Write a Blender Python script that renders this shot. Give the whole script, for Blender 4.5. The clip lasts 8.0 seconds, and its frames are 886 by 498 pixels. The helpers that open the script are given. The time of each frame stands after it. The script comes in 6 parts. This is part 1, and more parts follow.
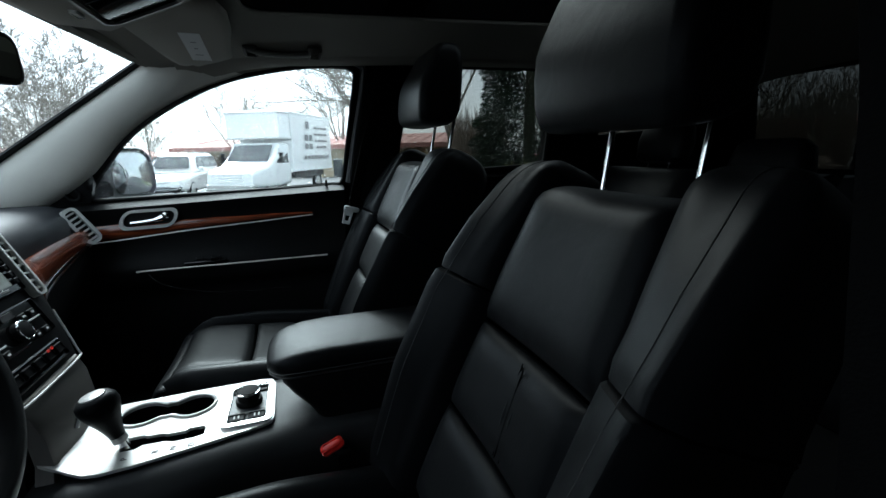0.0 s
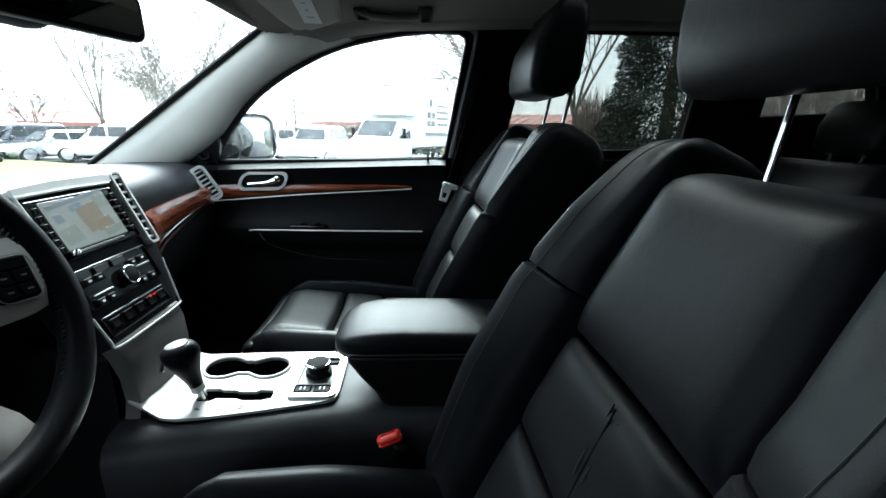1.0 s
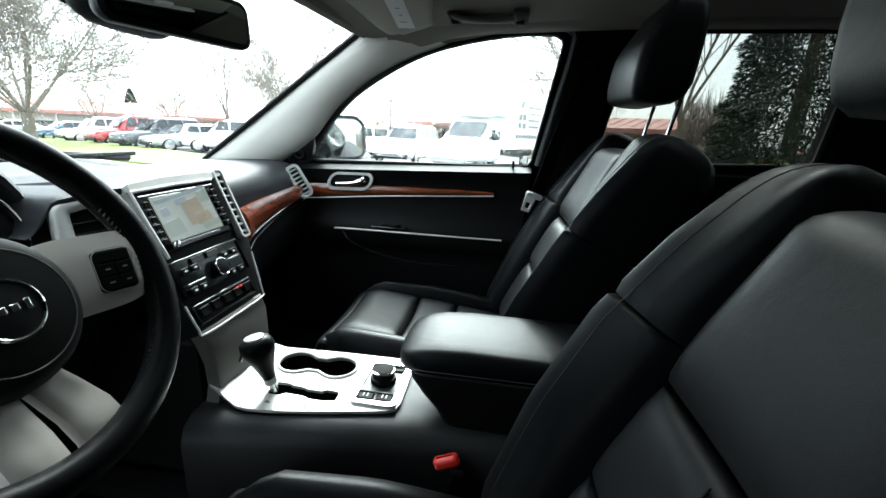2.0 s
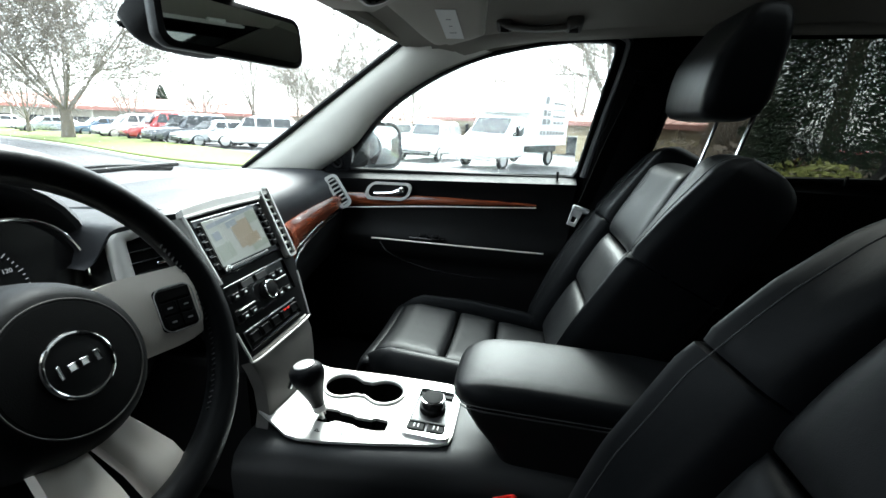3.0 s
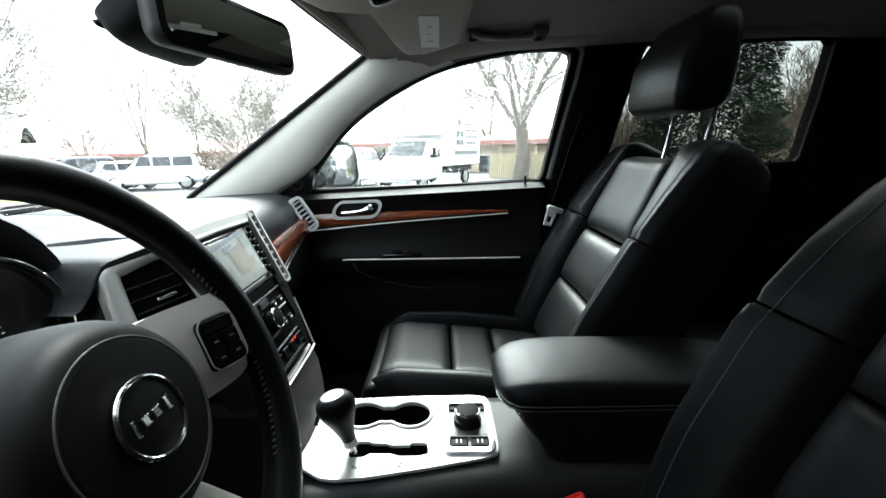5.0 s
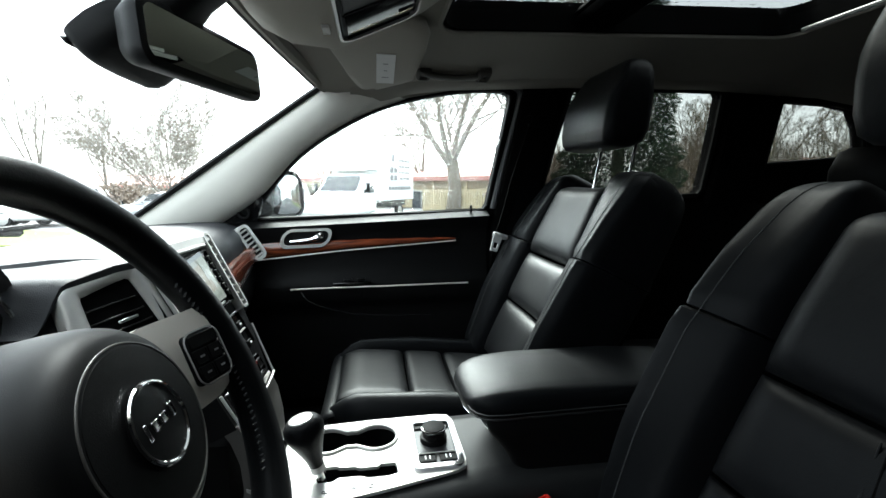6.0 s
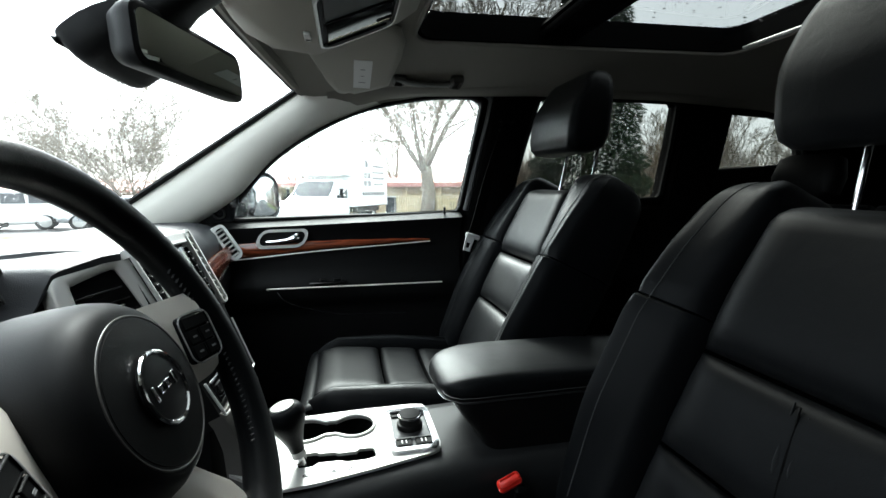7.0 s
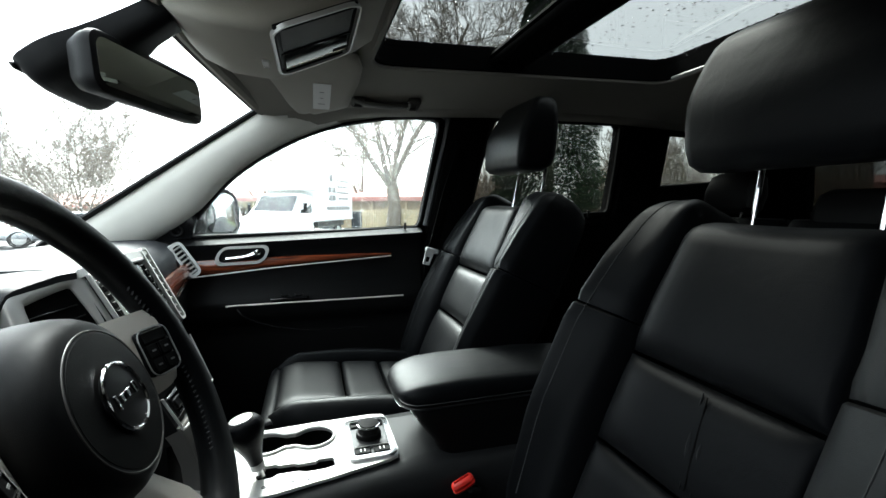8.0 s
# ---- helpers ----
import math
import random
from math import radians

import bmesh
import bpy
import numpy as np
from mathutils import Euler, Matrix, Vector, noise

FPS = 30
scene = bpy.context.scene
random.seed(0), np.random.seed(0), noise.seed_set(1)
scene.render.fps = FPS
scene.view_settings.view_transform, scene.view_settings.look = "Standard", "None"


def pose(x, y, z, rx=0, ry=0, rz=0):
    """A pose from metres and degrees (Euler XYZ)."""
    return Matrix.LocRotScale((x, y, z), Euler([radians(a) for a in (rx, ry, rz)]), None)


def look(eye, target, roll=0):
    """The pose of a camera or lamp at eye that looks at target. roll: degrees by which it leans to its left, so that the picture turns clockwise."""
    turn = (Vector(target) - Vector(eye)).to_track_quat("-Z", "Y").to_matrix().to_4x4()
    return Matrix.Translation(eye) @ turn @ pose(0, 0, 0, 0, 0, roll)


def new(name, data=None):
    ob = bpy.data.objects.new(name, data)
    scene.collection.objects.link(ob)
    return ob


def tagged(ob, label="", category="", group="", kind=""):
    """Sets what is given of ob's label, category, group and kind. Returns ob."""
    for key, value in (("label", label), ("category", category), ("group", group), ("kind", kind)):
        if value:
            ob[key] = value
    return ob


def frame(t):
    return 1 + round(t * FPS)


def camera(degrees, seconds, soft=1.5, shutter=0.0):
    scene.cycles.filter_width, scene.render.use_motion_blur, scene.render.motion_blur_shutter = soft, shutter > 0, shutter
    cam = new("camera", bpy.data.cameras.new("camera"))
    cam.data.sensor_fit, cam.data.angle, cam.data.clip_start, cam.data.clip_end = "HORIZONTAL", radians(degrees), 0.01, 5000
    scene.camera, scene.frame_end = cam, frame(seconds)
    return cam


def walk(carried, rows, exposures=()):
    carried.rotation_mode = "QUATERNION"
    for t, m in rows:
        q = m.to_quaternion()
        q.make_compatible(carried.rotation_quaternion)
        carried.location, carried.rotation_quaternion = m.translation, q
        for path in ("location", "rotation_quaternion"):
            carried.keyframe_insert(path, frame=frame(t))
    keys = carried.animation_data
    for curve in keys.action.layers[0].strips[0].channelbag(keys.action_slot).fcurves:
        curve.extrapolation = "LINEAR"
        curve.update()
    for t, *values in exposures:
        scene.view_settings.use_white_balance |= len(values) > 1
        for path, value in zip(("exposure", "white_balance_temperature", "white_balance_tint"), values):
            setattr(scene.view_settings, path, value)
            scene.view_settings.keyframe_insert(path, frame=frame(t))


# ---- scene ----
# ---------------------------------------------------------------- camera and walk
cam = camera(92.3, 8.0)
METRES, EYE, TILT, LEAN, TURN = 0.667, 1.28, -13.0, 1.0, -19.0
SIDE = -0.885
ROWS = [
    (0.0, 0.0, 0.0, 0.0, -0.0, 0.0, 0.0),
    (0.5, 0.0302, 0.1112, 0.0122, 6.71, -1.51, -2.98),
    (1.0, 0.046, 0.1784, 0.013, 14.73, -3.17, -5.76),
    (1.5, 0.0603, 0.224, 0.0227, 21.91, -3.85, -8.02),
    (3.0, -0.0914, 0.2472, 0.1166, 28.74, -5.64, -9.95),
    (3.5, -0.1881, 0.2456, 0.1095, 29.79, -5.99, -9.38),
    (4.0, -0.2516, 0.2382, 0.0892, 28.29, -5.54, -7.65),
    (5.5, -0.3882, 0.1384, -0.0009, 12.74, 1.68, -3.56),
    (6.0, -0.4139, 0.1015, -0.0213, 9.29, 4.07, -3.01),
    (6.5, -0.4133, 0.0706, -0.0397, 6.99, 5.03, -2.38),
    (7.0, -0.404, 0.0291, -0.059, 5.81, 5.06, -2.57),
    (7.5, -0.3881, -0.0142, -0.0664, 3.71, 6.14, -2.13),
    (8.0, -0.3615, -0.0446, -0.0637, 1.45, 7.08, -1.39),
]
EXPOSURES = [(0.0, 1.65, 5650, 2), (0.4, 1.95, 5700, 2), (1.0, 2.68, 5750, 1), (1.5, 2.9, 5900, 1), (3.0, 2.9, 6100, 3), (6.0, 2.85, 6200, 4), (8.0, 2.78, 6230, 4)]
walk(cam, [(t, pose(0, SIDE, EYE, TILT, LEAN, TURN) @ pose(METRES * x, METRES * y, METRES * z, 90 + pitch, roll, yaw)) for t, x, y, z, yaw, pitch, roll in ROWS], EXPOSURES)

# ---------------------------------------------------------------- light: overcast daylight
world = bpy.data.worlds.new("overcast_sky")
scene.world = world
world.use_nodes = True
wn = world.node_tree.nodes
sky = wn.new("ShaderNodeTexSky")
sky.sky_type = "NISHITA"
sky.sun_disc = False
sky.sun_elevation = radians(46)
sky.sun_rotation = radians(345)
sky.air_density, sky.dust_density, sky.ozone_density = 1.0, 2.0, 0.5
wn["Background"].inputs["Strength"].default_value = 0.12
cloud = wn.new("ShaderNodeMix")
cloud.data_type = "RGBA"
cloud.inputs["Factor"].default_value = 0.8
cloud.inputs["B"].default_value = (7.0, 7.2, 7.4, 1)
world.node_tree.links.new(sky.outputs[0], cloud.inputs["A"])
world.node_tree.links.new(cloud.outputs["Result"], wn["Background"].inputs["Color"])
sun_data = bpy.data.lights.new("sun", "SUN")
sun_data.energy, sun_data.angle, sun_data.color = 3.4, radians(38), (1.0, 0.98, 0.95)
sun = new("sun", sun_data)
sun.matrix_world = look((-4.5, 17, 18.2), (0, 0, 0))


# ---------------------------------------------------------------- materials
def material(name, base, rough=0.5, metal=0.0, vary=0.15, scale=6.0, bump=0.0, bump_scale=300.0, rough_vary=0.1, kind="noise", coat=0.0, spec=0.5, second=None, crease=0.0, crease_scale=14.0, gloss_at_edge=0.0):
    m = bpy.data.materials.new(name)
    m.use_nodes = True
    n, l = m.node_tree.nodes, m.node_tree.links
    p = n["Principled BSDF"]
    p.inputs["Metallic"].default_value = metal
    p.inputs["Coat Weight"].default_value = coat
    p.inputs["Coat Roughness"].default_value = 0.06
    p.inputs["Specular IOR Level"].default_value = spec
    if gloss_at_edge > 0:
        lw = n.new("ShaderNodeLayerWeight")
        gl = n.new("ShaderNodeMapRange")
        gl.inputs["From Min"].default_value, gl.inputs["From Max"].default_value = 0.22, 0.66
        gl.inputs["To Min"].default_value, gl.inputs["To Max"].default_value = spec, gloss_at_edge
        l.new(lw.outputs["Facing"], gl.inputs["Value"])
        l.new(gl.outputs["Result"], p.inputs["Specular IOR Level"])
    tc = n.new("ShaderNodeTexCoord")
    big = n.new("ShaderNodeTexNoise")
    big.inputs["Scale"].default_value = scale
    big.inputs["Detail"].default_value = 6.0
    l.new(tc.outputs["Object"], big.inputs["Vector"])
    ramp = n.new("ShaderNodeMix")
    ramp.data_type = "RGBA"
    low = second if second else tuple(c * (1 - vary) for c in base)
    high = base if second else tuple(min(1, c * (1 + vary)) for c in base)
    ramp.inputs["A"].default_value = (*low, 1)
    ramp.inputs["B"].default_value = (*high, 1)
    l.new(big.outputs["Fac"], ramp.inputs["Factor"])
    l.new(ramp.outputs["Result"], p.inputs["Base Color"])
    fine = n.new("ShaderNodeTexVoronoi" if kind == "voronoi" else "ShaderNodeTexNoise")
    fine.inputs["Scale"].default_value = bump_scale
    l.new(tc.outputs["Object"], fine.inputs["Vector"])
    mr = n.new("ShaderNodeMapRange")
    mr.inputs["To Min"].default_value = max(0.02, rough - rough_vary)
    mr.inputs["To Max"].default_value = min(1.0, rough + rough_vary)
    l.new(big.outputs["Fac"], mr.inputs["Value"])
    l.new(mr.outputs["Result"], p.inputs["Roughness"])
    if crease > 0:
        wr = n.new("ShaderNodeTexNoise")
        wr.inputs["Scale"].default_value = crease_scale
        wr.inputs["Detail"].default_value = 3.0
        wr.inputs["Distortion"].default_value = 1.2
        l.new(tc.outputs["Object"], wr.inputs["Vector"])
        cb = n.new("ShaderNodeBump")
        cb.inputs["Strength"].default_value = crease
        cb.inputs["Distance"].default_value = 0.012
        l.new(wr.outputs["Fac"], cb.inputs["Height"])
    if bump > 0:
        b = n.new("ShaderNodeBump")
        if crease > 0:
            l.new(cb.outputs["Normal"], b.inputs["Normal"])
        b.inputs["Strength"].default_value = bump
        b.inputs["Distance"].default_value = 0.002
        l.new(fine.outputs[0], b.inputs["Height"])
        l.new(b.outputs["Normal"], p.inputs["Normal"])
    return m


def glass_material(name, tint):
    m = bpy.data.materials.new(name)
    m.use_nodes = True
    n, l = m.node_tree.nodes, m.node_tree.links
    n.remove(n["Principled BSDF"])
    t = n.new("ShaderNodeBsdfTransparent")
    t.inputs["Color"].default_value = (*tint, 1)
    g = n.new("ShaderNodeBsdfGlossy")
    g.inputs["Roughness"].default_value = 0.02
    f = n.new("ShaderNodeLayerWeight")
    pw = n.new("ShaderNodeMath")
    pw.operation = "POWER"
    pw.inputs[1].default_value = 5.0
    ma = n.new("ShaderNodeMath")
    ma.operation = "MULTIPLY_ADD"
    ma.inputs[1].default_value = 0.90
    ma.inputs[2].default_value = 0.03
    l.new(f.outputs["Facing"], pw.inputs[0])
    l.new(pw.outputs[0], ma.inputs[0])
    mix = n.new("ShaderNodeMixShader")
    l.new(ma.outputs[0], mix.inputs[0])
    l.new(t.outputs[0], mix.inputs[1])
    l.new(g.outputs[0], mix.inputs[2])
    l.new(mix.outputs[0], n["Material Output"].inputs["Surface"])
    return m


def water_material(name):
    m = bpy.data.materials.new(name)
    m.use_nodes = True
    p = m.node_tree.nodes["Principled BSDF"]
    p.inputs["Transmission Weight"].default_value = 1.0
    p.inputs["IOR"].default_value = 1.33
    p.inputs["Roughness"].default_value = 0.02
    return m


def glow(name, colour, strength):
    m = bpy.data.materials.new(name)
    m.use_nodes = True
    p = m.node_tree.nodes["Principled BSDF"]
    p.inputs["Base Color"].default_value = (0.02, 0.02, 0.02, 1)
    p.inputs["Roughness"].default_value = 0.15
    p.inputs["Emission Color"].default_value = (*colour, 1)
    p.inputs["Emission Strength"].default_value = strength
    return m


def wood_material(name):
    m = material(name, (0.20, 0.062, 0.028), 0.22, vary=0.3, scale=9, coat=0.3, rough_vary=0.06)
    n, l = m.node_tree.nodes, m.node_tree.links
    p = n["Principled BSDF"]
    tc = n.new("ShaderNodeTexCoord")
    mp = n.new("ShaderNodeMapping")
    mp.inputs["Scale"].default_value = (5, 5, 90)
    w = n.new("ShaderNodeTexNoise")
    w.inputs["Scale"].default_value = 1.6
    w.inputs["Detail"].default_value = 6.0
    w.inputs["Distortion"].default_value = 0.8
    cr = n.new("ShaderNodeValToRGB")
    cr.color_ramp.elements[0].color = (0.045, 0.010, 0.005, 1)
    cr.color_ramp.elements[0].position, cr.color_ramp.elements[1].position = 0.35, 0.68
    cr.color_ramp.elements[1].color = (0.20, 0.046, 0.017, 1)
    l.new(tc.outputs["Object"], mp.inputs["Vector"])
    l.new(mp.outputs[0], w.inputs["Vector"])
    l.new(w.outputs["Fac"], cr.inputs["Fac"])
    l.new(cr.outputs["Color"], p.inputs["Base Color"])
    return m


LEATHER = material("black_leather", (0.0031, 0.0034, 0.0040), 0.42, vary=0.25, scale=5, bump=0.10, bump_scale=900, kind="voronoi", rough_vary=0.07, spec=0.05, gloss_at_edge=0.47, crease=0.07, crease_scale=16)
LEATHER_SIDE = material("black_vinyl", (0.0035, 0.0035, 0.0038), 0.5, vary=0.2, scale=6, bump=0.15, bump_scale=800, kind="voronoi", spec=0.1)
THREAD = material("grey_thread", (0.010, 0.0103, 0.011), 0.6, vary=0.2, scale=60)
DASH = material("dash_skin", (0.018, 0.019, 0.022), 0.52, vary=0.15, scale=5, bump=0.22, bump_scale=900, kind="voronoi", spec=0.26)
AIRBAG = material("airbag_skin", (0.0042, 0.0044, 0.0050), 0.5, vary=0.15, scale=9, bump=0.08, bump_scale=1400, kind="voronoi", spec=0.2)
CONSOLE_SKIN = material("console_skin", (0.009, 0.0094, 0.0102), 0.44, vary=0.15, scale=7, bump=0.15, bump_scale=1000, kind="voronoi", spec=0.32)
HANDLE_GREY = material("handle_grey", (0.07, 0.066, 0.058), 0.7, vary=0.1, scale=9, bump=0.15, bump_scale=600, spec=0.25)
PLASTIC = material("black_plastic", (0.0035, 0.0035, 0.0038), 0.5, vary=0.2, scale=8, bump=0.15, bump_scale=900, spec=0.12)
GLOSS = material("gloss_black", (0.005, 0.005, 0.0055), 0.16, vary=0.2, scale=8, rough_vary=0.05)
SATIN = material("satin_silver", (0.48, 0.477, 0.462), 0.34, metal=0.35, vary=0.06, scale=10, bump=0.05, bump_scale=900, rough_vary=0.06)
WARM_SATIN = material("warm_satin", (0.72, 0.67, 0.61), 0.38, metal=0.1, vary=0.06, scale=10, bump=0.05, bump_scale=900)
DIAL_GREY = material("dial_grey", (0.042, 0.042, 0.044), 0.4, metal=0.3, vary=0.08, scale=20)
TONGUE = material("tongue_metal", (0.50, 0.50, 0.50), 0.5, metal=0.2, vary=0.05, scale=20)
BRUSHED = material("brushed_grey", (0.12, 0.115, 0.108), 0.42, metal=0.5, vary=0.08, scale=10, bump=0.08, bump_scale=900)
BIN_MIRROR = material("bin_mirror", (0.10, 0.105, 0.10), 0.14, metal=1.0, vary=0.05, scale=9, rough_vary=0.04)
CHROME = material("chrome", (0.80, 0.80, 0.80), 0.10, metal=1.0, vary=0.04, scale=12, rough_vary=0.05)
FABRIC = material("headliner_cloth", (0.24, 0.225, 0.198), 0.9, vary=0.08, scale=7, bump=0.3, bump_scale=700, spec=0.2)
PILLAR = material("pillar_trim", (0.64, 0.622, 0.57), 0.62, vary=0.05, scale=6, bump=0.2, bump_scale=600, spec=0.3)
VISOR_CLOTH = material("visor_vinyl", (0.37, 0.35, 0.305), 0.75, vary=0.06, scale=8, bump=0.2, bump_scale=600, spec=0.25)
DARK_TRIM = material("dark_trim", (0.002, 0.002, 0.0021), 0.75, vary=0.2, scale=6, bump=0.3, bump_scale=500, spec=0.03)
RUBBER = material("rubber", (0.005, 0.005, 0.005), 0.6, vary=0.2, scale=14, spec=0.12)
CARPET = material("carpet", (0.004, 0.004, 0.0042), 0.95, vary=0.3, scale=40, bump=0.8, bump_scale=500, spec=0.1)
WOOD = wood_material("burl_wood")
LACING = material("dark_lacing", (0.010, 0.010, 0.011), 0.5, vary=0.2, scale=60, spec=0.25)
RED = material("red_plastic", (0.72, 0.03, 0.02), 0.35, vary=0.08, scale=30)
WHITE_PAPER = material("white_label", (0.72, 0.72, 0.70), 0.6, vary=0.05, scale=40)
PRINT = material("grey_print", (0.22, 0.22, 0.22), 0.6, vary=0.1, scale=40)
DARK_PRINT = material("dark_print", (0.012, 0.012, 0.013), 0.6, vary=0.1, scale=40)
PALE_PRINT = material("pale_print", (0.65, 0.65, 0.65), 0.5, vary=0.05, scale=40)
MIRROR = material("mirror_glass", (0.36, 0.375, 0.38), 0.015, metal=1.0, vary=0.02, scale=3, rough_vary=0.01)
DIM_MIRROR = material("tinted_mirror", (0.46, 0.50, 0.46), 0.02, metal=1.0, vary=0.02, scale=3, rough_vary=0.01)
CLEAR = glass_material("clear_glass", (0.90, 0.93, 0.92))
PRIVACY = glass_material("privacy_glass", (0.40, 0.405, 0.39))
# privacy glass with its tint deepened to let less light into the rear
DIMMED_PRIVACY = glass_material("dimmed_privacy_glass", (0.12, 0.123, 0.12))
ROOF_GLASS = glass_material("roof_glass", (0.140, 0.143, 0.135))
WATER = water_material("rain_water")
SCREEN = glow("screen_pale", (0.80, 0.86, 0.78), 0.048)
SCREEN_TAN = glow("screen_tan", (0.66, 0.55, 0.38), 0.046)
SCREEN_BLUE = glow("screen_blue", (0.55, 0.64, 0.72), 0.044)
SCREEN_GREEN = glow("screen_green", (0.62, 0.70, 0.58), 0.046)
GAUGE_MARK = glow("gauge_mark", (0.75, 0.76, 0.78), 0.05)
MIRROR_SHELL = material("mirror_shell", (0.006, 0.0065, 0.008), 0.3, vary=0.1, scale=8, spec=0.4)
BODY_PAINT = material("dark_body_paint", (0.02, 0.022, 0.025), 0.25, vary=0.1, scale=4, coat=1.0)
PAVING = material("wet_asphalt", (0.055, 0.055, 0.058), 0.6, vary=0.35, scale=0.6, bump=0.6, bump_scale=60, rough_vary=0.15, spec=0.2)
GRASS = material("winter_grass", (0.16, 0.20, 0.055), 0.9, vary=0.4, scale=1.5, bump=0.8, bump_scale=60, second=(0.10, 0.13, 0.04), spec=0.2)
KERB = material("kerb_concrete", (0.34, 0.33, 0.31), 0.8, vary=0.2, scale=3, bump=0.4, bump_scale=80)
BARK = material("bark", (0.14, 0.12, 0.095), 0.9, vary=0.4, scale=9, bump=0.8, bump_scale=40, spec=0.2)
TWIG = material("twigs", (0.20, 0.18, 0.155), 0.9, vary=0.3, scale=4, spec=0.2)
NEEDLE = material("conifer_needles", (0.024, 0.040, 0.021), 0.8, vary=0.45, scale=2.5, spec=0.1)
SHRUB = material("shrub_leaves", (0.13, 0.135, 0.03), 0.7, vary=0.45, scale=3, spec=0.25)
BRUSH = material("dead_brush", (0.20, 0.16, 0.125), 0.9, vary=0.4, scale=3, spec=0.2)
ROOF_RED = material("red_roof", (0.36, 0.165, 0.135), 0.7, vary=0.15, scale=2, bump=0.3, bump_scale=30)
STUCCO = material("tan_stucco", (0.42, 0.34, 0.22), 0.85, vary=0.12, scale=2, bump=0.3, bump_scale=60)
STUCCO_WHITE = material("pale_stucco", (0.58, 0.55, 0.48), 0.85, vary=0.1, scale=2, bump=0.3, bump_scale=60)
FENCE_WOOD = material("fence_boards", (0.40, 0.33, 0.20), 0.85, vary=0.25, scale=4, bump=0.4, bump_scale=40)
WINDOW_DARK = material("dark_window", (0.03, 0.035, 0.04), 0.08, vary=0.2, scale=3, rough_vary=0.03)
TRUCK_WHITE = material("truck_white", (0.78, 0.79, 0.79), 0.35, vary=0.06, scale=2, coat=0.4)
PAINTS = {
    "white": material("car_white", (0.76, 0.76, 0.75), 0.25, vary=0.05, scale=3, coat=1.0),
    "silver": material("car_silver", (0.42, 0.44, 0.46), 0.28, metal=0.5, vary=0.06, scale=3, coat=1.0),
    "dark": material("car_dark", (0.04, 0.045, 0.055), 0.25, vary=0.1, scale=3, coat=1.0),
    "red": material("car_red", (0.38, 0.03, 0.03), 0.25, vary=0.1, scale=3, coat=1.0),
    "blue": material("car_blue", (0.10, 0.16, 0.26), 0.25, vary=0.1, scale=3, coat=1.0),
}


# ---------------------------------------------------------------- mesh helpers
def link(name, bm, mat, parent=None, label="", smooth=True, category="", kind="", group=""):
    bmesh.ops.recalc_face_normals(bm, faces=bm.faces)
    me = bpy.data.meshes.new(name)
    bm.to_mesh(me)
    bm.free()
    if smooth:
        for p in me.polygons:
            p.use_smooth = True
        me.set_sharp_from_angle(angle=radians(42))
    me.materials.append(mat)
    ob = new(name, me)
    if parent is not None:
        ob.parent = parent
    return tagged(ob, label, category, group, kind)


def part(name, bm, mat, parent, label="", smooth=True):
    return link(name, bm, mat, parent, label, smooth)


def thing(name, label, category, group="", at=(0, 0, 0)):
    e = new(name)
    e.empty_display_size = 0.05
    e.location = at
    return tagged(e, label, category, group)


def structure(name, bm, mat, label="", smooth=True):
    return link(name, bm, mat, None, label, smooth, "", "structure")


def loft(rings, cap=True, closed=True, bm=None):
    """Skin a row of rings (lists of points, equal counts)."""
    bm = bm or bmesh.new()
    vs = [[bm.verts.new(Vector(p)) for p in r] for r in rings]
    n = len(vs[0])
    for a, b in zip(vs, vs[1:]):
        for i in range(n if closed else n - 1):
            j = (i + 1) % n
            try:
                bm.faces.new((a[i], a[j], b[j], b[i]))
            except ValueError:
                pass
    if cap and closed:
        for r in (vs[0], vs[-1]):
            c = sum((v.co for v in r), Vector()) / n
            cv = bm.verts.new(c)
            for i in range(n):
                bm.faces.new((r[i], r[(i + 1) % n], cv))
    return bm


def rrect(w, h, r, k=4):
    """Rounded rectangle, centred, as 2D points."""
    r = min(r, w / 2 - 1e-4, h / 2 - 1e-4)
    out = []
    for cx, cy, a0 in ((w / 2 - r, h / 2 - r, 0), (-w / 2 + r, h / 2 - r, 90), (-w / 2 + r, -h / 2 + r, 180), (w / 2 - r, -h / 2 + r, 270)):
        for i in range(k + 1):
            a = radians(a0 + 90 * i / k)
            out.append((cx + r * math.cos(a), cy + r * math.sin(a)))
    return out


def block(w, d, h, r=0.01, m=None, k=3, bm=None):
    """A box w x d x h centred at the origin with all edges rounded."""
    r = min(r, w / 2.01, d / 2.01, h / 2.01)
    rings = []
    for i in range(k + 1):
        a = math.pi / 2 * i / k
        rings.append((-h / 2 + r * (1 - math.sin(a)), r * (1 - math.cos(a))))
    levels = rings + [(-z, e) for z, e in reversed(rings)]
    m = m or Matrix()
    out = []
    for z, e in levels:
        ring = rrect(w - 2 * e, d - 2 * e, max(r - e, 0.0004), k)
        out.append([m @ Vector((x, y, z)) for x, y in ring])
    return loft(out, bm=bm)


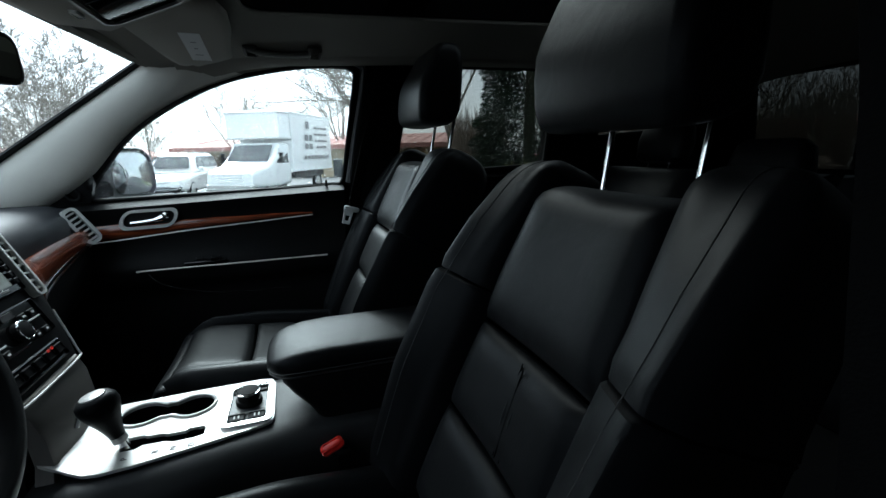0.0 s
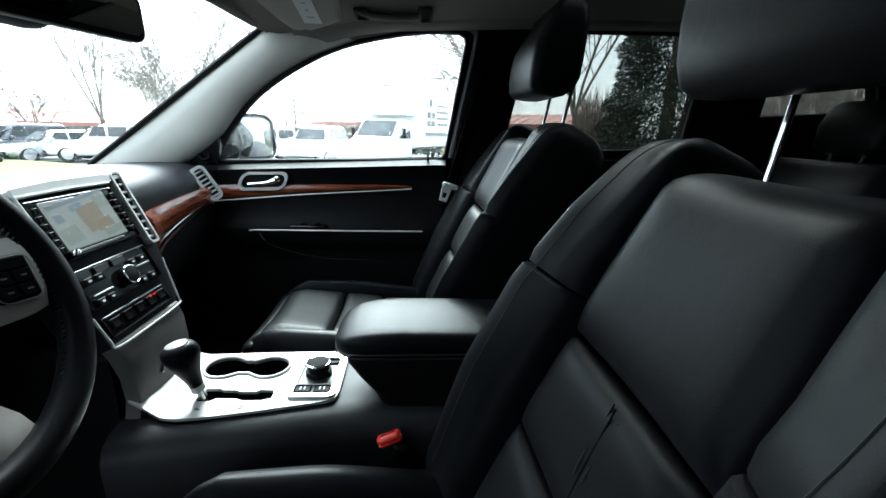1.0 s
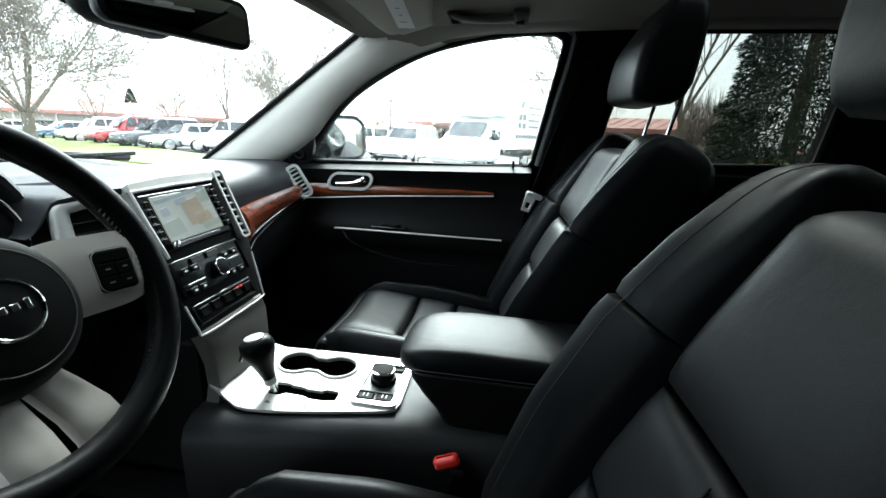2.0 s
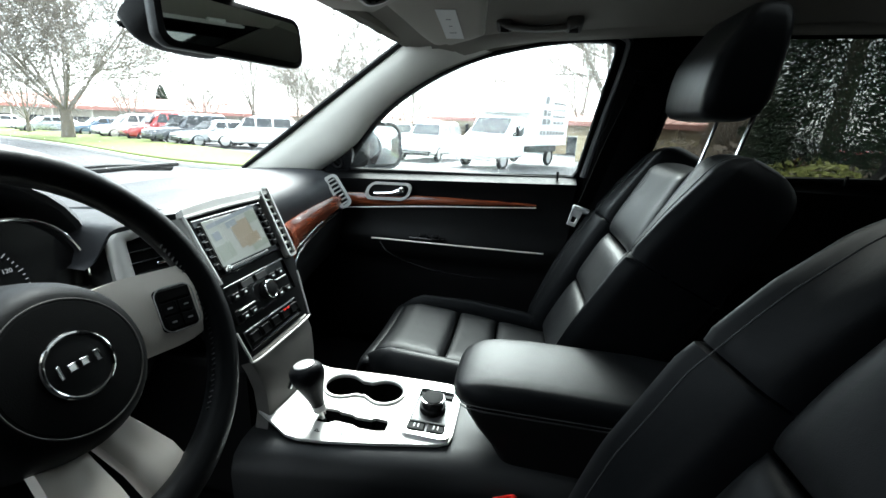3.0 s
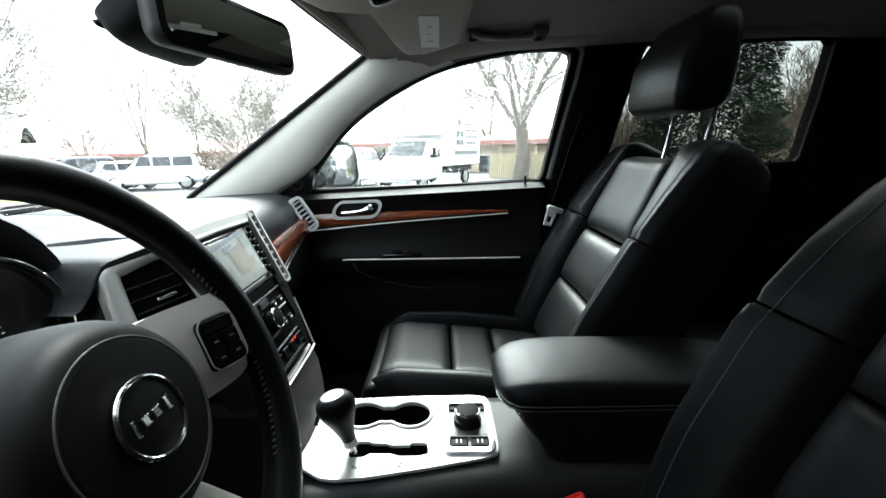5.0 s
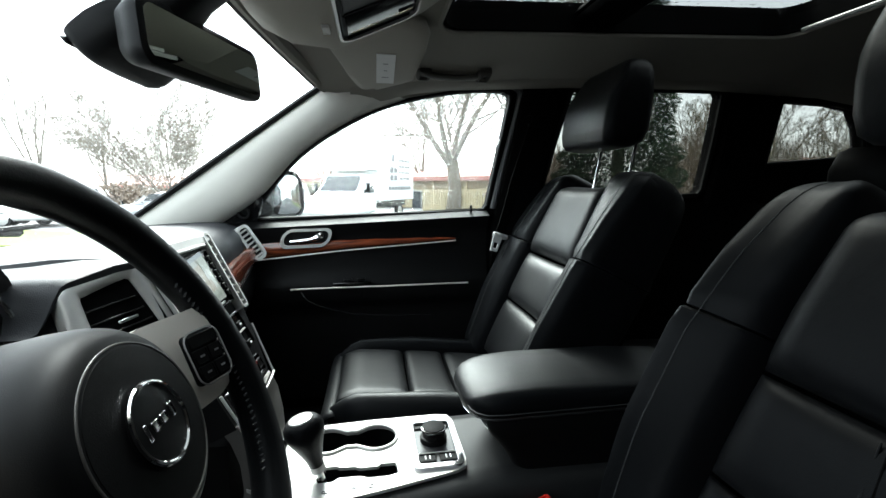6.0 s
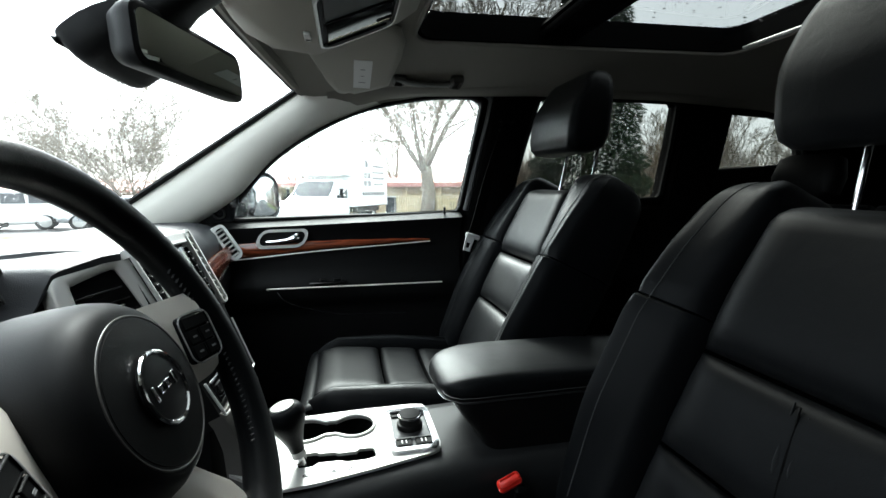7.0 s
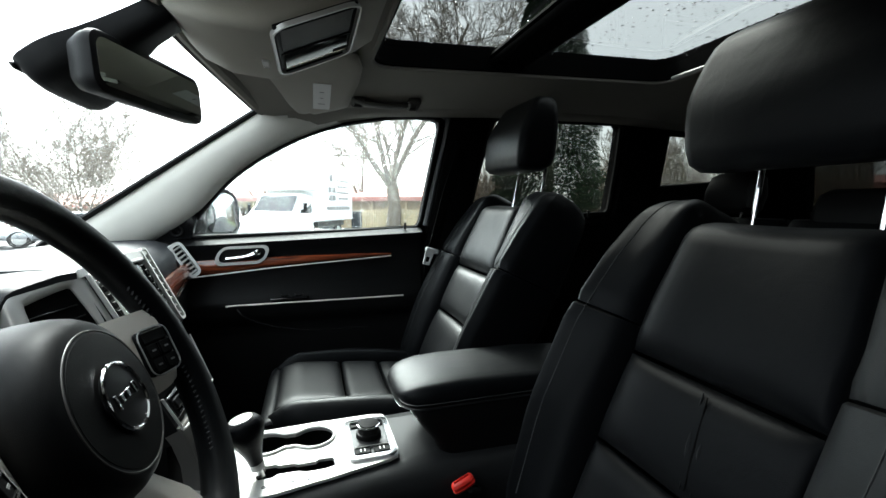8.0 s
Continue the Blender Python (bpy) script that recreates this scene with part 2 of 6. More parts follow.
def tube(path, radius, k=8, closed=False, bm=None):
    """A round bar along a path; radius is a number or one for each point."""
    pts = [Vector(p) for p in path]
    n = len(pts)
    radii = radius if isinstance(radius, (list, tuple)) else [radius] * n
    rings = []
    up = None
    for i, p in enumerate(pts):
        a = pts[(i - 1) % n] if closed else pts[max(i - 1, 0)]
        b = pts[(i + 1) % n] if closed else pts[min(i + 1, n - 1)]
        t = (b - a).normalized()
        if up is None:
            up = t.orthogonal().normalized()
        up = (up - t * up.dot(t)).normalized()
        side = t.cross(up)
        rings.append([p + (up * math.cos(2 * math.pi * j / k) + side * math.sin(2 * math.pi * j / k)) * radii[i] for j in range(k)])
    if closed:
        rings.append(rings[0])
        bm = loft(rings, cap=False, bm=bm)
        bmesh.ops.remove_doubles(bm, verts=bm.verts, dist=1e-5)
        return bm
    return loft(rings, bm=bm)


def disc(radius, h, m=None, k=24, bevel=0.0, bm=None):
    """A short cylinder along z from 0 to h with a softened top edge."""
    m = m or Matrix()
    prof = [(radius, 0), (radius, h - bevel), (radius - bevel * 0.3, h - bevel * 0.3), (radius - bevel, h)] if bevel else [(radius, 0), (radius, h)]
    return loft([[m @ Vector((r * math.cos(2 * math.pi * j / k), r * math.sin(2 * math.pi * j / k), z)) for j in range(k)] for r, z in prof], bm=bm)


def ring_tube(radius, thick, m=None, k=40, kk=8, sx=1.0, sy=1.0, bm=None):
    m = m or Matrix()
    return tube([m @ Vector((radius * sx * math.cos(2 * math.pi * j / k), radius * sy * math.sin(2 * math.pi * j / k), 0)) for j in range(k)], thick, kk, True, bm)


def pillow(where, thick, nu=18, nv=18, back=0.004, p=8.0, q=2.4):
    """A padded panel. where(u, v) with u, v in -1..1 gives a point and its outward normal."""
    bm = bmesh.new()

    def edge(u):
        return max(0.0, 1 - abs(u) ** p) ** (1 / q)

    def spread(i, n):
        t = -1 + 2 * i / n
        return math.copysign(1 - (1 - abs(t)) ** 1.6, t)

    top, bot = [], []
    for i in range(nu + 1):
        u = spread(i, nu)
        rt, rb = [], []
        for j in range(nv + 1):
            v = spread(j, nv)
            c, nrm = where(u, v)
            rt.append(bm.verts.new(c + nrm * thick * edge(u) * edge(v)))
            rb.append(bm.verts.new(c - nrm * back))
        top.append(rt)
        bot.append(rb)
    for g in (top, bot):
        for i in range(nu):
            for j in range(nv):
                bm.faces.new((g[i][j], g[i + 1][j], g[i + 1][j + 1], g[i][j + 1]))
    for i in range(nu):
        bm.faces.new((top[i][0], top[i + 1][0], bot[i + 1][0], bot[i][0]))
        bm.faces.new((top[i][nv], top[i + 1][nv], bot[i + 1][nv], bot[i][nv]))
    for j in range(nv):
        bm.faces.new((top[0][j], top[0][j + 1], bot[0][j + 1], bot[0][j]))
        bm.faces.new((top[nu][j], top[nu][j + 1], bot[nu][j + 1], bot[nu][j]))
    return bm


def sheet_with_holes(outer, holes, lift, depth, sub=0.0):
    """A plate from a 2D outline with 2D holes; lift(a, b, side) gives the 3D point (side 0 face, 1 back)."""
    bm = bmesh.new()
    loops, edges = [], []
    for loop in [outer] + holes:
        vs = [bm.verts.new((a, b, 0)) for a, b in loop]
        loops.append(vs)
        edges += [bm.edges.new((vs[i], vs[(i + 1) % len(vs)])) for i in range(len(vs))]
    bmesh.ops.triangle_fill(bm, use_beauty=True, use_dissolve=False, edges=edges)
    if sub:
        for _ in range(4):
            long = [e for e in bm.edges if e.calc_length() > sub]
            if not long:
                break
            bmesh.ops.subdivide_edges(bm, edges=long, cuts=1)
        bmesh.ops.triangulate(bm, faces=bm.faces)
    faces = list(bm.faces)
    flat = {v: (v.co.x, v.co.y) for v in bm.verts}
    back = {v: bm.verts.new(lift(a, b, depth)) for v, (a, b) in flat.items()}
    rim = [e for e in bm.edges if len(e.link_faces) == 1]
    for f in faces:
        bm.faces.new([back[v] for v in reversed(f.verts)])
    for e in rim:
        a, b = e.verts
        bm.faces.new((a, b, back[b], back[a]))
    for v, (a, b) in flat.items():
        v.co = lift(a, b, 0.0)
    return bm


def smooth_line(pts, n=8, closed=False):
    """Catmull-Rom points through pts (any dimension)."""
    out, k = [], len(pts)
    P = [np.array(p, float) for p in pts]
    for i in range(k if closed else k - 1):
        p0 = P[(i - 1) % k] if closed or i > 0 else P[i]
        p1, p2 = P[i], P[(i + 1) % k]
        p3 = P[(i + 2) % k] if closed or i + 2 < k else P[(i + 1) % k]
        for j in range(n):
            t = j / n
            out.append(tuple(0.5 * (2 * p1 + (p2 - p0) * t + (2 * p0 - 5 * p1 + 4 * p2 - p3) * t * t + (3 * p1 - p0 - 3 * p2 + p3) * t ** 3)))
    if not closed:
        out.append(tuple(P[-1]))
    return out


def lerp(a, b, t):
    return a + (b - a) * t


def text_part(name, body, size, m, mat, parent, depth=0.0004):
    cu = bpy.data.curves.new(name, "FONT")
    cu.body, cu.size, cu.align_x, cu.align_y, cu.extrude = body, size, "CENTER", "CENTER", depth
    tmp = bpy.data.objects.new(name, cu)
    me = bpy.data.meshes.new_from_object(tmp)
    bpy.data.objects.remove(tmp)
    bpy.data.curves.remove(cu)
    me.transform(m)
    me.materials.clear()
    me.materials.append(mat)
    ob = new(name, me)
    ob.parent = parent
    return ob


def axes(origin, ex, ey):
    """A pose whose x and y run along ex and ey."""
    ex, ey = Vector(ex).normalized(), Vector(ey)
    ey = (ey - ex * ey.dot(ex)).normalized()
    ez = ex.cross(ey)
    m = Matrix((ex, ey, ez)).transposed().to_4x4()
    m.translation = Vector(origin)
    return m


# ---------------------------------------------------------------- cabin shell
# x runs to the rear, y to the passenger's side, z up; the ground is z = 0.
def side_y(x, z):
    """Half width of the cabin's inner side."""
    b = 0.79 if z < 1.15 else 0.79 - (z - 1.15) * 0.238
    return b - max(0.0, -0.1 - x) * 0.16 * max(0.0, (z - 1.15) / 0.4) - max(0.0, x - 1.2) * 0.06


def crown(x):
    xs, zs = (-0.45, -0.085, 0.4, 0.9, 1.4, 1.95), (1.568, 1.612, 1.637, 1.647, 1.632, 1.56)
    return float(np.interp(x, xs, zs))


def roof_z(x, y):
    return crown(x) - 0.062 * (abs(y) / 0.66) ** 2.6


FRONT_WINDOW = smooth_line([(-0.650, 1.142), (-0.600, 1.212), (-0.470, 1.347), (-0.30, 1.455), (-0.135, 1.523), (0.065, 1.561), (0.20, 1.566)], 5) + [(0.222, 1.556), (0.226, 1.535), (0.20, 1.37), (0.172, 1.185), (0.160, 1.166), (0.13, 1.160)]
REAR_WINDOW = [(0.37, 1.185), (0.40, 1.40), (0.435, 1.565), (0.45, 1.578), (0.9, 1.588), (1.010, 1.588), (1.025, 1.575), (1.036, 1.42), (1.040, 1.235), (1.022, 1.212)]
QUARTER_WINDOW = [(1.285, 1.335), (1.275, 1.55), (1.29, 1.562), (1.50, 1.553), (1.60, 1.535), (1.655, 1.47), (1.70, 1.38), (1.695, 1.365), (1.5, 1.345)]
SIDE_OUTLINE = [(-1.12, 0.42), (2.12, 0.42), (2.16, 1.10), (1.98, 1.45), (1.9, 1.56), (1.4, 1.62), (0.9, 1.632), (0.4, 1.622), (0.0, 1.605), (-0.25, 1.585), (-0.40, 1.545), (-0.70, 1.345), (-1.0, 1.145), (-1.12, 1.09)]


def side_wall(sign, holes):
    return sheet_with_holes(SIDE_OUTLINE, holes, lambda a, b, s: Vector((a, sign * (side_y(a, b) + s), b)), 0.055, 0.25)


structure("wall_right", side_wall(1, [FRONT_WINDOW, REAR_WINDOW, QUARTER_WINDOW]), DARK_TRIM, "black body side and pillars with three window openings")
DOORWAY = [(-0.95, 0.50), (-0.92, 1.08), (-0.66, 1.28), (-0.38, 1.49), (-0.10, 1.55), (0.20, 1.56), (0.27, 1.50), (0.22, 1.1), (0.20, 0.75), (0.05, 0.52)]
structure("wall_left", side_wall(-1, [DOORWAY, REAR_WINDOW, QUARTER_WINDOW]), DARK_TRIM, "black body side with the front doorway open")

# unseen dark sheets, added to keep daylight out of the driver's doorway
structure("wall_light_block", block(3.05, 0.04, 2.6, 0.005, pose(0.825, -1.14, 1.30)), DARK_TRIM, "unseen dark wall added to block light from the driver's side")
structure("ceiling_light_block", block(2.75, 0.50, 0.04, 0.005, pose(0.975, -0.905, 1.70)), DARK_TRIM, "unseen dark cover added to block light above the driver's doorway")
# tail with the liftgate window
TAIL = [(-0.80, 0.42), (0.80, 0.42), (0.78, 1.10), (0.66, 1.58), (0.0, 1.60), (-0.66, 1.58), (-0.78, 1.10)]
TAIL_GLASS = [(-0.58, 1.18), (0.58, 1.18), (0.60, 1.22), (0.53, 1.535), (0.50, 1.555), (-0.50, 1.555), (-0.53, 1.535), (-0.60, 1.22)]


def tail_x(y, z, s=0.0):
    return Vector((2.12 - max(0, z - 1.1) * 0.45 - 0.08 * y * y + s, y, z))


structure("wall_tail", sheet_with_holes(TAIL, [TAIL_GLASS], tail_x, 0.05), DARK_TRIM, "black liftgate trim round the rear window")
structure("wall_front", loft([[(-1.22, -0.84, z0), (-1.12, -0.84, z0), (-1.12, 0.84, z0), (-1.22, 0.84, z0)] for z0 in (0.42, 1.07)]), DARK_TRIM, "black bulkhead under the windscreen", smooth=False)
bm = block(3.35, 1.66, 0.06, 0.01, pose(0.47, 0, 0.43))
block(3.35, 0.26, 0.10, 0.04, pose(0.47, 0, 0.50), bm=bm)
structure("floor", bm, CARPET, "black carpeted car floor with a centre tunnel")

# headliner slab with the sunroof opening
SUN_OUT = [(-0.385, -0.60)] + [(x, -0.665 if x > -0.2 else -0.645) for x in (-0.30, -0.1, 0.3, 0.7, 1.1, 1.5, 1.9)] + [(1.93, 0)] + [(x, 0.665 if x > -0.2 else 0.645) for x in (1.9, 1.5, 1.1, 0.7, 0.3, -0.1, -0.30)] + [(-0.385, 0.60), (-0.412, 0.46), (-0.436, 0.3), (-0.460, 0.0), (-0.436, -0.3), (-0.412, -0.46)]
SX0, SX1, SY = -0.085, 0.87, 0.305
SUN_HOLE = [(x + 0.3925, y) for x, y in rrect(SX1 - SX0, 2 * SY, 0.06, 5)]
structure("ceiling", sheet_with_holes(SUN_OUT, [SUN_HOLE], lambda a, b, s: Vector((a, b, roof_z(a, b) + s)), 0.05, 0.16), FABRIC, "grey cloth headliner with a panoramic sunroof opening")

structure("roof", sheet_with_holes([(x, y * 1.06) for x, y in SUN_OUT], [SUN_HOLE], lambda a, b, s: Vector((a, b, roof_z(a, b) + 0.058 + 0.6 * s)), 0.012, 0.16), BODY_PAINT, "dark painted roof skin round the sunroof")
sunroof = thing("sunroof", "panoramic glass sunroof wet with rain in a black frame", "sunroof", at=(0.39, 0, 1.65))


def in_thing(bm, e):
    """Move a mesh made in the cabin's coordinates into those of its thing."""
    bm.transform(Matrix.Translation(e.location).inverted())
    return bm


def sleeve(loop, z0, z1, t):
    rings = []
    for dz, e in ((z0, 0), (z1, 0), (z1, t), (z0, t)):
        rings.append([Vector((0.3925 + (x - 0.3925) * (1 - e / 0.4), y * (1 - e / 0.3), roof_z(x, y) + dz)) for x, y in loop])
    rings.append(rings[0])
    bm = loft(rings, cap=False)
    bmesh.ops.remove_doubles(bm, verts=bm.verts, dist=1e-5)
    return bm


part("frame", in_thing(sleeve(SUN_HOLE, 0.006, 0.07, 0.010), sunroof), DARK_TRIM, sunroof, "black sunroof frame")
edge_loop = [(x, y, roof_z(x, y) + 0.001) for x, y in SUN_HOLE]
part("edge_trim", in_thing(tube(edge_loop, 0.0055, 8, True), sunroof), FABRIC, sunroof, "grey cloth edge roll")
part("crossbar", in_thing(block(0.115, 0.60, 0.035, 0.012, pose(0.305, 0, 1.655)), sunroof), DARK_TRIM, sunroof, "black crossbar between the panes")
for x0, x1 in ((-0.083, 0.26), (0.35, 0.868)):
    rows = []
    for i in range(7):
        x = lerp(x0, x1, i / 6)
        rows.append([Vector((x, y, crown(x) + 0.052 - 0.03 * (y / 0.5) ** 2)) for y in (-0.303, -0.2, -0.1, 0, 0.1, 0.2, 0.303)])
    ob = part("pane", in_thing(loft(rows, closed=False), sunroof), ROOF_GLASS, sunroof, "dark tinted roof glass")
part("rear_rail", in_thing(block(0.014, 0.50, 0.010, 0.004, pose(0.842, 0, 1.640)), sunroof), SATIN, sunroof, "silver rail at the rear of the sunroof")

# windscreen and its black border
WS_TOP = [(-0.392, 0.628, 1.541), (-0.423, 0.43, 1.551), (-0.450, 0.22, 1.556), (-0.466, 0, 1.558)]
WS_BOT = [(-1.02, 0.725, 1.125), (-1.09, 0.5, 1.118), (-1.13, 0.25, 1.115), (-1.145, 0, 1.115)]


def mirrored(line):
    return line + [(x, -y, z) for x, y, z in reversed(line[:-1])]


top_line, bot_line = smooth_line(mirrored(WS_TOP), 4), smooth_line(mirrored(WS_BOT), 4)
rows = [[Vector(a).lerp(Vector(b), t) + Vector((-0.02, 0, 0.03)) * math.sin(math.pi * t) * (1 - (a[1] / 0.63) ** 2) for a, b in zip(top_line, bot_line)] for t in (0, 0.25, 0.5, 0.75, 1)]
structure("window_1", loft(rows, closed=False), CLEAR, "windscreen glass speckled with rain")
border = [r[0] for r in reversed(rows)] + rows[0][1:-1] + [r[-1] for r in rows]
structure("trim_header", tube([Vector(p) + Vector((0.016, 0, 0.004)) for p in top_line], 0.017, 8), FABRIC, "grey cloth roll along the top of the windscreen")
structure("windscreen_seal", tube(border, 0.009, 6), RUBBER, "black rubber seal of the windscreen")


wiper = thing("wiper", "black wiper arm resting below the windscreen", "wiper", at=(-1.14, 0.2, 1.13))
part("blade", in_thing(tube([(-1.125, -0.20, 1.152), (-1.12, 0.15, 1.154), (-1.075, 0.48, 1.156)], 0.007, 6), wiper), RUBBER, wiper)
part("arm", in_thing(tube([(-1.17, 0.55, 1.135), (-1.14, 0.30, 1.158), (-1.13, 0.12, 1.162)], [0.014, 0.009, 0.007], 6), wiper), PLASTIC, wiper)


def side_glass(name, poly, mat, label, sign=1):
    out = [(a, b) for a, b in poly]
    cx, cz = sum(a for a, _ in out) / len(out), sum(b for _, b in out) / len(out)
    out = [(cx + (a - cx) * 1.015, cz + (b - cz) * 1.02) for a, b in out]
    return structure(name, sheet_with_holes(out, [], lambda a, b, s: Vector((a, sign * (side_y(a, b) + 0.03 + s), b)), 0.004, 0.2), mat, label, smooth=False)


side_glass("window_2", FRONT_WINDOW, CLEAR, "front passenger door glass speckled with rain")
side_glass("window_3", REAR_WINDOW, PRIVACY, "tinted rear door glass, darkened to hold back light with rain drops")
side_glass("window_4", QUARTER_WINDOW, PRIVACY, "tinted quarter glass, darkened to hold back light with rain drops")
# left and tail panes take the deeper tint that shades the rear cabin
side_glass("window_5", REAR_WINDOW, DIMMED_PRIVACY, "tinted rear door glass, darkened to hold back light", -1)
side_glass("window_6", QUARTER_WINDOW, DIMMED_PRIVACY, "tinted quarter glass, darkened to hold back light", -1)
structure("window_7", sheet_with_holes(TAIL_GLASS, [], lambda a, b, s: tail_x(a, b, 0.02 + s), 0.004), DIMMED_PRIVACY, "tinted rear window, darkened to hold back light", smooth=False)

# A-pillar trims
for s in (1, -1):
    front = smooth_line([(-1.03, 0.725, 1.115), (-0.80, 0.697, 1.268), (-0.58, 0.662, 1.421), (-0.392, 0.632, 1.545), (-0.33, 0.62, 1.575)], 6)
    rear = smooth_line([(-0.765, 0.775, 1.115), (-0.608, 0.744, 1.217), (-0.470, 0.712, 1.351), (-0.300, 0.694, 1.459), (-0.130, 0.694, 1.529)], 6)
    rings = []
    for a, b in zip(front, rear):
        a, b = Vector((a[0], s * a[1], a[2])), Vector((b[0], s * b[1], b[2]))
        inward = Vector((0.25, -s * 0.9, -0.2))
        ring = [a + Vector((0, s * 0.03, 0))]
        for k in range(7):
            t = k / 6
            ring.append(a.lerp(b, t) + inward * 0.030 * (1 - abs(2 * t - 1) ** 2.5))
        ring.append(b + Vector((0, s * 0.035, 0)))
        rings.append(ring)
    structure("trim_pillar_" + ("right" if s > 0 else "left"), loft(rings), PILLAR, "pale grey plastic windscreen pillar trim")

# cloth edge of the headliner above the side windows
for s in (1, -1):
    rows = []
    for x in (-0.30, -0.24, -0.18, -0.12, -0.06, 0.0, 0.07, 0.14, 0.2, 0.3, 0.5, 0.8, 1.0, 1.25):
        zt = float(np.interp(x, (-0.30, -0.135, 0.065, 0.2, 0.44, 1.0, 1.29), (1.459, 1.527, 1.565, 1.571, 1.583, 1.594, 1.568)))
        zr = roof_z(x, 0.60)
        ye = side_y(x, zt) - 0.006
        rows.append([Vector((x, s * y, z)) for y, z in ((0.585, zr + 0.010), (0.60, zr - 0.003), (0.63, roof_z(x, 0.63) - 0.007), (lerp(0.63, ye, 0.6), lerp(roof_z(x, 0.63), zt, 0.55) - 0.003), (ye - 0.004, zt + 0.012), (ye, zt + 0.003))])
    structure("trim_roof_edge_" + ("right" if s > 0 else "left"), loft(rows, closed=False), FABRIC, "grey cloth edge of the headliner above the windows")

# mirror sail and seal round the front window
bm = sheet_with_holes([(-0.78, 1.12), (-0.70, 1.190), (-0.600, 1.262), (-0.598, 1.215), (-0.628, 1.135)], [], lambda a, b, s: Vector((a, side_y(a, b) - 0.012 + s, b)), 0.02)
structure("trim_sail", bm, GLOSS, "black corner panel at the door mirror", smooth=False)
structure("trim_sail_knob", ring_tube(0.017, 0.004, axes((-0.665, 0.762, 1.165), (1, 0.1, 0), (0, 0, 1)), 20), PLASTIC, "round black speaker ring on the corner panel")
for loop, r in ((FRONT_WINDOW, 0.006), (REAR_WINDOW, 0.010), (QUARTER_WINDOW, 0.009)):
    structure("trim_window_seal", tube([(a, side_y(a, b) + 0.004, b) for a, b in loop], r, 6, True), RUBBER, "black rubber window seal")
# door frame edge behind the front window
line = smooth_line([(0.19, 0.775, 1.17), (0.225, 0.742, 1.37), (0.252, 0.705, 1.52), (0.238, 0.69, 1.575), (0.10, 0.688, 1.592), (-0.14, 0.68, 1.565)], 6)
structure("trim_door_seal", tube(line, 0.011, 8), material("seal_grey", (0.05, 0.05, 0.052), 0.35), "grey rubber door seal along the pillar")
# B pillar cover
rings = []
for z, x, w in ((0.6, 0.26, 0.09), (1.12, 0.27, 0.085), (1.4, 0.31, 0.075), (1.56, 0.335, 0.08)):
    rings.append([Vector((x + dx * w, side_y(x, z) - dy, z)) for dx, dy in ((-1, -0.01), (-0.9, 0.018), (-0.4, 0.03), (0.4, 0.03), (0.9, 0.018), (1, -0.01))])
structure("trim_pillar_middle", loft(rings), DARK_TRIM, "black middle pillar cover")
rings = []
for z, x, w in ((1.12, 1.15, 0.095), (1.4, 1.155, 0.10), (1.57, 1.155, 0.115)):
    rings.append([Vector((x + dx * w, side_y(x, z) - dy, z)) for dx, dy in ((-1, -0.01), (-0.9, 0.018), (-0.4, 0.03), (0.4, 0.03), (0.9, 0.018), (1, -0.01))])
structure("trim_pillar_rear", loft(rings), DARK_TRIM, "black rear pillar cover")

# ---------------------------------------------------------------- passenger door
door = thing("passenger_door", "black passenger door with wood strip and chrome handle", "car door", at=(-0.2, 0.78, 0.9))


def door_y(x, z):
    """Inner face of the door trim."""
    return 0.772 - 0.028 * math.exp(-((z - 0.885) / 0.05) ** 4) - 0.02 * max(0, min(1, (0.86 - z) / 0.2)) + 0.02 * (x + 0.5)


rows = []
for i in range(15):
    x = lerp(-0.72, 0.17, i / 14)
    row = []
    for z in (0.50, 0.60, 0.70, 0.78, 0.82, 0.835, 0.85, 0.87, 0.895, 0.905, 0.915, 0.93, 0.97, 1.02, 1.06, 1.09, 1.115, 1.13, 1.138):
        zz = z + 0.032 * (x + 0.6) / 0.8 * max(0, min(1, (z - 0.93) / 0.15))
        y = door_y(x, z)
        if z > 1.06:
            y = lerp(0.772 + 0.02 * (x + 0.5), 0.742, min(1, (z - 1.06) / 0.06)) if z < 1.12 else lerp(0.742, 0.80, (z - 1.115) / 0.023)
        row.append(Vector((x, y, zz)))
    rows.append(row)
part("panel", in_thing(loft(rows, closed=False), door), LEATHER_SIDE, door, "black padded door panel")


def strip(line_top, line_bot, out, bulge, n=6):
    """A strip between two lines, bulging along out."""
    rings = []
    for a, b in zip(line_top, line_bot):
        a, b, o = Vector(a), Vector(b), Vector(out)
        ring = [a.lerp(b, k / n) + o * bulge * (1 - abs(2 * k / n - 1) ** 3) for k in range(n + 1)]
        ring += [b - o * 0.008, a - o * 0.008]
        rings.append(ring)
    return loft(rings)


wt = smooth_line([(-0.66, 0.752, 1.058), (-0.56, 0.757, 1.064), (-0.35, 0.764, 1.068), (-0.10, 0.770, 1.070), (0.05, 0.773, 1.068)], 6)
wb = smooth_line([(-0.66, 0.752, 1.008), (-0.56, 0.757, 1.016), (-0.35, 0.764, 1.034), (-0.10, 0.770, 1.050), (0.05, 0.773, 1.060)], 6)
part("wood_strip", in_thing(strip(wt, wb, (0, -1, 0), 0.010), door), WOOD, door, "glossy reddish wood strip")
part("chrome_strip", in_thing(tube([Vector(p) + Vector((0, -0.010, -0.003)) for p in wb], 0.0021, 8), door), WARM_SATIN, door, "thin chrome strip")
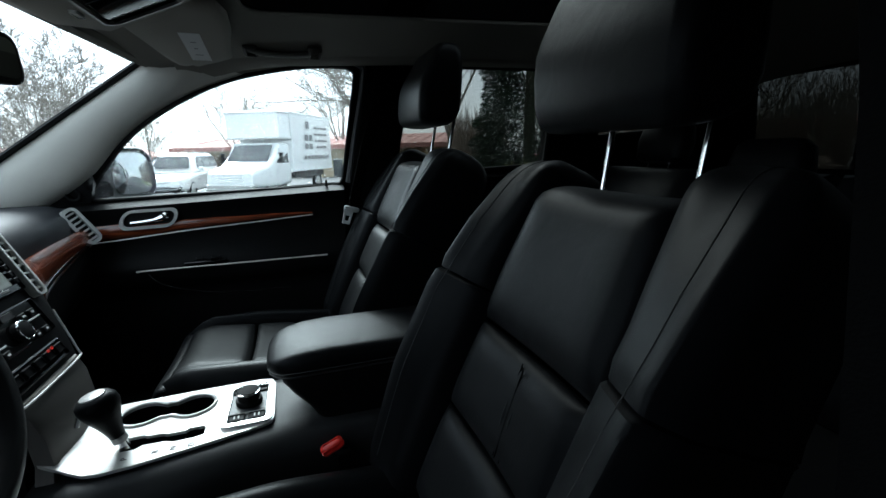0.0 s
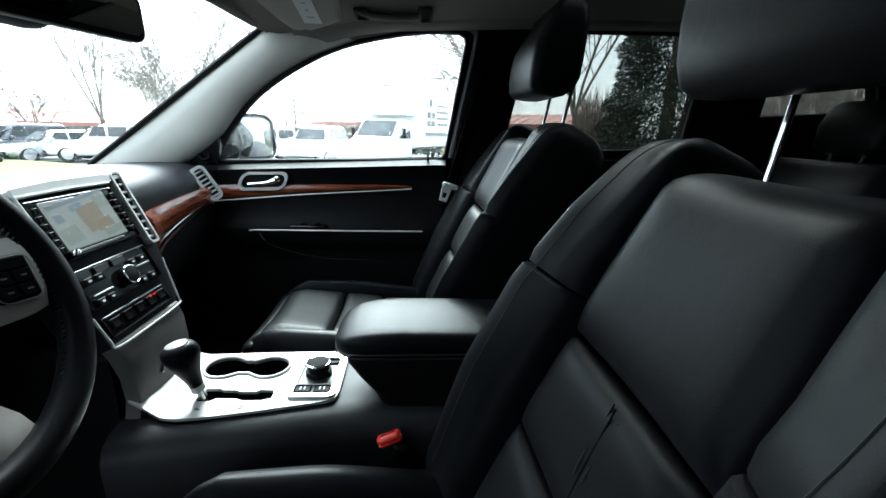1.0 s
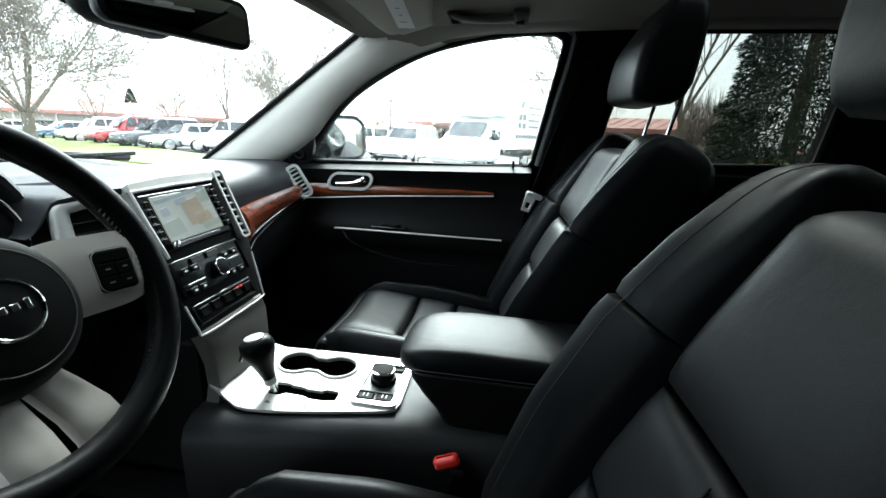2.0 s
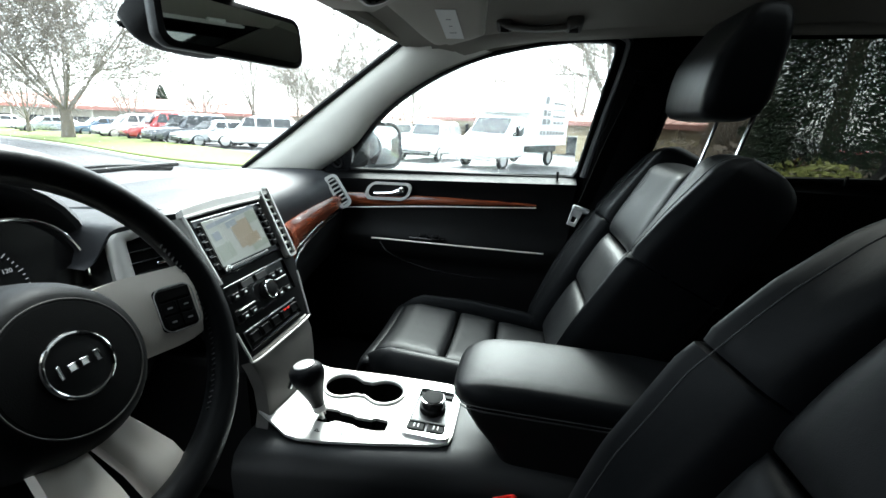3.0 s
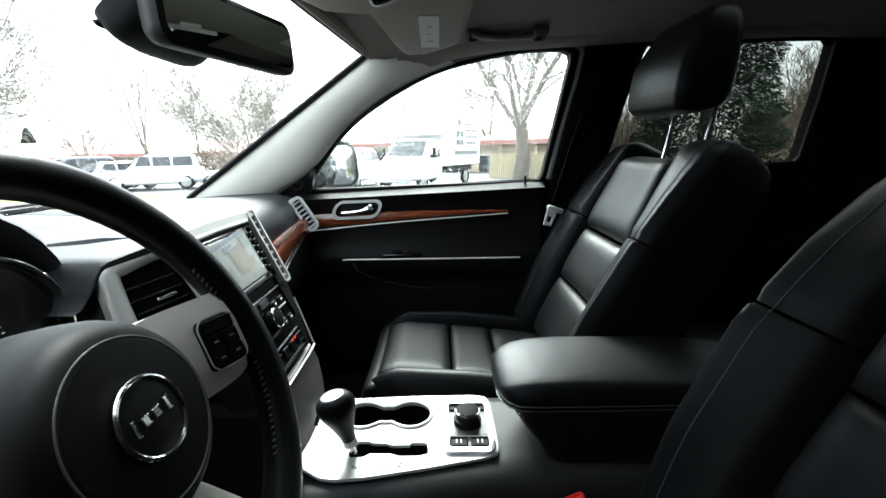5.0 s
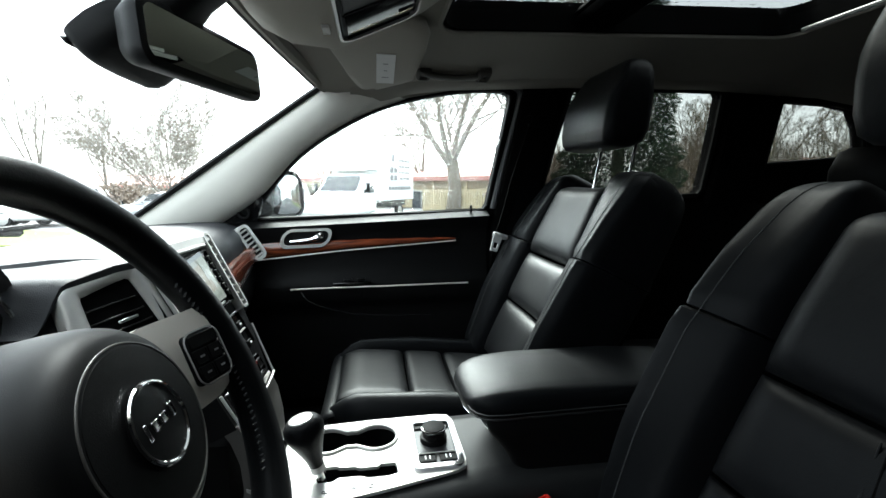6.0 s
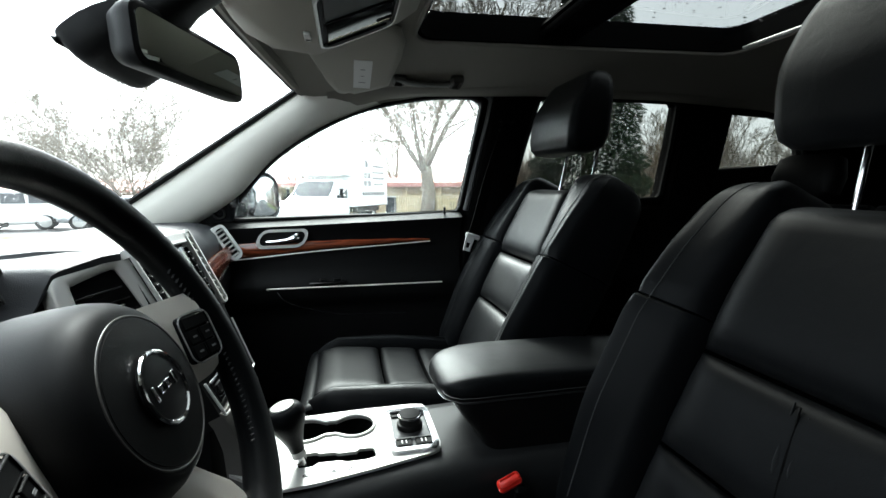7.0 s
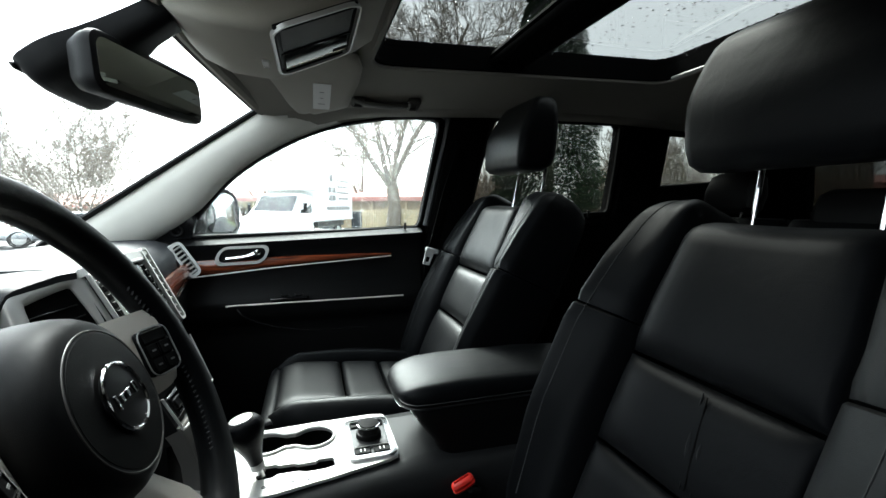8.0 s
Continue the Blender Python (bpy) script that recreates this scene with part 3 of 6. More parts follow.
# handle bezel, pocket and lever
hm = axes((-0.468, 0.757, 1.078), (1, 0.05, 0.02), (0, 0, 1))
outer = [(x + 0.012 * y / 0.03, y) for x, y in rrect(0.162, 0.064, 0.028, 5)]
inner = [(x + 0.012 * y / 0.03, y) for x, y in rrect(0.143, 0.046, 0.021, 5)]
bezel = sheet_with_holes(outer, [inner], lambda a, b, s: hm @ Vector((a, b, 0.014 - s)), 0.016)
part("handle_bezel", in_thing(bezel, door), SATIN, door, "satin silver bezel of the door handle")
rings = [[hm @ Vector((a * k, b * k, z)) for a, b in inner] for k, z in ((1.0, 0.004), (0.97, -0.018), (0.6, -0.026))]
part("handle_pocket", in_thing(loft(rings), door), PLASTIC, door)
lev = smooth_line([(-0.052, -0.010, 0.010), (-0.02, -0.008, 0.014), (0.015, -0.004, 0.015), (0.045, 0.004, 0.012)], 5)
bm = tube([hm @ Vector(p) for p in lev], [0.0065] * 11 + [0.008, 0.010, 0.011, 0.011, 0.010], 8)
disc(0.012, 0.012, hm @ pose(0.048, 0.006, 0.002), 16, 0.004, bm=bm)
part("handle_lever", in_thing(bm, door), CHROME, door, "chrome door lever")
# armrest edge, pocket curve, switches
line = smooth_line([(-0.52, 0.735, 0.903), (-0.49, 0.728, 0.907), (-0.2, 0.728, 0.907), (0.09, 0.735, 0.906)], 6)
part("armrest_edge", in_thing(tube(line, 0.0030, 6), door), WARM_SATIN, door, "thin bright line along the door armrest")
line = smooth_line([(-0.49, 0.727, 0.895), (-0.46, 0.722, 0.862), (-0.38, 0.72, 0.83), (-0.25, 0.72, 0.805), (-0.05, 0.72, 0.80)], 6)
part("pocket_edge", in_thing(tube(line, 0.003, 6), door), GLOSS, door)
sw = part("switch_panel", in_thing(block(0.13, 0.035, 0.008, 0.003, pose(-0.32, 0.745, 0.920)), door), GLOSS, door)
for dx in (-0.035, 0.012):
    part("switch", in_thing(block(0.03, 0.014, 0.010, 0.003, pose(-0.30 + dx, 0.742, 0.929)), door), PLASTIC, sw).matrix_parent_inverse = Matrix()
part("lock_pin", in_thing(disc(0.0045, 0.024, pose(0.108, 0.775, 1.158), 10, 0.002), door), PLASTIC, door)
part("sill_trim", in_thing(tube([(-0.68, 0.795, 1.140), (-0.2, 0.796, 1.152), (0.165, 0.797, 1.166)], 0.006, 6), door), RUBBER, door)

# outside mirror
dm = thing("door_mirror", "dark door mirror with rain-covered glass", "mirror", at=(-0.56, 1.0, 1.22))
face = axes((-0.588, 1.000, 1.219), (0.57, 0.82, 0), (-0.10, 0, 1))
rings = []
for z, k in ((-0.11, 0.25), (-0.095, 0.60), (-0.055, 0.90), (-0.010, 1.0), (0.004, 0.985), (0.008, 0.95), (0.006, 0.90), (-0.006, 0.86)):
    rings.append([face @ Vector((a * k, b * k, z)) for a, b in rrect(0.228, 0.192, 0.062, 6)])
part("housing", in_thing(loft(rings), dm), MIRROR_SHELL, dm, "black painted mirror housing")
rings = [[face @ Vector((a + 0.020, b, z)) for a, b in rrect(k * 0.148, k * 0.150, 0.036, 6)] for z, k in ((-0.004, 1.0), (0.003, 1.0), (0.005, 0.97))]
part("glass", in_thing(loft(rings), dm), MIRROR, dm, "wet mirror glass")
part("inner_shroud", in_thing(loft([[face @ Vector((a - 0.080, b, z)) for a, b in rrect(k * 0.052, k * 0.150, 0.02, 5)] for z, k in ((-0.004, 1.0), (0.006, 0.95), (0.010, 0.6))]), dm), MIRROR_SHELL, dm, "black inner shroud beside the glass")
part("arm", in_thing(tube([(-0.690, 0.80, 1.135), (-0.660, 0.86, 1.15), (-0.640, 0.93, 1.17)], [0.032, 0.03, 0.034], 8), dm), DARK_TRIM, dm)

# seat belt
belt = thing("seat_belt", "black seat belt with a silver tongue on the pillar", "seat belt", at=(0.2, 0.68, 1.1))
anchor = [(0.305, 0.672, 1.46), (0.25, 0.672, 1.30), (0.205, 0.668, 1.14), (0.183, 0.668, 1.06), (0.168, 0.668, 0.90), (0.17, 0.668, 0.65)]
rings = []
for p in smooth_line(anchor, 5):
    rings.append([Vector(p) + Vector(d) for d in ((-0.022, -0.012, 0), (0.022, 0.010, 0), (0.022, 0.0125, 0), (-0.022, -0.0095, 0))])
part("webbing", in_thing(loft(rings), belt), DARK_TRIM, belt, "black webbing")
bmx = axes((0.180, 0.644, 1.084), (1, 0.15, -0.30), (0.3, 0, 1))
part("tongue_guide", in_thing(block(0.056, 0.018, 0.014, 0.006, bmx), belt), TONGUE, belt, "grey plastic tongue guide")
ol = [(-0.017, 0.02), (0.017, 0.02), (0.013, -0.035), (-0.013, -0.035)]
hl = [(-0.008, -0.005), (0.008, -0.005), (0.007, -0.024), (-0.007, -0.024)]
part("tongue", in_thing(sheet_with_holes(ol, [hl], lambda a, b, s: bmx @ Vector((a - 0.01, b - 0.02, s + 0.002)), 0.004), belt), TONGUE, belt, "metal belt tongue")
part("anchor", in_thing(block(0.06, 0.03, 0.05, 0.012, pose(0.31, 0.675, 1.47)), belt), DARK_TRIM, belt)

# passenger grab handle on the roof edge
grab = thing("grab_handle", "grey folding grab handle on the roof edge", "grab handle", at=(0.03, 0.6, 1.56))
line = smooth_line([(-0.098, 0.528, 1.576), (-0.075, 0.535, 1.568), (0.0, 0.545, 1.564), (0.075, 0.545, 1.570), (0.098, 0.538, 1.580)], 5)
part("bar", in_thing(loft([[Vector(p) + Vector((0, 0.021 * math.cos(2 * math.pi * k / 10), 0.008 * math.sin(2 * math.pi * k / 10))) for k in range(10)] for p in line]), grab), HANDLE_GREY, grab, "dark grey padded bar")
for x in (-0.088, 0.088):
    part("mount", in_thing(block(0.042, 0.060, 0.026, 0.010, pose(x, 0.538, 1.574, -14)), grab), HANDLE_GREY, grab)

# ---------------------------------------------------------------- dashboard
dash = thing("dashboard", "black grained dashboard with wood strip and silver vents", "dashboard", at=(-0.8, 0, 0.9))


def dash_profile(y):
    e = -0.61 - 0.045 * max(0, abs(y) - 0.45) / 0.3
    pts = [(-1.19, 1.03), (-1.16, 1.095), (-1.05, 1.122), (-0.90, 1.136), (-0.76, 1.140), (e - 0.06, 1.134), (e - 0.022, 1.118), (e - 0.004, 1.092), (e, 1.05), (e + 0.004, 1.0), (e - 0.005, 0.955), (e - 0.05, 0.88), (e - 0.12, 0.76), (e - 0.22, 0.64), (-1.15, 0.60)]
    w = max(0.0, min(1.0, (0.235 - abs(y + 0.405)) / 0.035))
    return [(x, lerp(z, min(z, float(np.interp(x, (-0.95, -0.88), (1.11, 0.99)))), w)) for x, z in pts]


rings = []
for i in range(71):
    y = lerp(-0.775, 0.775, i / 70)
    k = 1 - 0.03 * max(0, (abs(y) - 0.70) / 0.075) ** 2
    rings.append([Vector((x, y, 0.9 + (z - 0.9) * k)) for x, z in smooth_line(dash_profile(y), 3)])
part("body", in_thing(loft(rings), dash), DASH, dash, "black grained dash skin")
# the skin rises to the head of the centre stack
rows = []
for i in range(25):
    y = lerp(-0.11, 0.24, i / 24)
    w = max(0.0, min(1.0, (y + 0.108) / 0.028, (0.235 - y) / 0.05))
    w = w * w * (3 - 2 * w)
    row = []
    for x, z in ((-0.588, 1.140), (-0.590, 1.149), (-0.598, 1.154), (-0.63, 1.1555), (-0.68, 1.155), (-0.74, 1.149), (-0.80, 1.142), (-0.86, 1.128)):
        row.append(Vector((x, y, lerp(1.09, z, w))))
    rows.append(row)
part("stack_hood", in_thing(loft(rows, closed=False), dash), DASH, dash, "black grained skin over the stack")
# and runs on over the left vent
rows = []
for i in range(15):
    y = lerp(-0.212, -0.085, i / 14)
    w = max(0.0, min(1.0, (y + 0.210) / 0.040))
    w = w * w * (3 - 2 * w)
    xf = -0.608 + (y + 0.158) * 0.40
    top = lerp(1.138, 1.154, max(0.0, min(1.0, (y + 0.20) / 0.09)))
    rows.append([Vector((x, y, lerp(1.085, z, w))) for x, z in ((xf + 0.004, top - 0.014), (xf + 0.004, top - 0.004), (xf - 0.004, top), (xf - 0.02, top + 0.0005), (xf - 0.06, top), (xf - 0.12, 1.147), (-0.80, 1.140), (-0.87, 1.126))])
part("vent_hood", in_thing(loft(rows, closed=False), dash), DASH, dash, "black grained skin over the vent")
# passenger wood strip with chrome line
wt = smooth_line([(-0.552, 0.215, 1.062), (-0.585, 0.30, 1.058), (-0.605, 0.42, 1.060), (-0.617, 0.55, 1.063), (-0.628, 0.70, 1.066)], 6)
wb = smooth_line([(-0.535, 0.205, 0.968), (-0.575, 0.30, 0.972), (-0.600, 0.42, 0.985), (-0.615, 0.55, 1.000), (-0.628, 0.70, 1.014)], 6)
part("wood_strip", in_thing(strip(wt, wb, (0.97, 0.05, 0.2), 0.016), dash), WOOD, dash, "glossy reddish wood strip")
part("chrome_strip", in_thing(tube([Vector(p) + Vector((0.006, 0, -0.004)) for p in wb], 0.0032, 6), dash), CHROME, dash, "thin chrome strip")
bm = strip([Vector(p) + Vector((0.0, 0, -0.012)) for p in wb], [Vector(p) + Vector((-0.03, 0, -0.16)) for p in wb], (1, 0, 0), 0.012)
part("glove_box", in_thing(bm, dash), PLASTIC, dash, "black glove box lid")


def vent(parent, m, w, h, r, border, slats, along_x, frame_mat, owner):
    """A framed air vent in the plane of m."""
    o, i = rrect(w, h, r, 5), rrect(w - 2 * border, h - 2 * border, max(r - border, 0.003), 5)
    v = part("vent", in_thing(sheet_with_holes(o, [i], lambda a, b, s: m @ Vector((a, b, 0.008 - s)), 0.016), owner), frame_mat, parent, "silver air vent frame")
    rings = [[m @ Vector((a * k, b * k, z)) for a, b in i] for k, z in ((1.0, 0.0), (0.97, -0.022), (0.5, -0.024))]
    part("duct", in_thing(loft(rings), owner), PLASTIC, v)
    for k in range(slats):
        t = (k + 0.5) / slats - 0.5
        if along_x:
            bm = block(w - 2.2 * border, 0.0035, 0.016, 0.0012, m @ pose(0, t * (h - 2 * border), -0.004, 25))
        else:
            bm = block(0.0052, h - 1.6 * border, 0.012, 0.0016, m @ pose(t * (w - 2 * border), 0, 0.0, 0, 25))
        part("slat", in_thing(bm, owner), PLASTIC if along_x else frame_mat, v)
    return v


vm = axes((-0.626, 0.672, 1.075), (0.048, 0.015, -0.089), (0.035, 0.041, -0.007))
vent(dash, vm, 0.122, 0.052, 0.020, 0.010, 7, False, SATIN, dash)

# ---------------------------------------------------------------- centre stack
stack = thing("centre_stack", "black centre stack with screen, climate knobs and silver frame", "console", at=(-0.5, 0, 0.9))
SM = axes((-0.455, 0.0, 0.885), (0, 1, 0), (-0.418, 0, 0.908))


outline = [(-0.088, 0.0), (-0.090, 0.12), (-0.086, 0.17), (-0.080, 0.29), (0.0, 0.298), (0.165, 0.293), (0.178, 0.28), (0.176, 0.14), (0.15, 0.06), (0.122, 0.0)]
part("body", in_thing(sheet_with_holes(outline, [], lambda a, b, s: SM @ Vector((a, b, -s - 0.002)), 0.07), stack), PLASTIC, stack, "black plastic fascia", smooth=False)
# silver surround: left vent turned a little towards the driver, top band and radio edge
LV = axes((-0.606, -0.158, 1.116), (0.025, 0.063, 0.004), (-0.418, 0, 0.908))


def even_loop(pts, cx, cy, n=72):
    """The crossing of n even rays from a centre with a smoothed loop."""
    loop = smooth_line(pts, 6, True)
    out = []
    for k in range(n):
        a = 2 * math.pi * k / n
        c, q = math.cos(a), math.sin(a)
        best = 0.0
        for (x0, y0), (x1, y1) in zip(loop, loop[1:] + loop[:1]):
            x0, y0, x1, y1 = x0 - cx, y0 - cy, x1 - cx, y1 - cy
            den = c * (y1 - y0) - q * (x1 - x0)
            if abs(den) > 1e-12:
                u = (x0 * (y1 - y0) - y0 * (x1 - x0)) / den
                w = (x0 * q - y0 * c) / den
                if u > 0 and -1e-6 <= w <= 1 + 1e-6:
                    best = max(best, u)
        out.append((cx + best * c, cy + best * q))
    return out


lv_o = even_loop([(-0.024, 0.0), (-0.022, 0.012), (-0.012, 0.020), (0.03, 0.0265), (0.075, 0.0325), (0.090, 0.0335), (0.098, 0.022), (0.112, -0.085), (0.106, -0.104), (0.05, -0.107), (-0.012, -0.107), (-0.030, -0.10), (-0.034, -0.085)], 0.038, -0.042)
lv_i = even_loop([(0.0, -0.006), (0.006, 0.0), (0.035, 0.005), (0.064, 0.008), (0.073, 0.002), (0.086, -0.076), (0.080, -0.086), (0.04, -0.088), (0.002, -0.088), (-0.006, -0.080)], 0.038, -0.042)
rings = []
for f, z in ((0.0, -0.012), (0.0, 0.003), (0.18, 0.008), (0.5, 0.0095), (0.8, 0.008), (1.0, 0.003), (1.0, -0.012)):
    rings.append([LV @ Vector((lerp(a[0], b[0], f), lerp(a[1], b[1], f), z)) for a, b in zip(lv_o, lv_i)])
lv = part("left_vent", in_thing(loft(rings, cap=False), stack), SATIN, stack, "satin silver frame of the left air vent")
rings = [[LV @ Vector((0.038 + (a - 0.038) * k, -0.042 + (b + 0.042) * k, z)) for a, b in lv_i] for k, z in ((1.02, 0.0), (0.98, -0.03), (0.4, -0.034))]
part("duct", in_thing(loft(rings), stack), DARK_TRIM, lv)
for k in range(4):
    part("slat", in_thing(block(0.078, 0.003, 0.018, 0.001, LV @ pose(0.036 + 0.004 * (1.5 - k) * -1, -0.016 - 0.018 * k, -0.006, 20)), stack), GLOSS, lv)
part("vent_knob", in_thing(block(0.030, 0.006, 0.010, 0.003, LV @ pose(0.045, -0.045, -0.001, 0, 0, 0)), stack), CHROME, lv)
band = [(-0.082, 0.281), (-0.080, 0.2935), (0.0, 0.298), (0.120, 0.297), (0.166, 0.2935), (0.172, 0.286), (0.125, 0.2805), (0.0, 0.281)]
part("top_band", in_thing(sheet_with_holes(band, [], lambda a, b, q: SM @ Vector((a, b, 0.012 - q)), 0.022), stack), SATIN, stack, "satin silver band over the radio")
part("radio_edge", in_thing(tube([SM @ Vector(p) for p in ((-0.076, 0.150, 0.010), (-0.083, 0.22, 0.012), (-0.084, 0.279, 0.012), (0.02, 0.281, 0.012), (0.128, 0.279, 0.012))], 0.0036, 6), stack), SATIN, stack, "thin chrome edge round the radio")
# slim right vent: chrome frame with fins
rm = SM @ axes((0.152, 0.218, 0.004), (0.035, 1.0, 0), (-1, 0.035, 0))
vent(stack, rm @ pose(0, -0.004, 0.002), 0.165, 0.031, 0.010, 0.005, 9, False, SATIN, stack)
# radio with screen
radio = part("radio", in_thing(block(0.204, 0.112, 0.016, 0.004, SM @ pose(0.025, 0.216, 0.004)), stack), GLOSS, stack, "gloss black navigation radio")
part("display", in_thing(block(0.148, 0.089, 0.003, 0.001, SM @ pose(0.020, 0.220, 0.0125)), stack), SCREEN, radio, "lit navigation screen")
for (a, b, w, h, mt) in ((0.035, 0.222, 0.052, 0.050, SCREEN_TAN), (0.052, 0.205, 0.045, 0.022, SCREEN_TAN), (-0.030, 0.200, 0.040, 0.030, SCREEN_GREEN), (0.075, 0.248, 0.03, 0.024, SCREEN_GREEN), (0.02, 0.2595, 0.14, 0.008, SCREEN_BLUE), (-0.036, 0.232, 0.018, 0.016, SCREEN_BLUE), (0.066, 0.190, 0.05, 0.014, SCREEN_GREEN), (0.012, 0.246, 0.03, 0.012, SCREEN_BLUE)):
    part("map_patch", in_thing(block(w, h, 0.0006, 0.0002, SM @ pose(a, b, 0.0143, 0, 0, 6)), stack), mt, radio)
for k in range(6):
    part("button", in_thing(block(0.013, 0.011, 0.004, 0.0015, SM @ pose(0.115, 0.180 + 0.0145 * k, 0.0125)), stack), PLASTIC, radio)
for k in range(6):
    part("button", in_thing(block(0.011, 0.011, 0.004, 0.0015, SM @ pose(-0.0650, 0.180 + 0.0145 * k, 0.0125)), stack), PLASTIC, radio)
part("lower_bar", in_thing(block(0.12, 0.004, 0.002, 0.0008, SM @ pose(0.02, 0.170, 0.0125)), stack), PRINT, radio)
part("knob", in_thing(disc(0.007, 0.012, SM @ pose(-0.052, 0.170, 0.011), 16, 0.002), stack), CHROME, radio)
# climate panel
clim = part("climate_panel", in_thing(block(0.20, 0.075, 0.012, 0.004, SM @ pose(0.022, 0.106, 0.001)), stack), GLOSS, stack, "black climate control panel")
part("dial", in_thing(disc(0.0175, 0.014, SM @ pose(0.030, 0.098, 0.006), 28, 0.003), stack), PLASTIC, clim)
part("dial_ring", in_thing(ring_tube(0.0175, 0.0022, SM @ pose(0.030, 0.098, 0.018), 28), stack), CHROME, clim, "chrome ring of the dial")
for u, v, w in ((-0.04, 0.092, 0.045), (0.085, 0.106, 0.036)):
    part("bar", in_thing(block(w, 0.003, 0.004, 0.001, SM @ pose(u, v, 0.008)), stack), SATIN, clim)
for u in (-0.055, -0.030, 0.062, 0.090):
    for v in (0.078, 0.118):
        part("button", in_thing(block(0.02, 0.013, 0.005, 0.002, SM @ pose(u, v, 0.008)), stack), PLASTIC, clim)
        part("print", in_thing(block(0.007, 0.0035, 0.0008, 0.0002, SM @ pose(u, v, 0.0112)), stack), PALE_PRINT, clim)
for u in (-0.012, 0.032):
    part("readout", in_thing(block(0.034, 0.012, 0.002, 0.0008, SM @ pose(u, 0.131, 0.008)), stack), DARK_PRINT, clim)
low = part("switch_strip", in_thing(block(0.178, 0.040, 0.012, 0.004, SM @ pose(0.014, 0.034, 0.0)), stack), GLOSS, stack, "black row of switches")
for k in range(5):
    part("switch", in_thing(block(0.026, 0.018, 0.006, 0.002, SM @ pose(-0.055 + 0.034 * k, 0.036, 0.007)), stack), PLASTIC, low)
for u in (0.047, 0.060):
    part("red_mark", in_thing(block(0.008, 0.005, 0.001, 0.0003, SM @ pose(u, 0.044, 0.0105)), stack), RED, low)
line = smooth_line([(-0.092, 0.06, 0.006), (-0.092, 0.012, 0.008), (-0.084, -0.002, 0.009), (0.015, -0.004, 0.010), (0.108, -0.002, 0.009), (0.120, 0.012, 0.008), (0.150, 0.10, 0.006)], 5)
part("chrome_edge", in_thing(tube([SM @ Vector(p) for p in line], 0.0022, 6), stack), SATIN, stack, "chrome edge under the switches")
rings = []
for z, x, y0, y1 in ((0.888, -0.452, -0.088, 0.118), (0.86, -0.438, -0.086, 0.112), (0.82, -0.428, -0.082, 0.100), (0.775, -0.425, -0.082, 0.094), (0.74, -0.43, -0.085, 0.09)):
    rings.append([Vector((x + d, y, z)) for y, d in ((y0, -0.03), (y0, -0.004), (y0 + 0.006, 0.0), ((y0 + y1) / 2, 0.004), (y1 - 0.006, 0.0), (y1, -0.004), (y1, -0.03))])
part("lower_panel", in_thing(loft(rings), stack), BRUSHED, stack, "brushed grey metal lower panel")
part("side_panel", in_thing(block(0.36, 0.20, 0.36, 0.02, pose(-0.64, 0.01, 0.70)), stack), PLASTIC, stack)

# ---------------------------------------------------------------- instrument cluster
clus = thing("instrument_cluster", "hooded instrument cluster with chrome-ringed gauges", "gauges", at=(-0.7, -0.40, 1.1))
rings = []
for x, k, dz in ((-1.02, 0.72, -0.085), (-0.90, 0.92, -0.025), (-0.79, 1.0, 0.0), (-0.698, 1.0, 0.0), (-0.671, 0.985, -0.003), (-0.661, 0.955, -0.006), (-0.665, 0.93, -0.008), (-0.685, 0.91, -0.012), (-0.74, 0.88, -0.014)):
    ring = []
    for i in range(21):
        a = math.pi * i / 20
        c, s = math.cos(a), math.sin(a)
        ring.append(Vector((x, -0.405 + 0.260 * k * math.copysign(abs(c) ** 0.75, c), 1.045 + (0.212 + dz) * k * s ** 0.8)))
    rings.append(ring)
part("hood", in_thing(loft(rings, closed=False), clus), DASH, clus, "black grained hood")
part("back_plate", in_thing(block(0.02, 0.47, 0.20, 0.004, pose(-0.738, -0.405, 1.12)), clus), GLOSS, clus)
part("lower_fascia", in_thing(block(0.06, 0.42, 0.10, 0.02, pose(-0.635, -0.405, 1.01)), clus), PLASTIC, clus)
for y0, name, side in ((-0.274, "speedometer", -1), (-0.536, "rev_counter", 1)):
    gm = axes((-0.660, y0, 1.084), (0, 1, 0), (-0.2, 0, 1))
    g = part(name, in_thing(disc(0.085, 0.003, gm, 40), clus), GLOSS, clus, "black gauge dial")
    part("ring", in_thing(ring_tube(0.086, 0.0028, gm @ pose(0, 0, 0.012), 56, 8), clus), CHROME, g, "chrome gauge ring")
    dm0 = gm @ pose(side * 0.068, -0.008, 0.003)
    for k in range(21):
        a = radians(-22 + 100 * k / 20)
        ln = 0.007 if k % 4 == 0 else 0.0035
        part("tick", in_thing(block(ln, 0.0013, 0.0008, 0.0002, dm0 @ pose(0.078 * math.cos(a), 0.078 * math.sin(a), 0.001, 0, 0, math.degrees(a))), clus), GAUGE_MARK, g)
    if name == "speedometer":
        for a, s in ((3, "140"), (25, "120"), (46, "100"), (66, "80")):
            a = radians(a)
            text_part("numeral", s, 0.0085, Matrix.Translation(clus.location).inverted() @ dm0 @ pose(0.065 * math.cos(a), 0.065 * math.sin(a), 0.0012), GAUGE_MARK, g)

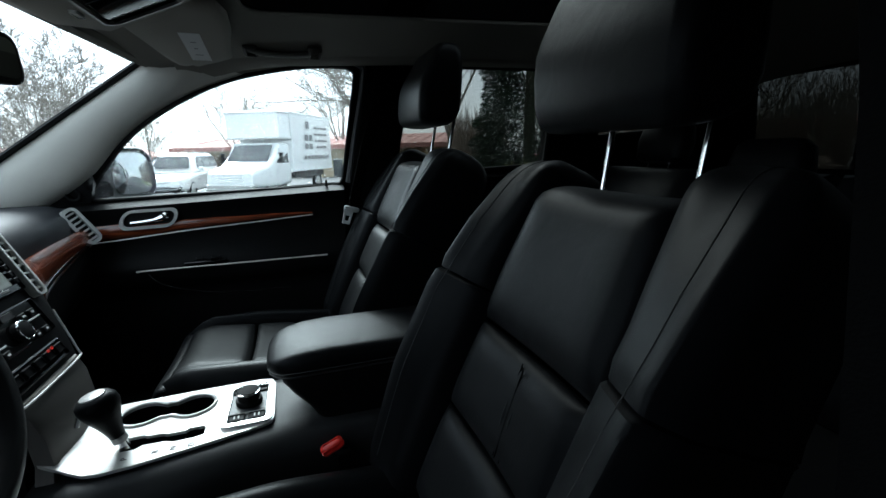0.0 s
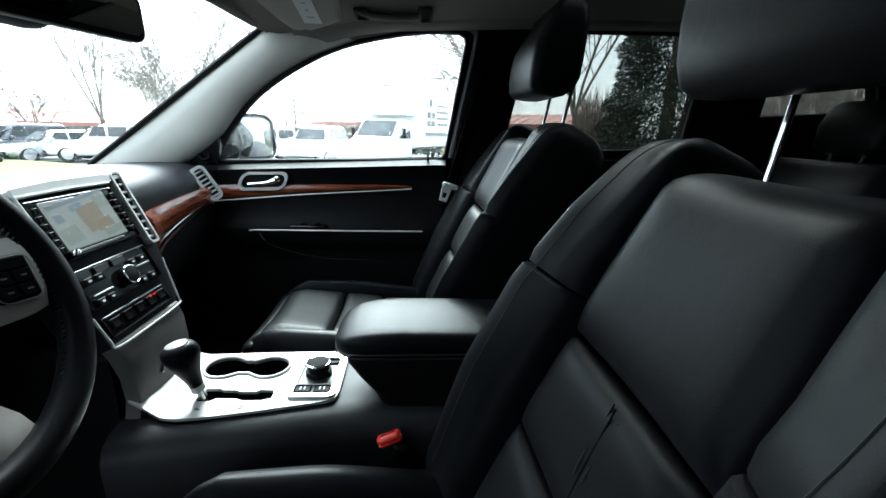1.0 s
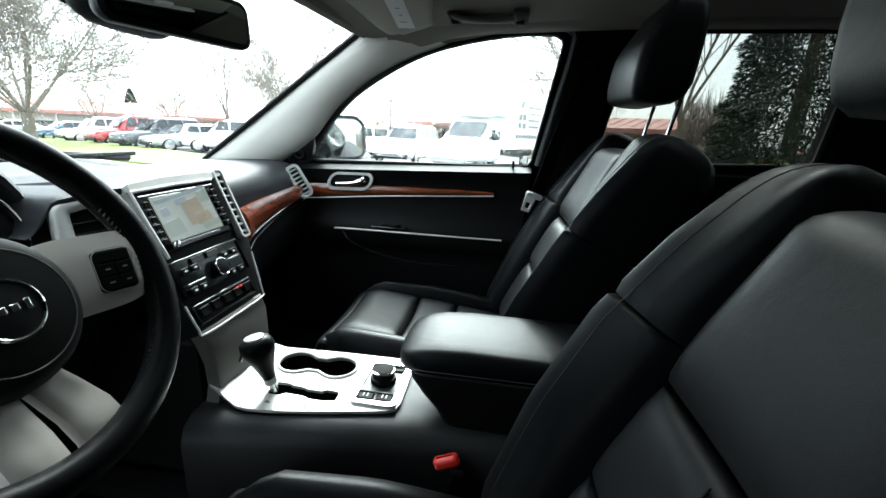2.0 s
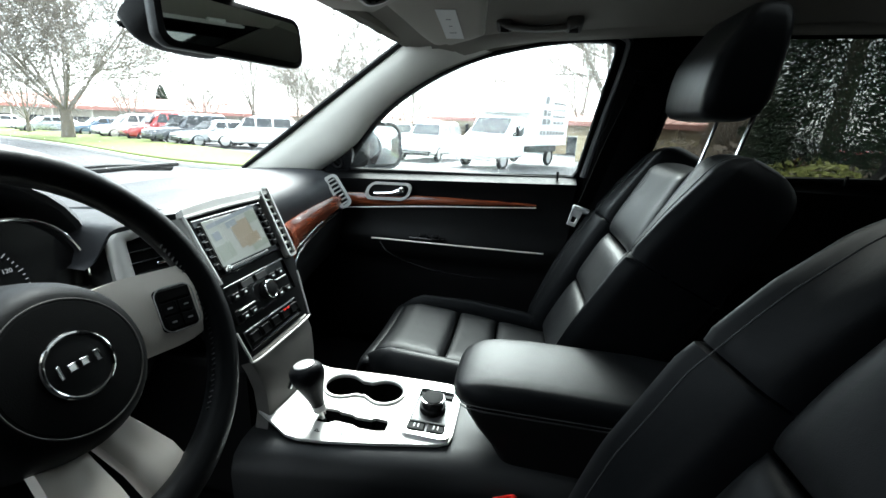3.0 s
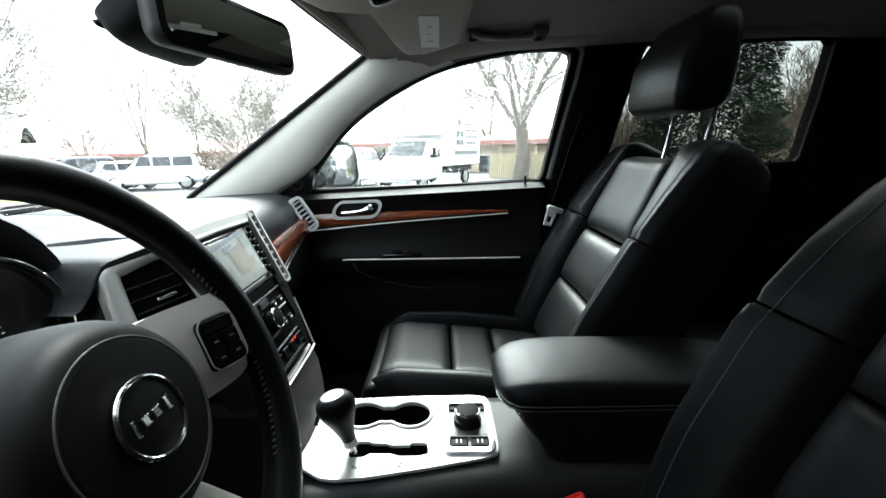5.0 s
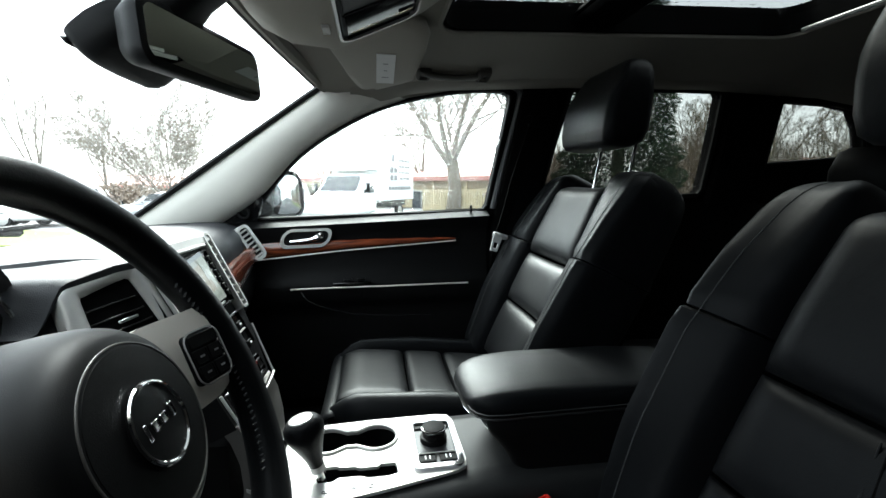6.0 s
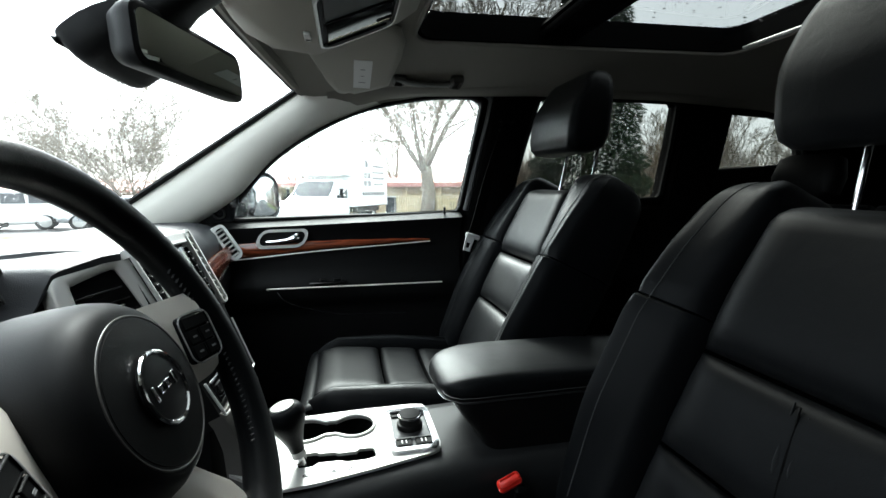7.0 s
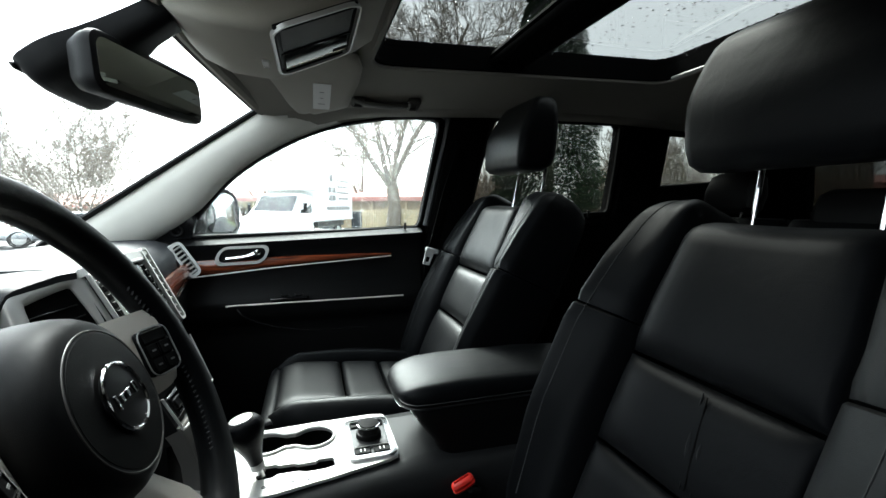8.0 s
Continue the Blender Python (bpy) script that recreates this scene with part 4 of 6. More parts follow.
# ---------------------------------------------------------------- steering wheel
wheel = thing("steering_wheel", "black leather steering wheel with satin silver spokes", "steering wheel", at=(-0.4195, -0.404, 1.072))
A = radians(22)
WM = axes((0, 0, 0), (0, 1, 0), (-math.sin(A), 0, math.cos(A)))
RM = axes((0, 0, 0), (0, 1, 0), (-math.sin(radians(26.3)), 0, math.cos(radians(26.3))))
rim_pts = []
for j in range(64):
    a = 2 * math.pi * j / 64
    rim_pts.append(RM @ Vector((-0.006 + 0.200 * math.cos(a), 0.018 + 0.200 * math.sin(a), -0.003)))
part("rim", tube(rim_pts, 0.0200, 14, True), LEATHER, wheel, "black leather rim")
bm = bmesh.new()
for s in (1, -1):
    for k in range(34):
        a = radians(-52 + 74 * k / 33) if s > 0 else radians(232 - 74 * k / 33)
        c = Vector((math.cos(a), math.sin(a), 0))
        base = c * 0.1815 + Vector((-0.006, 0.018, 0.0025))
        d1, d2 = c * 0.006 + Vector((0, 0, 0.006)), Vector((-c.y, c.x, 0)) * 0.003
        tube([RM @ (base - d1 * 0.4 - d2), RM @ (base + d1 + d2)], 0.0013, 4, bm=bm)
tagged(part("stitching", bm, LACING, wheel, "dark lacing stitches inside the rim"), kind="stuff")
hub = []
for z, k in ((-0.085, 0.098), (-0.060, 0.096), (-0.035, 0.092), (-0.015, 0.0875), (-0.004, 0.083), (0.004, 0.077), (0.0085, 0.070), (0.010, 0.060)):
    ring = []
    for j in range(56):
        a = 2 * math.pi * j / 56
        c, q = math.cos(a), math.sin(a)
        ring.append(WM @ Vector((k * c, k * q * (1.03 if q > 0 else 1.0), z)))
    hub.append(ring)
part("airbag_cover", loft(hub), AIRBAG, wheel, "black grained airbag cover")
part("cover_ring", ring_tube(0.0672, 0.0010, WM @ pose(0, 0, 0.0090), 96, 8), BRUSHED, wheel, "thin bright ring on the airbag cover")
part("cover_dome", loft([[WM @ Vector((0.066 * k * math.cos(2 * math.pi * j / 40), 0.066 * k * math.sin(2 * math.pi * j / 40), z)) for j in range(40)] for k, z in ((1, 0.006), (0.97, 0.0098), (0.8, 0.0108), (0.5, 0.012))]), PLASTIC, wheel)
emb = part("emblem", disc(0.031, 0.004, WM @ pose(0, 0, 0.0115), 40, 0.001), AIRBAG, wheel, "round black emblem with a chrome ring")
part("emblem_ring", ring_tube(0.0315, 0.0022, WM @ pose(0, 0, 0.0155), 44), CHROME, emb)
# the maker's mark as plain chrome strokes
for u, w, h in ((-0.0185, 0.0035, 0.014), (-0.0070, 0.0085, 0.0080), (0.0050, 0.0085, 0.0080), (0.0175, 0.0060, 0.012)):
    part("mark", block(w, h, 0.0018, 0.0008, WM @ pose(u, 0.001, 0.0162)), CHROME, emb)
for s in (1, -1):
    top = smooth_line([(0.066, 0.060, -0.040), (0.100, 0.062, -0.026), (0.150, 0.056, -0.010), (0.186, 0.052, -0.004)], 4)
    bot = smooth_line([(0.066, -0.036, -0.040), (0.100, -0.040, -0.026), (0.150, -0.044, -0.010), (0.190, -0.034, -0.004)], 4)
    rings = []
    for a, b in zip(top, bot):
        a, b = Vector(a), Vector(b)
        ring = [a.lerp(b, k / 6) + Vector((0, 0, 0.007 * (1 - abs(k / 3 - 1) ** 4))) for k in range(7)] + [b + Vector((0, 0, -0.02)), a + Vector((0, 0, -0.02))]
        rings.append([WM @ Vector((s * p.x, p.y, p.z)) for p in ring])
    sp = part("spoke", loft(rings), WARM_SATIN, wheel, "satin silver spoke")
    pod = part("switch_pod", block(0.044, 0.056, 0.012, 0.006, WM @ pose(s * 0.140, 0.004, -0.004, 0, -s * 20, -s * 8)), PLASTIC, sp, "black button pod")
    part("pod_ring", tube([WM @ pose(s * 0.140, 0.004, -0.004, 0, -s * 20, -s * 8) @ pose(0, 0, 0.0062) @ Vector((a, b, 0)) for a, b in rrect(0.046, 0.058, 0.012, 4)], 0.0009, 6, True), SATIN, sp)
    pm = WM @ pose(s * 0.140, 0.004, -0.004, 0, -s * 20, -s * 8)
    part("button", block(0.038, 0.014, 0.003, 0.0012, pm @ pose(0, 0.0185, 0.0068)), PLASTIC, pod)
    for v in (0.0015, -0.0165):
        for u in (-0.0098, 0.0098):
            key = part("button", block(0.018, 0.0165, 0.003, 0.0012, pm @ pose(u, v, 0.0068)), PLASTIC, pod)
            part("print", block(0.006, 0.0022, 0.0006, 0.0002, pm @ pose(u, v, 0.0085)), PRINT, pod)
# lower double spoke
for s in (1, -1):
    rings = []
    for v, u0, u1, z in ((-0.078, 0.004, 0.046, -0.038), (-0.10, 0.006, 0.052, -0.026), (-0.135, 0.008, 0.060, -0.008), (-0.165, 0.009, 0.062, 0.000), (-0.180, 0.010, 0.056, -0.004)):
        us = [lerp(u0, u1, k / 5) for k in range(6)]
        ring = [Vector((u, v, z + 0.006 * (1 - abs(2 * k / 5 - 1) ** 4))) for k, u in enumerate(us)] + [Vector((u1, v, z - 0.016)), Vector((u0, v, z - 0.016))]
        rings.append([WM @ Vector((s * p.x, p.y, p.z)) for p in ring])
    part("lower_spoke", loft(rings), WARM_SATIN, wheel, "satin silver lower spoke")
part("column", loft([[WM @ Vector((r * math.cos(2 * math.pi * j / 20), r * math.sin(2 * math.pi * j / 20), z)) for j in range(20)] for r, z in ((0.06, -0.05), (0.055, -0.12), (0.06, -0.26))]), PLASTIC, wheel)
for s in (1, -1):
    part("stalk", tube([WM @ Vector((s * 0.05, 0.0, -0.07)), WM @ Vector((s * 0.12, 0.02, -0.06)), WM @ Vector((s * 0.185, 0.035, -0.05))], [0.008, 0.007, 0.009], 8), PLASTIC, wheel)

# ---------------------------------------------------------------- centre console
con = thing("centre_console", "black centre console with silver shifter plate and cup holders", "console", at=(-0.2, 0, 0.6))
rings = []
for x, z, w0, w1, dip in ((-0.47, 0.735, -0.15, 0.13, 0), (-0.405, 0.745, -0.152, 0.14, 0), (-0.40, 0.745, -0.152, 0.14, 0.10), (-0.25, 0.748, -0.135, 0.15, 0.10), (-0.125, 0.748, -0.12, 0.15, 0.10), (-0.12, 0.748, -0.119, 0.15, 0), (-0.08, 0.748, -0.115, 0.15, 0), (0.0, 0.75, -0.11, 0.15, 0), (0.38, 0.74, -0.11, 0.15, 0)):
    rings.append([Vector((x, y, zz)) for y, zz in ((w0 + 0.02, 0.48), (w0, 0.55), (w0, z - 0.045), (w0 + 0.012, z - 0.015), (w0 + 0.035, z - 0.002), (w0 + 0.06, z), (w0 + 0.062, z - dip), (w1 - 0.042, z - dip), (w1 - 0.04, z), (w1 - 0.015, z - 0.004), (w1, z - 0.02), (w1, 0.55), (w1 - 0.02, 0.48))])
part("body", in_thing(loft(rings), con), CONSOLE_SKIN, con, "black console body")


def plate_z(x):
    return 0.757 + 0.004 * (-0.25 - x)


cup = []
for j in range(96):
    a = 2 * math.pi * j / 96
    c, s = math.cos(a), math.sin(a)
    best = 0
    for cx in (-0.047, 0.047):
        b = -2 * c * cx
        q = cx * cx - 0.042 ** 2
        dsc = b * b / 4 - q
        if dsc > 0:
            best = max(best, -b / 2 + math.sqrt(dsc))
    best = max(best, 0.026)
    cup.append((-0.294 + best * c, 0.060 + best * s))
gate_mid = -0.040
cup = [tuple(sum(cup[(j + k) % 96][i] for k in (-2, -1, 0, 1, 2)) / 5 for i in (0, 1)) for j in range(96)]
gate = [(-0.345, -0.022), (-0.318, -0.022), (-0.312, -0.026), (-0.285, -0.027), (-0.278, -0.031), (-0.245, -0.031), (-0.240, -0.026), (-0.214, -0.027), (-0.210, -0.034), (-0.210, -0.050), (-0.228, -0.054), (-0.262, -0.054), (-0.275, -0.049), (-0.312, -0.048), (-0.322, -0.055), (-0.345, -0.055), (-0.350, -0.048), (-0.350, -0.028)]
gate = [(x, gate_mid + (y - gate_mid) * 1.25) for x, y in gate]
plate_line = [(-0.452, 0.105), (-0.40, 0.118), (-0.25, 0.126), (-0.12, 0.128), (-0.094, 0.122), (-0.086, 0.10), (-0.084, -0.03), (-0.088, -0.052), (-0.105, -0.062), (-0.22, -0.088), (-0.315, -0.106), (-0.36, -0.110), (-0.385, -0.106), (-0.41, -0.094), (-0.452, -0.082)]
part("plate", in_thing(sheet_with_holes(plate_line, [cup, gate], lambda a, b, s: Vector((a, b, plate_z(a) - s + (0.02 * max(0, -0.40 - a) / 0.05))), 0.006), con), SATIN, con, "satin silver shifter plate")
rim = part("cup_rim", in_thing(tube([(x, y, plate_z(x) + 0.0015) for x, y in cup], 0.0035, 8, True), con), SATIN, con, "silver rim of the two cup holders")
rings = []
for k, z in ((1.01, 0.7515), (0.97, 0.745), (0.93, 0.69), (0.90, 0.668), (0.2, 0.666)):
    rings.append([Vector((-0.294 + (x + 0.294) * k, 0.060 + (y - 0.060) * k, z)) for x, y in cup])
part("cup_well", in_thing(loft(rings, cap=False), con), DARK_TRIM, con)
rings = [[Vector((-0.28 + (x + 0.28) * k, -0.04 + (y + 0.04) * k, z)) for x, y in gate] for k, z in ((1.03, 0.7508), (0.99, 0.735), (0.3, 0.715))]
part("shift_gate", in_thing(loft(rings, cap=False), con), DARK_TRIM, con, "black notched shift gate")
for ch, x in (("P", -0.331), ("R", -0.284), ("N", -0.256), ("D", -0.226)):
    text_part("letter", ch, 0.0150, Matrix.Translation(con.location).inverted() @ axes((x, -0.079 if ch != "P" else -0.083, plate_z(x) + 0.0004), (0, 1, 0), (-1, 0, 0)), DARK_PRINT, con)
lev = part("shift_lever", in_thing(tube([(-0.336, -0.042, 0.735), (-0.344, -0.045, 0.775), (-0.351, -0.047, 0.80)], [0.0095, 0.008, 0.0085], 12), con), CHROME, con, "chrome shift lever")
KM = axes((-0.3545, -0.0485, 0.812), (1, 0.1, 0.24), (0, 1, 0.10))
rings = []
for z, r, e in ((-0.026, 0.0118, 1.0), (-0.018, 0.0130, 1.0), (-0.008, 0.0152, 1.0), (0.004, 0.0185, 1.02), (0.016, 0.0220, 1.07), (0.028, 0.0252, 1.13), (0.040, 0.0268, 1.18), (0.050, 0.0255, 1.18), (0.057, 0.021, 1.18), (0.060, 0.013, 1.15)):
    rings.append([KM @ Vector((1.06 * r * e * math.cos(2 * math.pi * j / 24), 1.06 * r * math.sin(2 * math.pi * j / 24), z * 1.06)) for j in range(24)])
part("knob", in_thing(loft(rings), con), LEATHER, lev, "black leather shift knob")
part("knob_cap", in_thing(loft([[KM @ Vector((0.0205 * k * math.cos(2 * math.pi * j / 24), 0.0165 * k * math.sin(2 * math.pi * j / 24), z * 1.06)) for j in range(24)] for k, z in ((1, 0.057), (0.95, 0.0615), (0.6, 0.0635))]), con), SATIN, lev, "silver cap on the knob")
part("knob_button", in_thing(tube([KM @ Vector((-0.030, -0.004, 0.038)), KM @ Vector((-0.040, -0.006, 0.022))], 0.0045, 8), con), CHROME, lev)
part("collar", in_thing(disc(0.0128, 0.013, KM @ pose(0, 0, -0.040), 20, 0.002), con), SATIN, lev)
# drive mode dial panel
DM = axes((-0.136, 0.022, 0.7592), (0, 1, 0), (-1, 0, 0.004))
dp_o, dp_i = rrect(0.155, 0.094, 0.014, 4), rrect(0.135, 0.074, 0.008, 4)
dialp = part("dial_frame", in_thing(sheet_with_holes(dp_o, [dp_i], lambda a, b, s: DM @ Vector((a, b, 0.004 - s)), 0.008), con), CHROME, con, "chrome frame of the drive mode dial")
part("dial_base", in_thing(block(0.134, 0.073, 0.005, 0.001, DM @ pose(0, 0, -0.001)), con), DIAL_GREY, dialp)
part("dial_skirt", in_thing(disc(0.0265, 0.010, DM @ pose(0.008, 0.0, 0.001), 32, 0.003), con), PLASTIC, dialp)
part("dial_ring", in_thing(ring_tube(0.0225, 0.0022, DM @ pose(0.008, 0.0, 0.026), 32), con), CHROME, dialp)
part("dial", in_thing(disc(0.0220, 0.028, DM @ pose(0.008, 0.0, 0.002), 32, 0.002), con), RUBBER, dialp, "black rotary dial")
for u in (-0.019, 0.019):
    key = part("button", in_thing(block(0.024, 0.032, 0.006, 0.002, DM @ pose(-0.052, u, 0.002)), con), PLASTIC, dialp)
    for d in (-0.004, 0.004):
        part("print", in_thing(block(0.010, 0.0025, 0.0006, 0.0002, DM @ pose(-0.052, u + d, 0.0053)), con), PALE_PRINT, dialp)
for u in (-0.019, 0.019):
    part("button", in_thing(block(0.018, 0.032, 0.005, 0.002, DM @ pose(0.052, u, 0.0015)), con), PLASTIC, dialp)
part("bright_line", in_thing(block(0.003, 0.070, 0.004, 0.001, DM @ pose(-0.037, 0, 0.002)), con), SATIN, dialp)

# armrest box
def dense_rrect(w, h, r):
    """A rounded rectangle with extra points along its long sides."""
    loop = rrect(w, h, r, 5)
    out = []
    for (x0, y0), (x1, y1) in zip(loop, loop[1:] + loop[:1]):
        n = 8 if abs(x1 - x0) > 0.3 * w else 1
        out += [(lerp(x0, x1, k / n), lerp(y0, y1, k / n)) for k in range(n)]
    return out


arm = thing("console_armrest", "black stitched leather armrest lid on the console", "armrest", at=(0.1, 0, 0.7))
rings = []
for x, z0, z1, e in ((-0.089, 0.857, 0.863, 0.074), (-0.087, 0.852, 0.870, 0.054), (-0.080, 0.848, 0.877, 0.034), (-0.067, 0.846, 0.884, 0.018), (-0.046, 0.845, 0.890, 0.008), (-0.015, 0.845, 0.895, 0.002), (0.04, 0.845, 0.898, 0.0), (0.25, 0.846, 0.896, 0.0), (0.37, 0.846, 0.890, 0.01), (0.385, 0.86, 0.887, 0.03)):
    cy, w = 0.022, 0.212 - 2 * e
    rings.append([Vector((x, cy + a, (z0 + z1) / 2 + b + (0.005 * (1 - (2 * a / w) ** 2) if b > 0 else 0.0))) for a, b in dense_rrect(w, z1 - z0, min(0.030, (z1 - z0) / 2.1))])
part("lid", in_thing(loft(rings), arm), LEATHER, arm, "black leather lid")
rings = []
for z, x0, w in ((0.62, 0.05, 0.17), (0.72, 0.015, 0.178), (0.775, -0.015, 0.188), (0.81, -0.042, 0.198), (0.838, -0.060, 0.203), (0.85, -0.062, 0.198)):
    rings.append([Vector(((x0 + 0.37) / 2 + a, 0.022 + b, z)) for a, b in rrect(0.37 - x0, w, 0.03, 5)])
part("box", in_thing(loft(rings), arm), LEATHER_SIDE, arm, "black padded box")
for dz in (0.0, 0.0075):
    loop = [(-0.079 + a, 0.022 + b, 0.858 + dz) for a, b in [(0.46, -0.107), (0.05, -0.107), (0.022, -0.104), (0.006, -0.092), (-0.003, -0.075), (-0.004, 0.0), (-0.003, 0.075), (0.006, 0.092), (0.022, 0.104), (0.05, 0.107), (0.46, 0.107)]]
    part("stitch_line", in_thing(tube(loop, 0.0011, 5), arm), THREAD, arm, "row of grey stitches")

# red belt buckle beside the driver's seat
buck = thing("belt_buckle", "black belt buckle with a red release button", "belt buckle", at=(0.02, -0.128, 0.66))
part("stem", in_thing(block(0.030, 0.022, 0.12, 0.008, pose(0.032, -0.130, 0.655, 0, 12, 0)), buck), PLASTIC, buck)
part("button", in_thing(block(0.046, 0.020, 0.022, 0.0075, pose(0.022, -0.128, 0.722, 0, -24, 0)), buck), RED, buck, "red release button")

# ---------------------------------------------------------------- front seats
REC = radians(25)


def on_back(s, y, d):
    """A point of the seat back: s up along it, y across, d out of its face."""
    return Vector((s * math.sin(REC) - d * math.cos(REC), y, s * math.cos(REC) + d * math.sin(REC)))


OUT = Vector((-math.cos(REC), 0, math.sin(REC)))


def front_seat(name, label, at, head_up=0.0, head_w=1.0, head_out=0.040, plump=1.0, seams=(0.369, 0.202), head_tilt=2.0):
    """A bucket seat; head_up: how far its headrest is pulled out; head_tilt: degrees by which it leans back."""
    seat = thing(name, label, "car seat", "front seats", at)

    def half(s):
        return float(np.interp(s, (0, 0.2, 0.45, 0.62), (0.141, 0.149, 0.149, 0.131)))

    def back_panel(s0, s1, thick, dip, soft=4.5):
        def where(u, v):
            s = lerp(s0, s1, (v + 1) / 2)
            y = u * half(s)
            return on_back(s, y, 0.006 + dip * u * u - 0.055 * max(0.0, (s - 0.565) / 0.053) ** 2), OUT
        return pillow(where, thick, 18, 18, p=soft, q=1.8)

    part("upper_back_panel", back_panel(seams[0] + 0.003, 0.618, 0.029, 0.012, 7.0), LEATHER, seat, "smooth black leather panel")
    part("lumbar_panel", back_panel(seams[1] + 0.003, seams[0] - 0.003, 0.025, 0.012), LEATHER, seat)
    part("lower_back_panel", back_panel(0.02, seams[1] - 0.003, 0.023, 0.012), LEATHER, seat)
    # side bolsters, each of two lengths of leather sewn together
    for side in (1, -1):
        seam = []
        for s0, s1 in ((0.0, 0.392), (0.396, 0.655)):
            rings = []
            for k in range(21):
                t = k / 20
                s = lerp(s0, s1, 1 - (1 - t) ** 1.5)
                hw = float(np.interp(s, (0, 0.15, 0.35, 0.50, 0.58, 0.64), (0.240, 0.262, 0.274, 0.270, 0.264, 0.250)))
                cr = plump * float(np.interp(s, (0, 0.2, 0.36, 0.5, 0.58, 0.645), (0.085, 0.105, 0.100, 0.072, 0.046, 0.020)))
                inn = half(min(s, 0.62)) + 0.003
                end = 0.0 if (0 < k < 20) else 0.006
                lo = -0.125
                pts = [(inn, -0.06), (inn, 0.004 - end), (inn + 0.012, 0.030 + cr * 0.25), (lerp(inn, hw, 0.48), 0.012 + cr * 0.74), (lerp(inn, hw, 0.76), 0.010 + cr * 0.94), (hw - 0.018, 0.008 + cr * 0.90), (hw - 0.002, cr * 0.68), (hw, 0.0), (hw - 0.002, -0.05), (hw - 0.02, lo), (inn, lo)]
                ring = smooth_line(pts, 3, True)
                shrink = math.sqrt(max(0.02, 1 - 0.90 * min(1.0, max(0.0, (s - 0.585) / 0.07)) ** 3.2))
                my, md = (inn + hw) / 2, -0.045
                rings.append([on_back(s, side * (my + (yy - my) * shrink), md + (dd - end - md) * shrink) for yy, dd in ring])
                if 0 < k < 20:
                    seam.append(rings[-1][10] + OUT * 0.0004)
            part("bolster", loft(rings), LEATHER, seat, "black leather side bolster")
        part("piping", tube(seam, 0.0009, 5), THREAD, seat, "stitched seam along the bolster")
    # top roll between the shoulders
    rings = []
    for k in range(13):
        y = lerp(-0.135, 0.135, k / 12)
        up = 0.012 * (1 - (y / 0.135) ** 4)
        pts = [(0.55, 0.0), (0.575, -0.004), (0.592 + up, -0.02), (0.606 + up, -0.04), (0.604 + up, -0.08), (0.58, -0.10), (0.54, -0.05), (0.54, 0.0)]
        rings.append([on_back(s, y, d) for s, d in smooth_line(pts, 2, True)])
    part("top_roll", loft(rings), LEATHER, seat)
    rings = []
    for s, w, d in ((0.02, 0.46, 0.06), (0.2, 0.51, 0.08), (0.45, 0.48, 0.075), (0.57, 0.40, 0.06), (0.60, 0.32, 0.04)):
        rings.append([on_back(s, a, -0.10 + b) for a, b in rrect(w, d, 0.02, 4)])
    part("back_shell", loft(rings), DARK_TRIM, seat, "black back shell")

    # cushion: z from the hinge, x to the front
    def cz(x):
        return float(np.interp(x, (-0.50, -0.46, -0.40, -0.2, 0.0, 0.08), (-0.05, 0.005, 0.018, 0.002, -0.02, -0.03)))

    def cush_panel(x0, x1, hw0, hw1, thick):
        def where(u, v):
            t = (v + 1) / 2
            x = lerp(x0, x1, t)
            y = u * lerp(hw0, hw1, t)
            return Vector((x, y, cz(x) + 0.014 * u * u)), Vector((0, 0, 1))
        return pillow(where, thick, 16, 14)

    part("thigh_panel", cush_panel(-0.455, -0.272, 0.150, 0.150, 0.022), LEATHER, seat, "smooth black leather panel")
    part("seat_panel", cush_panel(-0.268, -0.150, 0.150, 0.150, 0.021), LEATHER, seat)
    part("rear_seat_panel", cush_panel(-0.146, 0.05, 0.150, 0.146, 0.022), LEATHER, seat)

    def roll(u, v):
        a = lerp(radians(-10), radians(95), (v + 1) / 2)
        x = -0.458 - 0.028 * math.sin(a) + 0.0 * u
        w = 0.190
        return Vector((x, u * w, -0.035 + 0.035 * math.cos(a) - 0.055 * max(0, (v + 1) / 2 - 0.5) + 0.012 * u * u)), Vector((-math.sin(a), 0, math.cos(a)))
    part("front_roll", pillow(roll, 0.012, 18, 12), LEATHER, seat)
    for side in (1, -1):
        rings = []
        for k in range(17):
            x = lerp(-0.465, 0.06, k / 16)
            hw = float(np.interp(x, (-0.465, -0.44, -0.40, -0.25, 0.06), (0.182, 0.210, 0.230, 0.252, 0.256)))
            h = float(np.interp(x, (-0.465, -0.42, -0.25, 0.06), (0.002, 0.022, 0.036, 0.036)))
            z = cz(x)
            pts = [(0.152, z - 0.06), (0.152, z + 0.008), (0.162, z + 0.022 + h * 0.45), (lerp(0.152, hw, 0.40), z + 0.022 + h * 0.85), (lerp(0.152, hw, 0.78), z + 0.006 + h * 0.62), (hw, z - 0.028), (hw - 0.006, z - 0.10), (0.152, z - 0.12)]
            rings.append([Vector((x, side * yy, zz)) for yy, zz in smooth_line(pts, 3, True)])
        part("cushion_bolster", loft(rings), LEATHER, seat, "black leather cushion bolster")
    part("seat_base", block(0.46, 0.46, 0.16, 0.03, pose(-0.20, 0, -0.125)), DARK_TRIM, seat, "black plastic seat base")
    for side in (1, -1):
        part("rail", block(0.50, 0.05, 0.04, 0.008, pose(-0.20, side * 0.18, -0.225)), PLASTIC, seat)
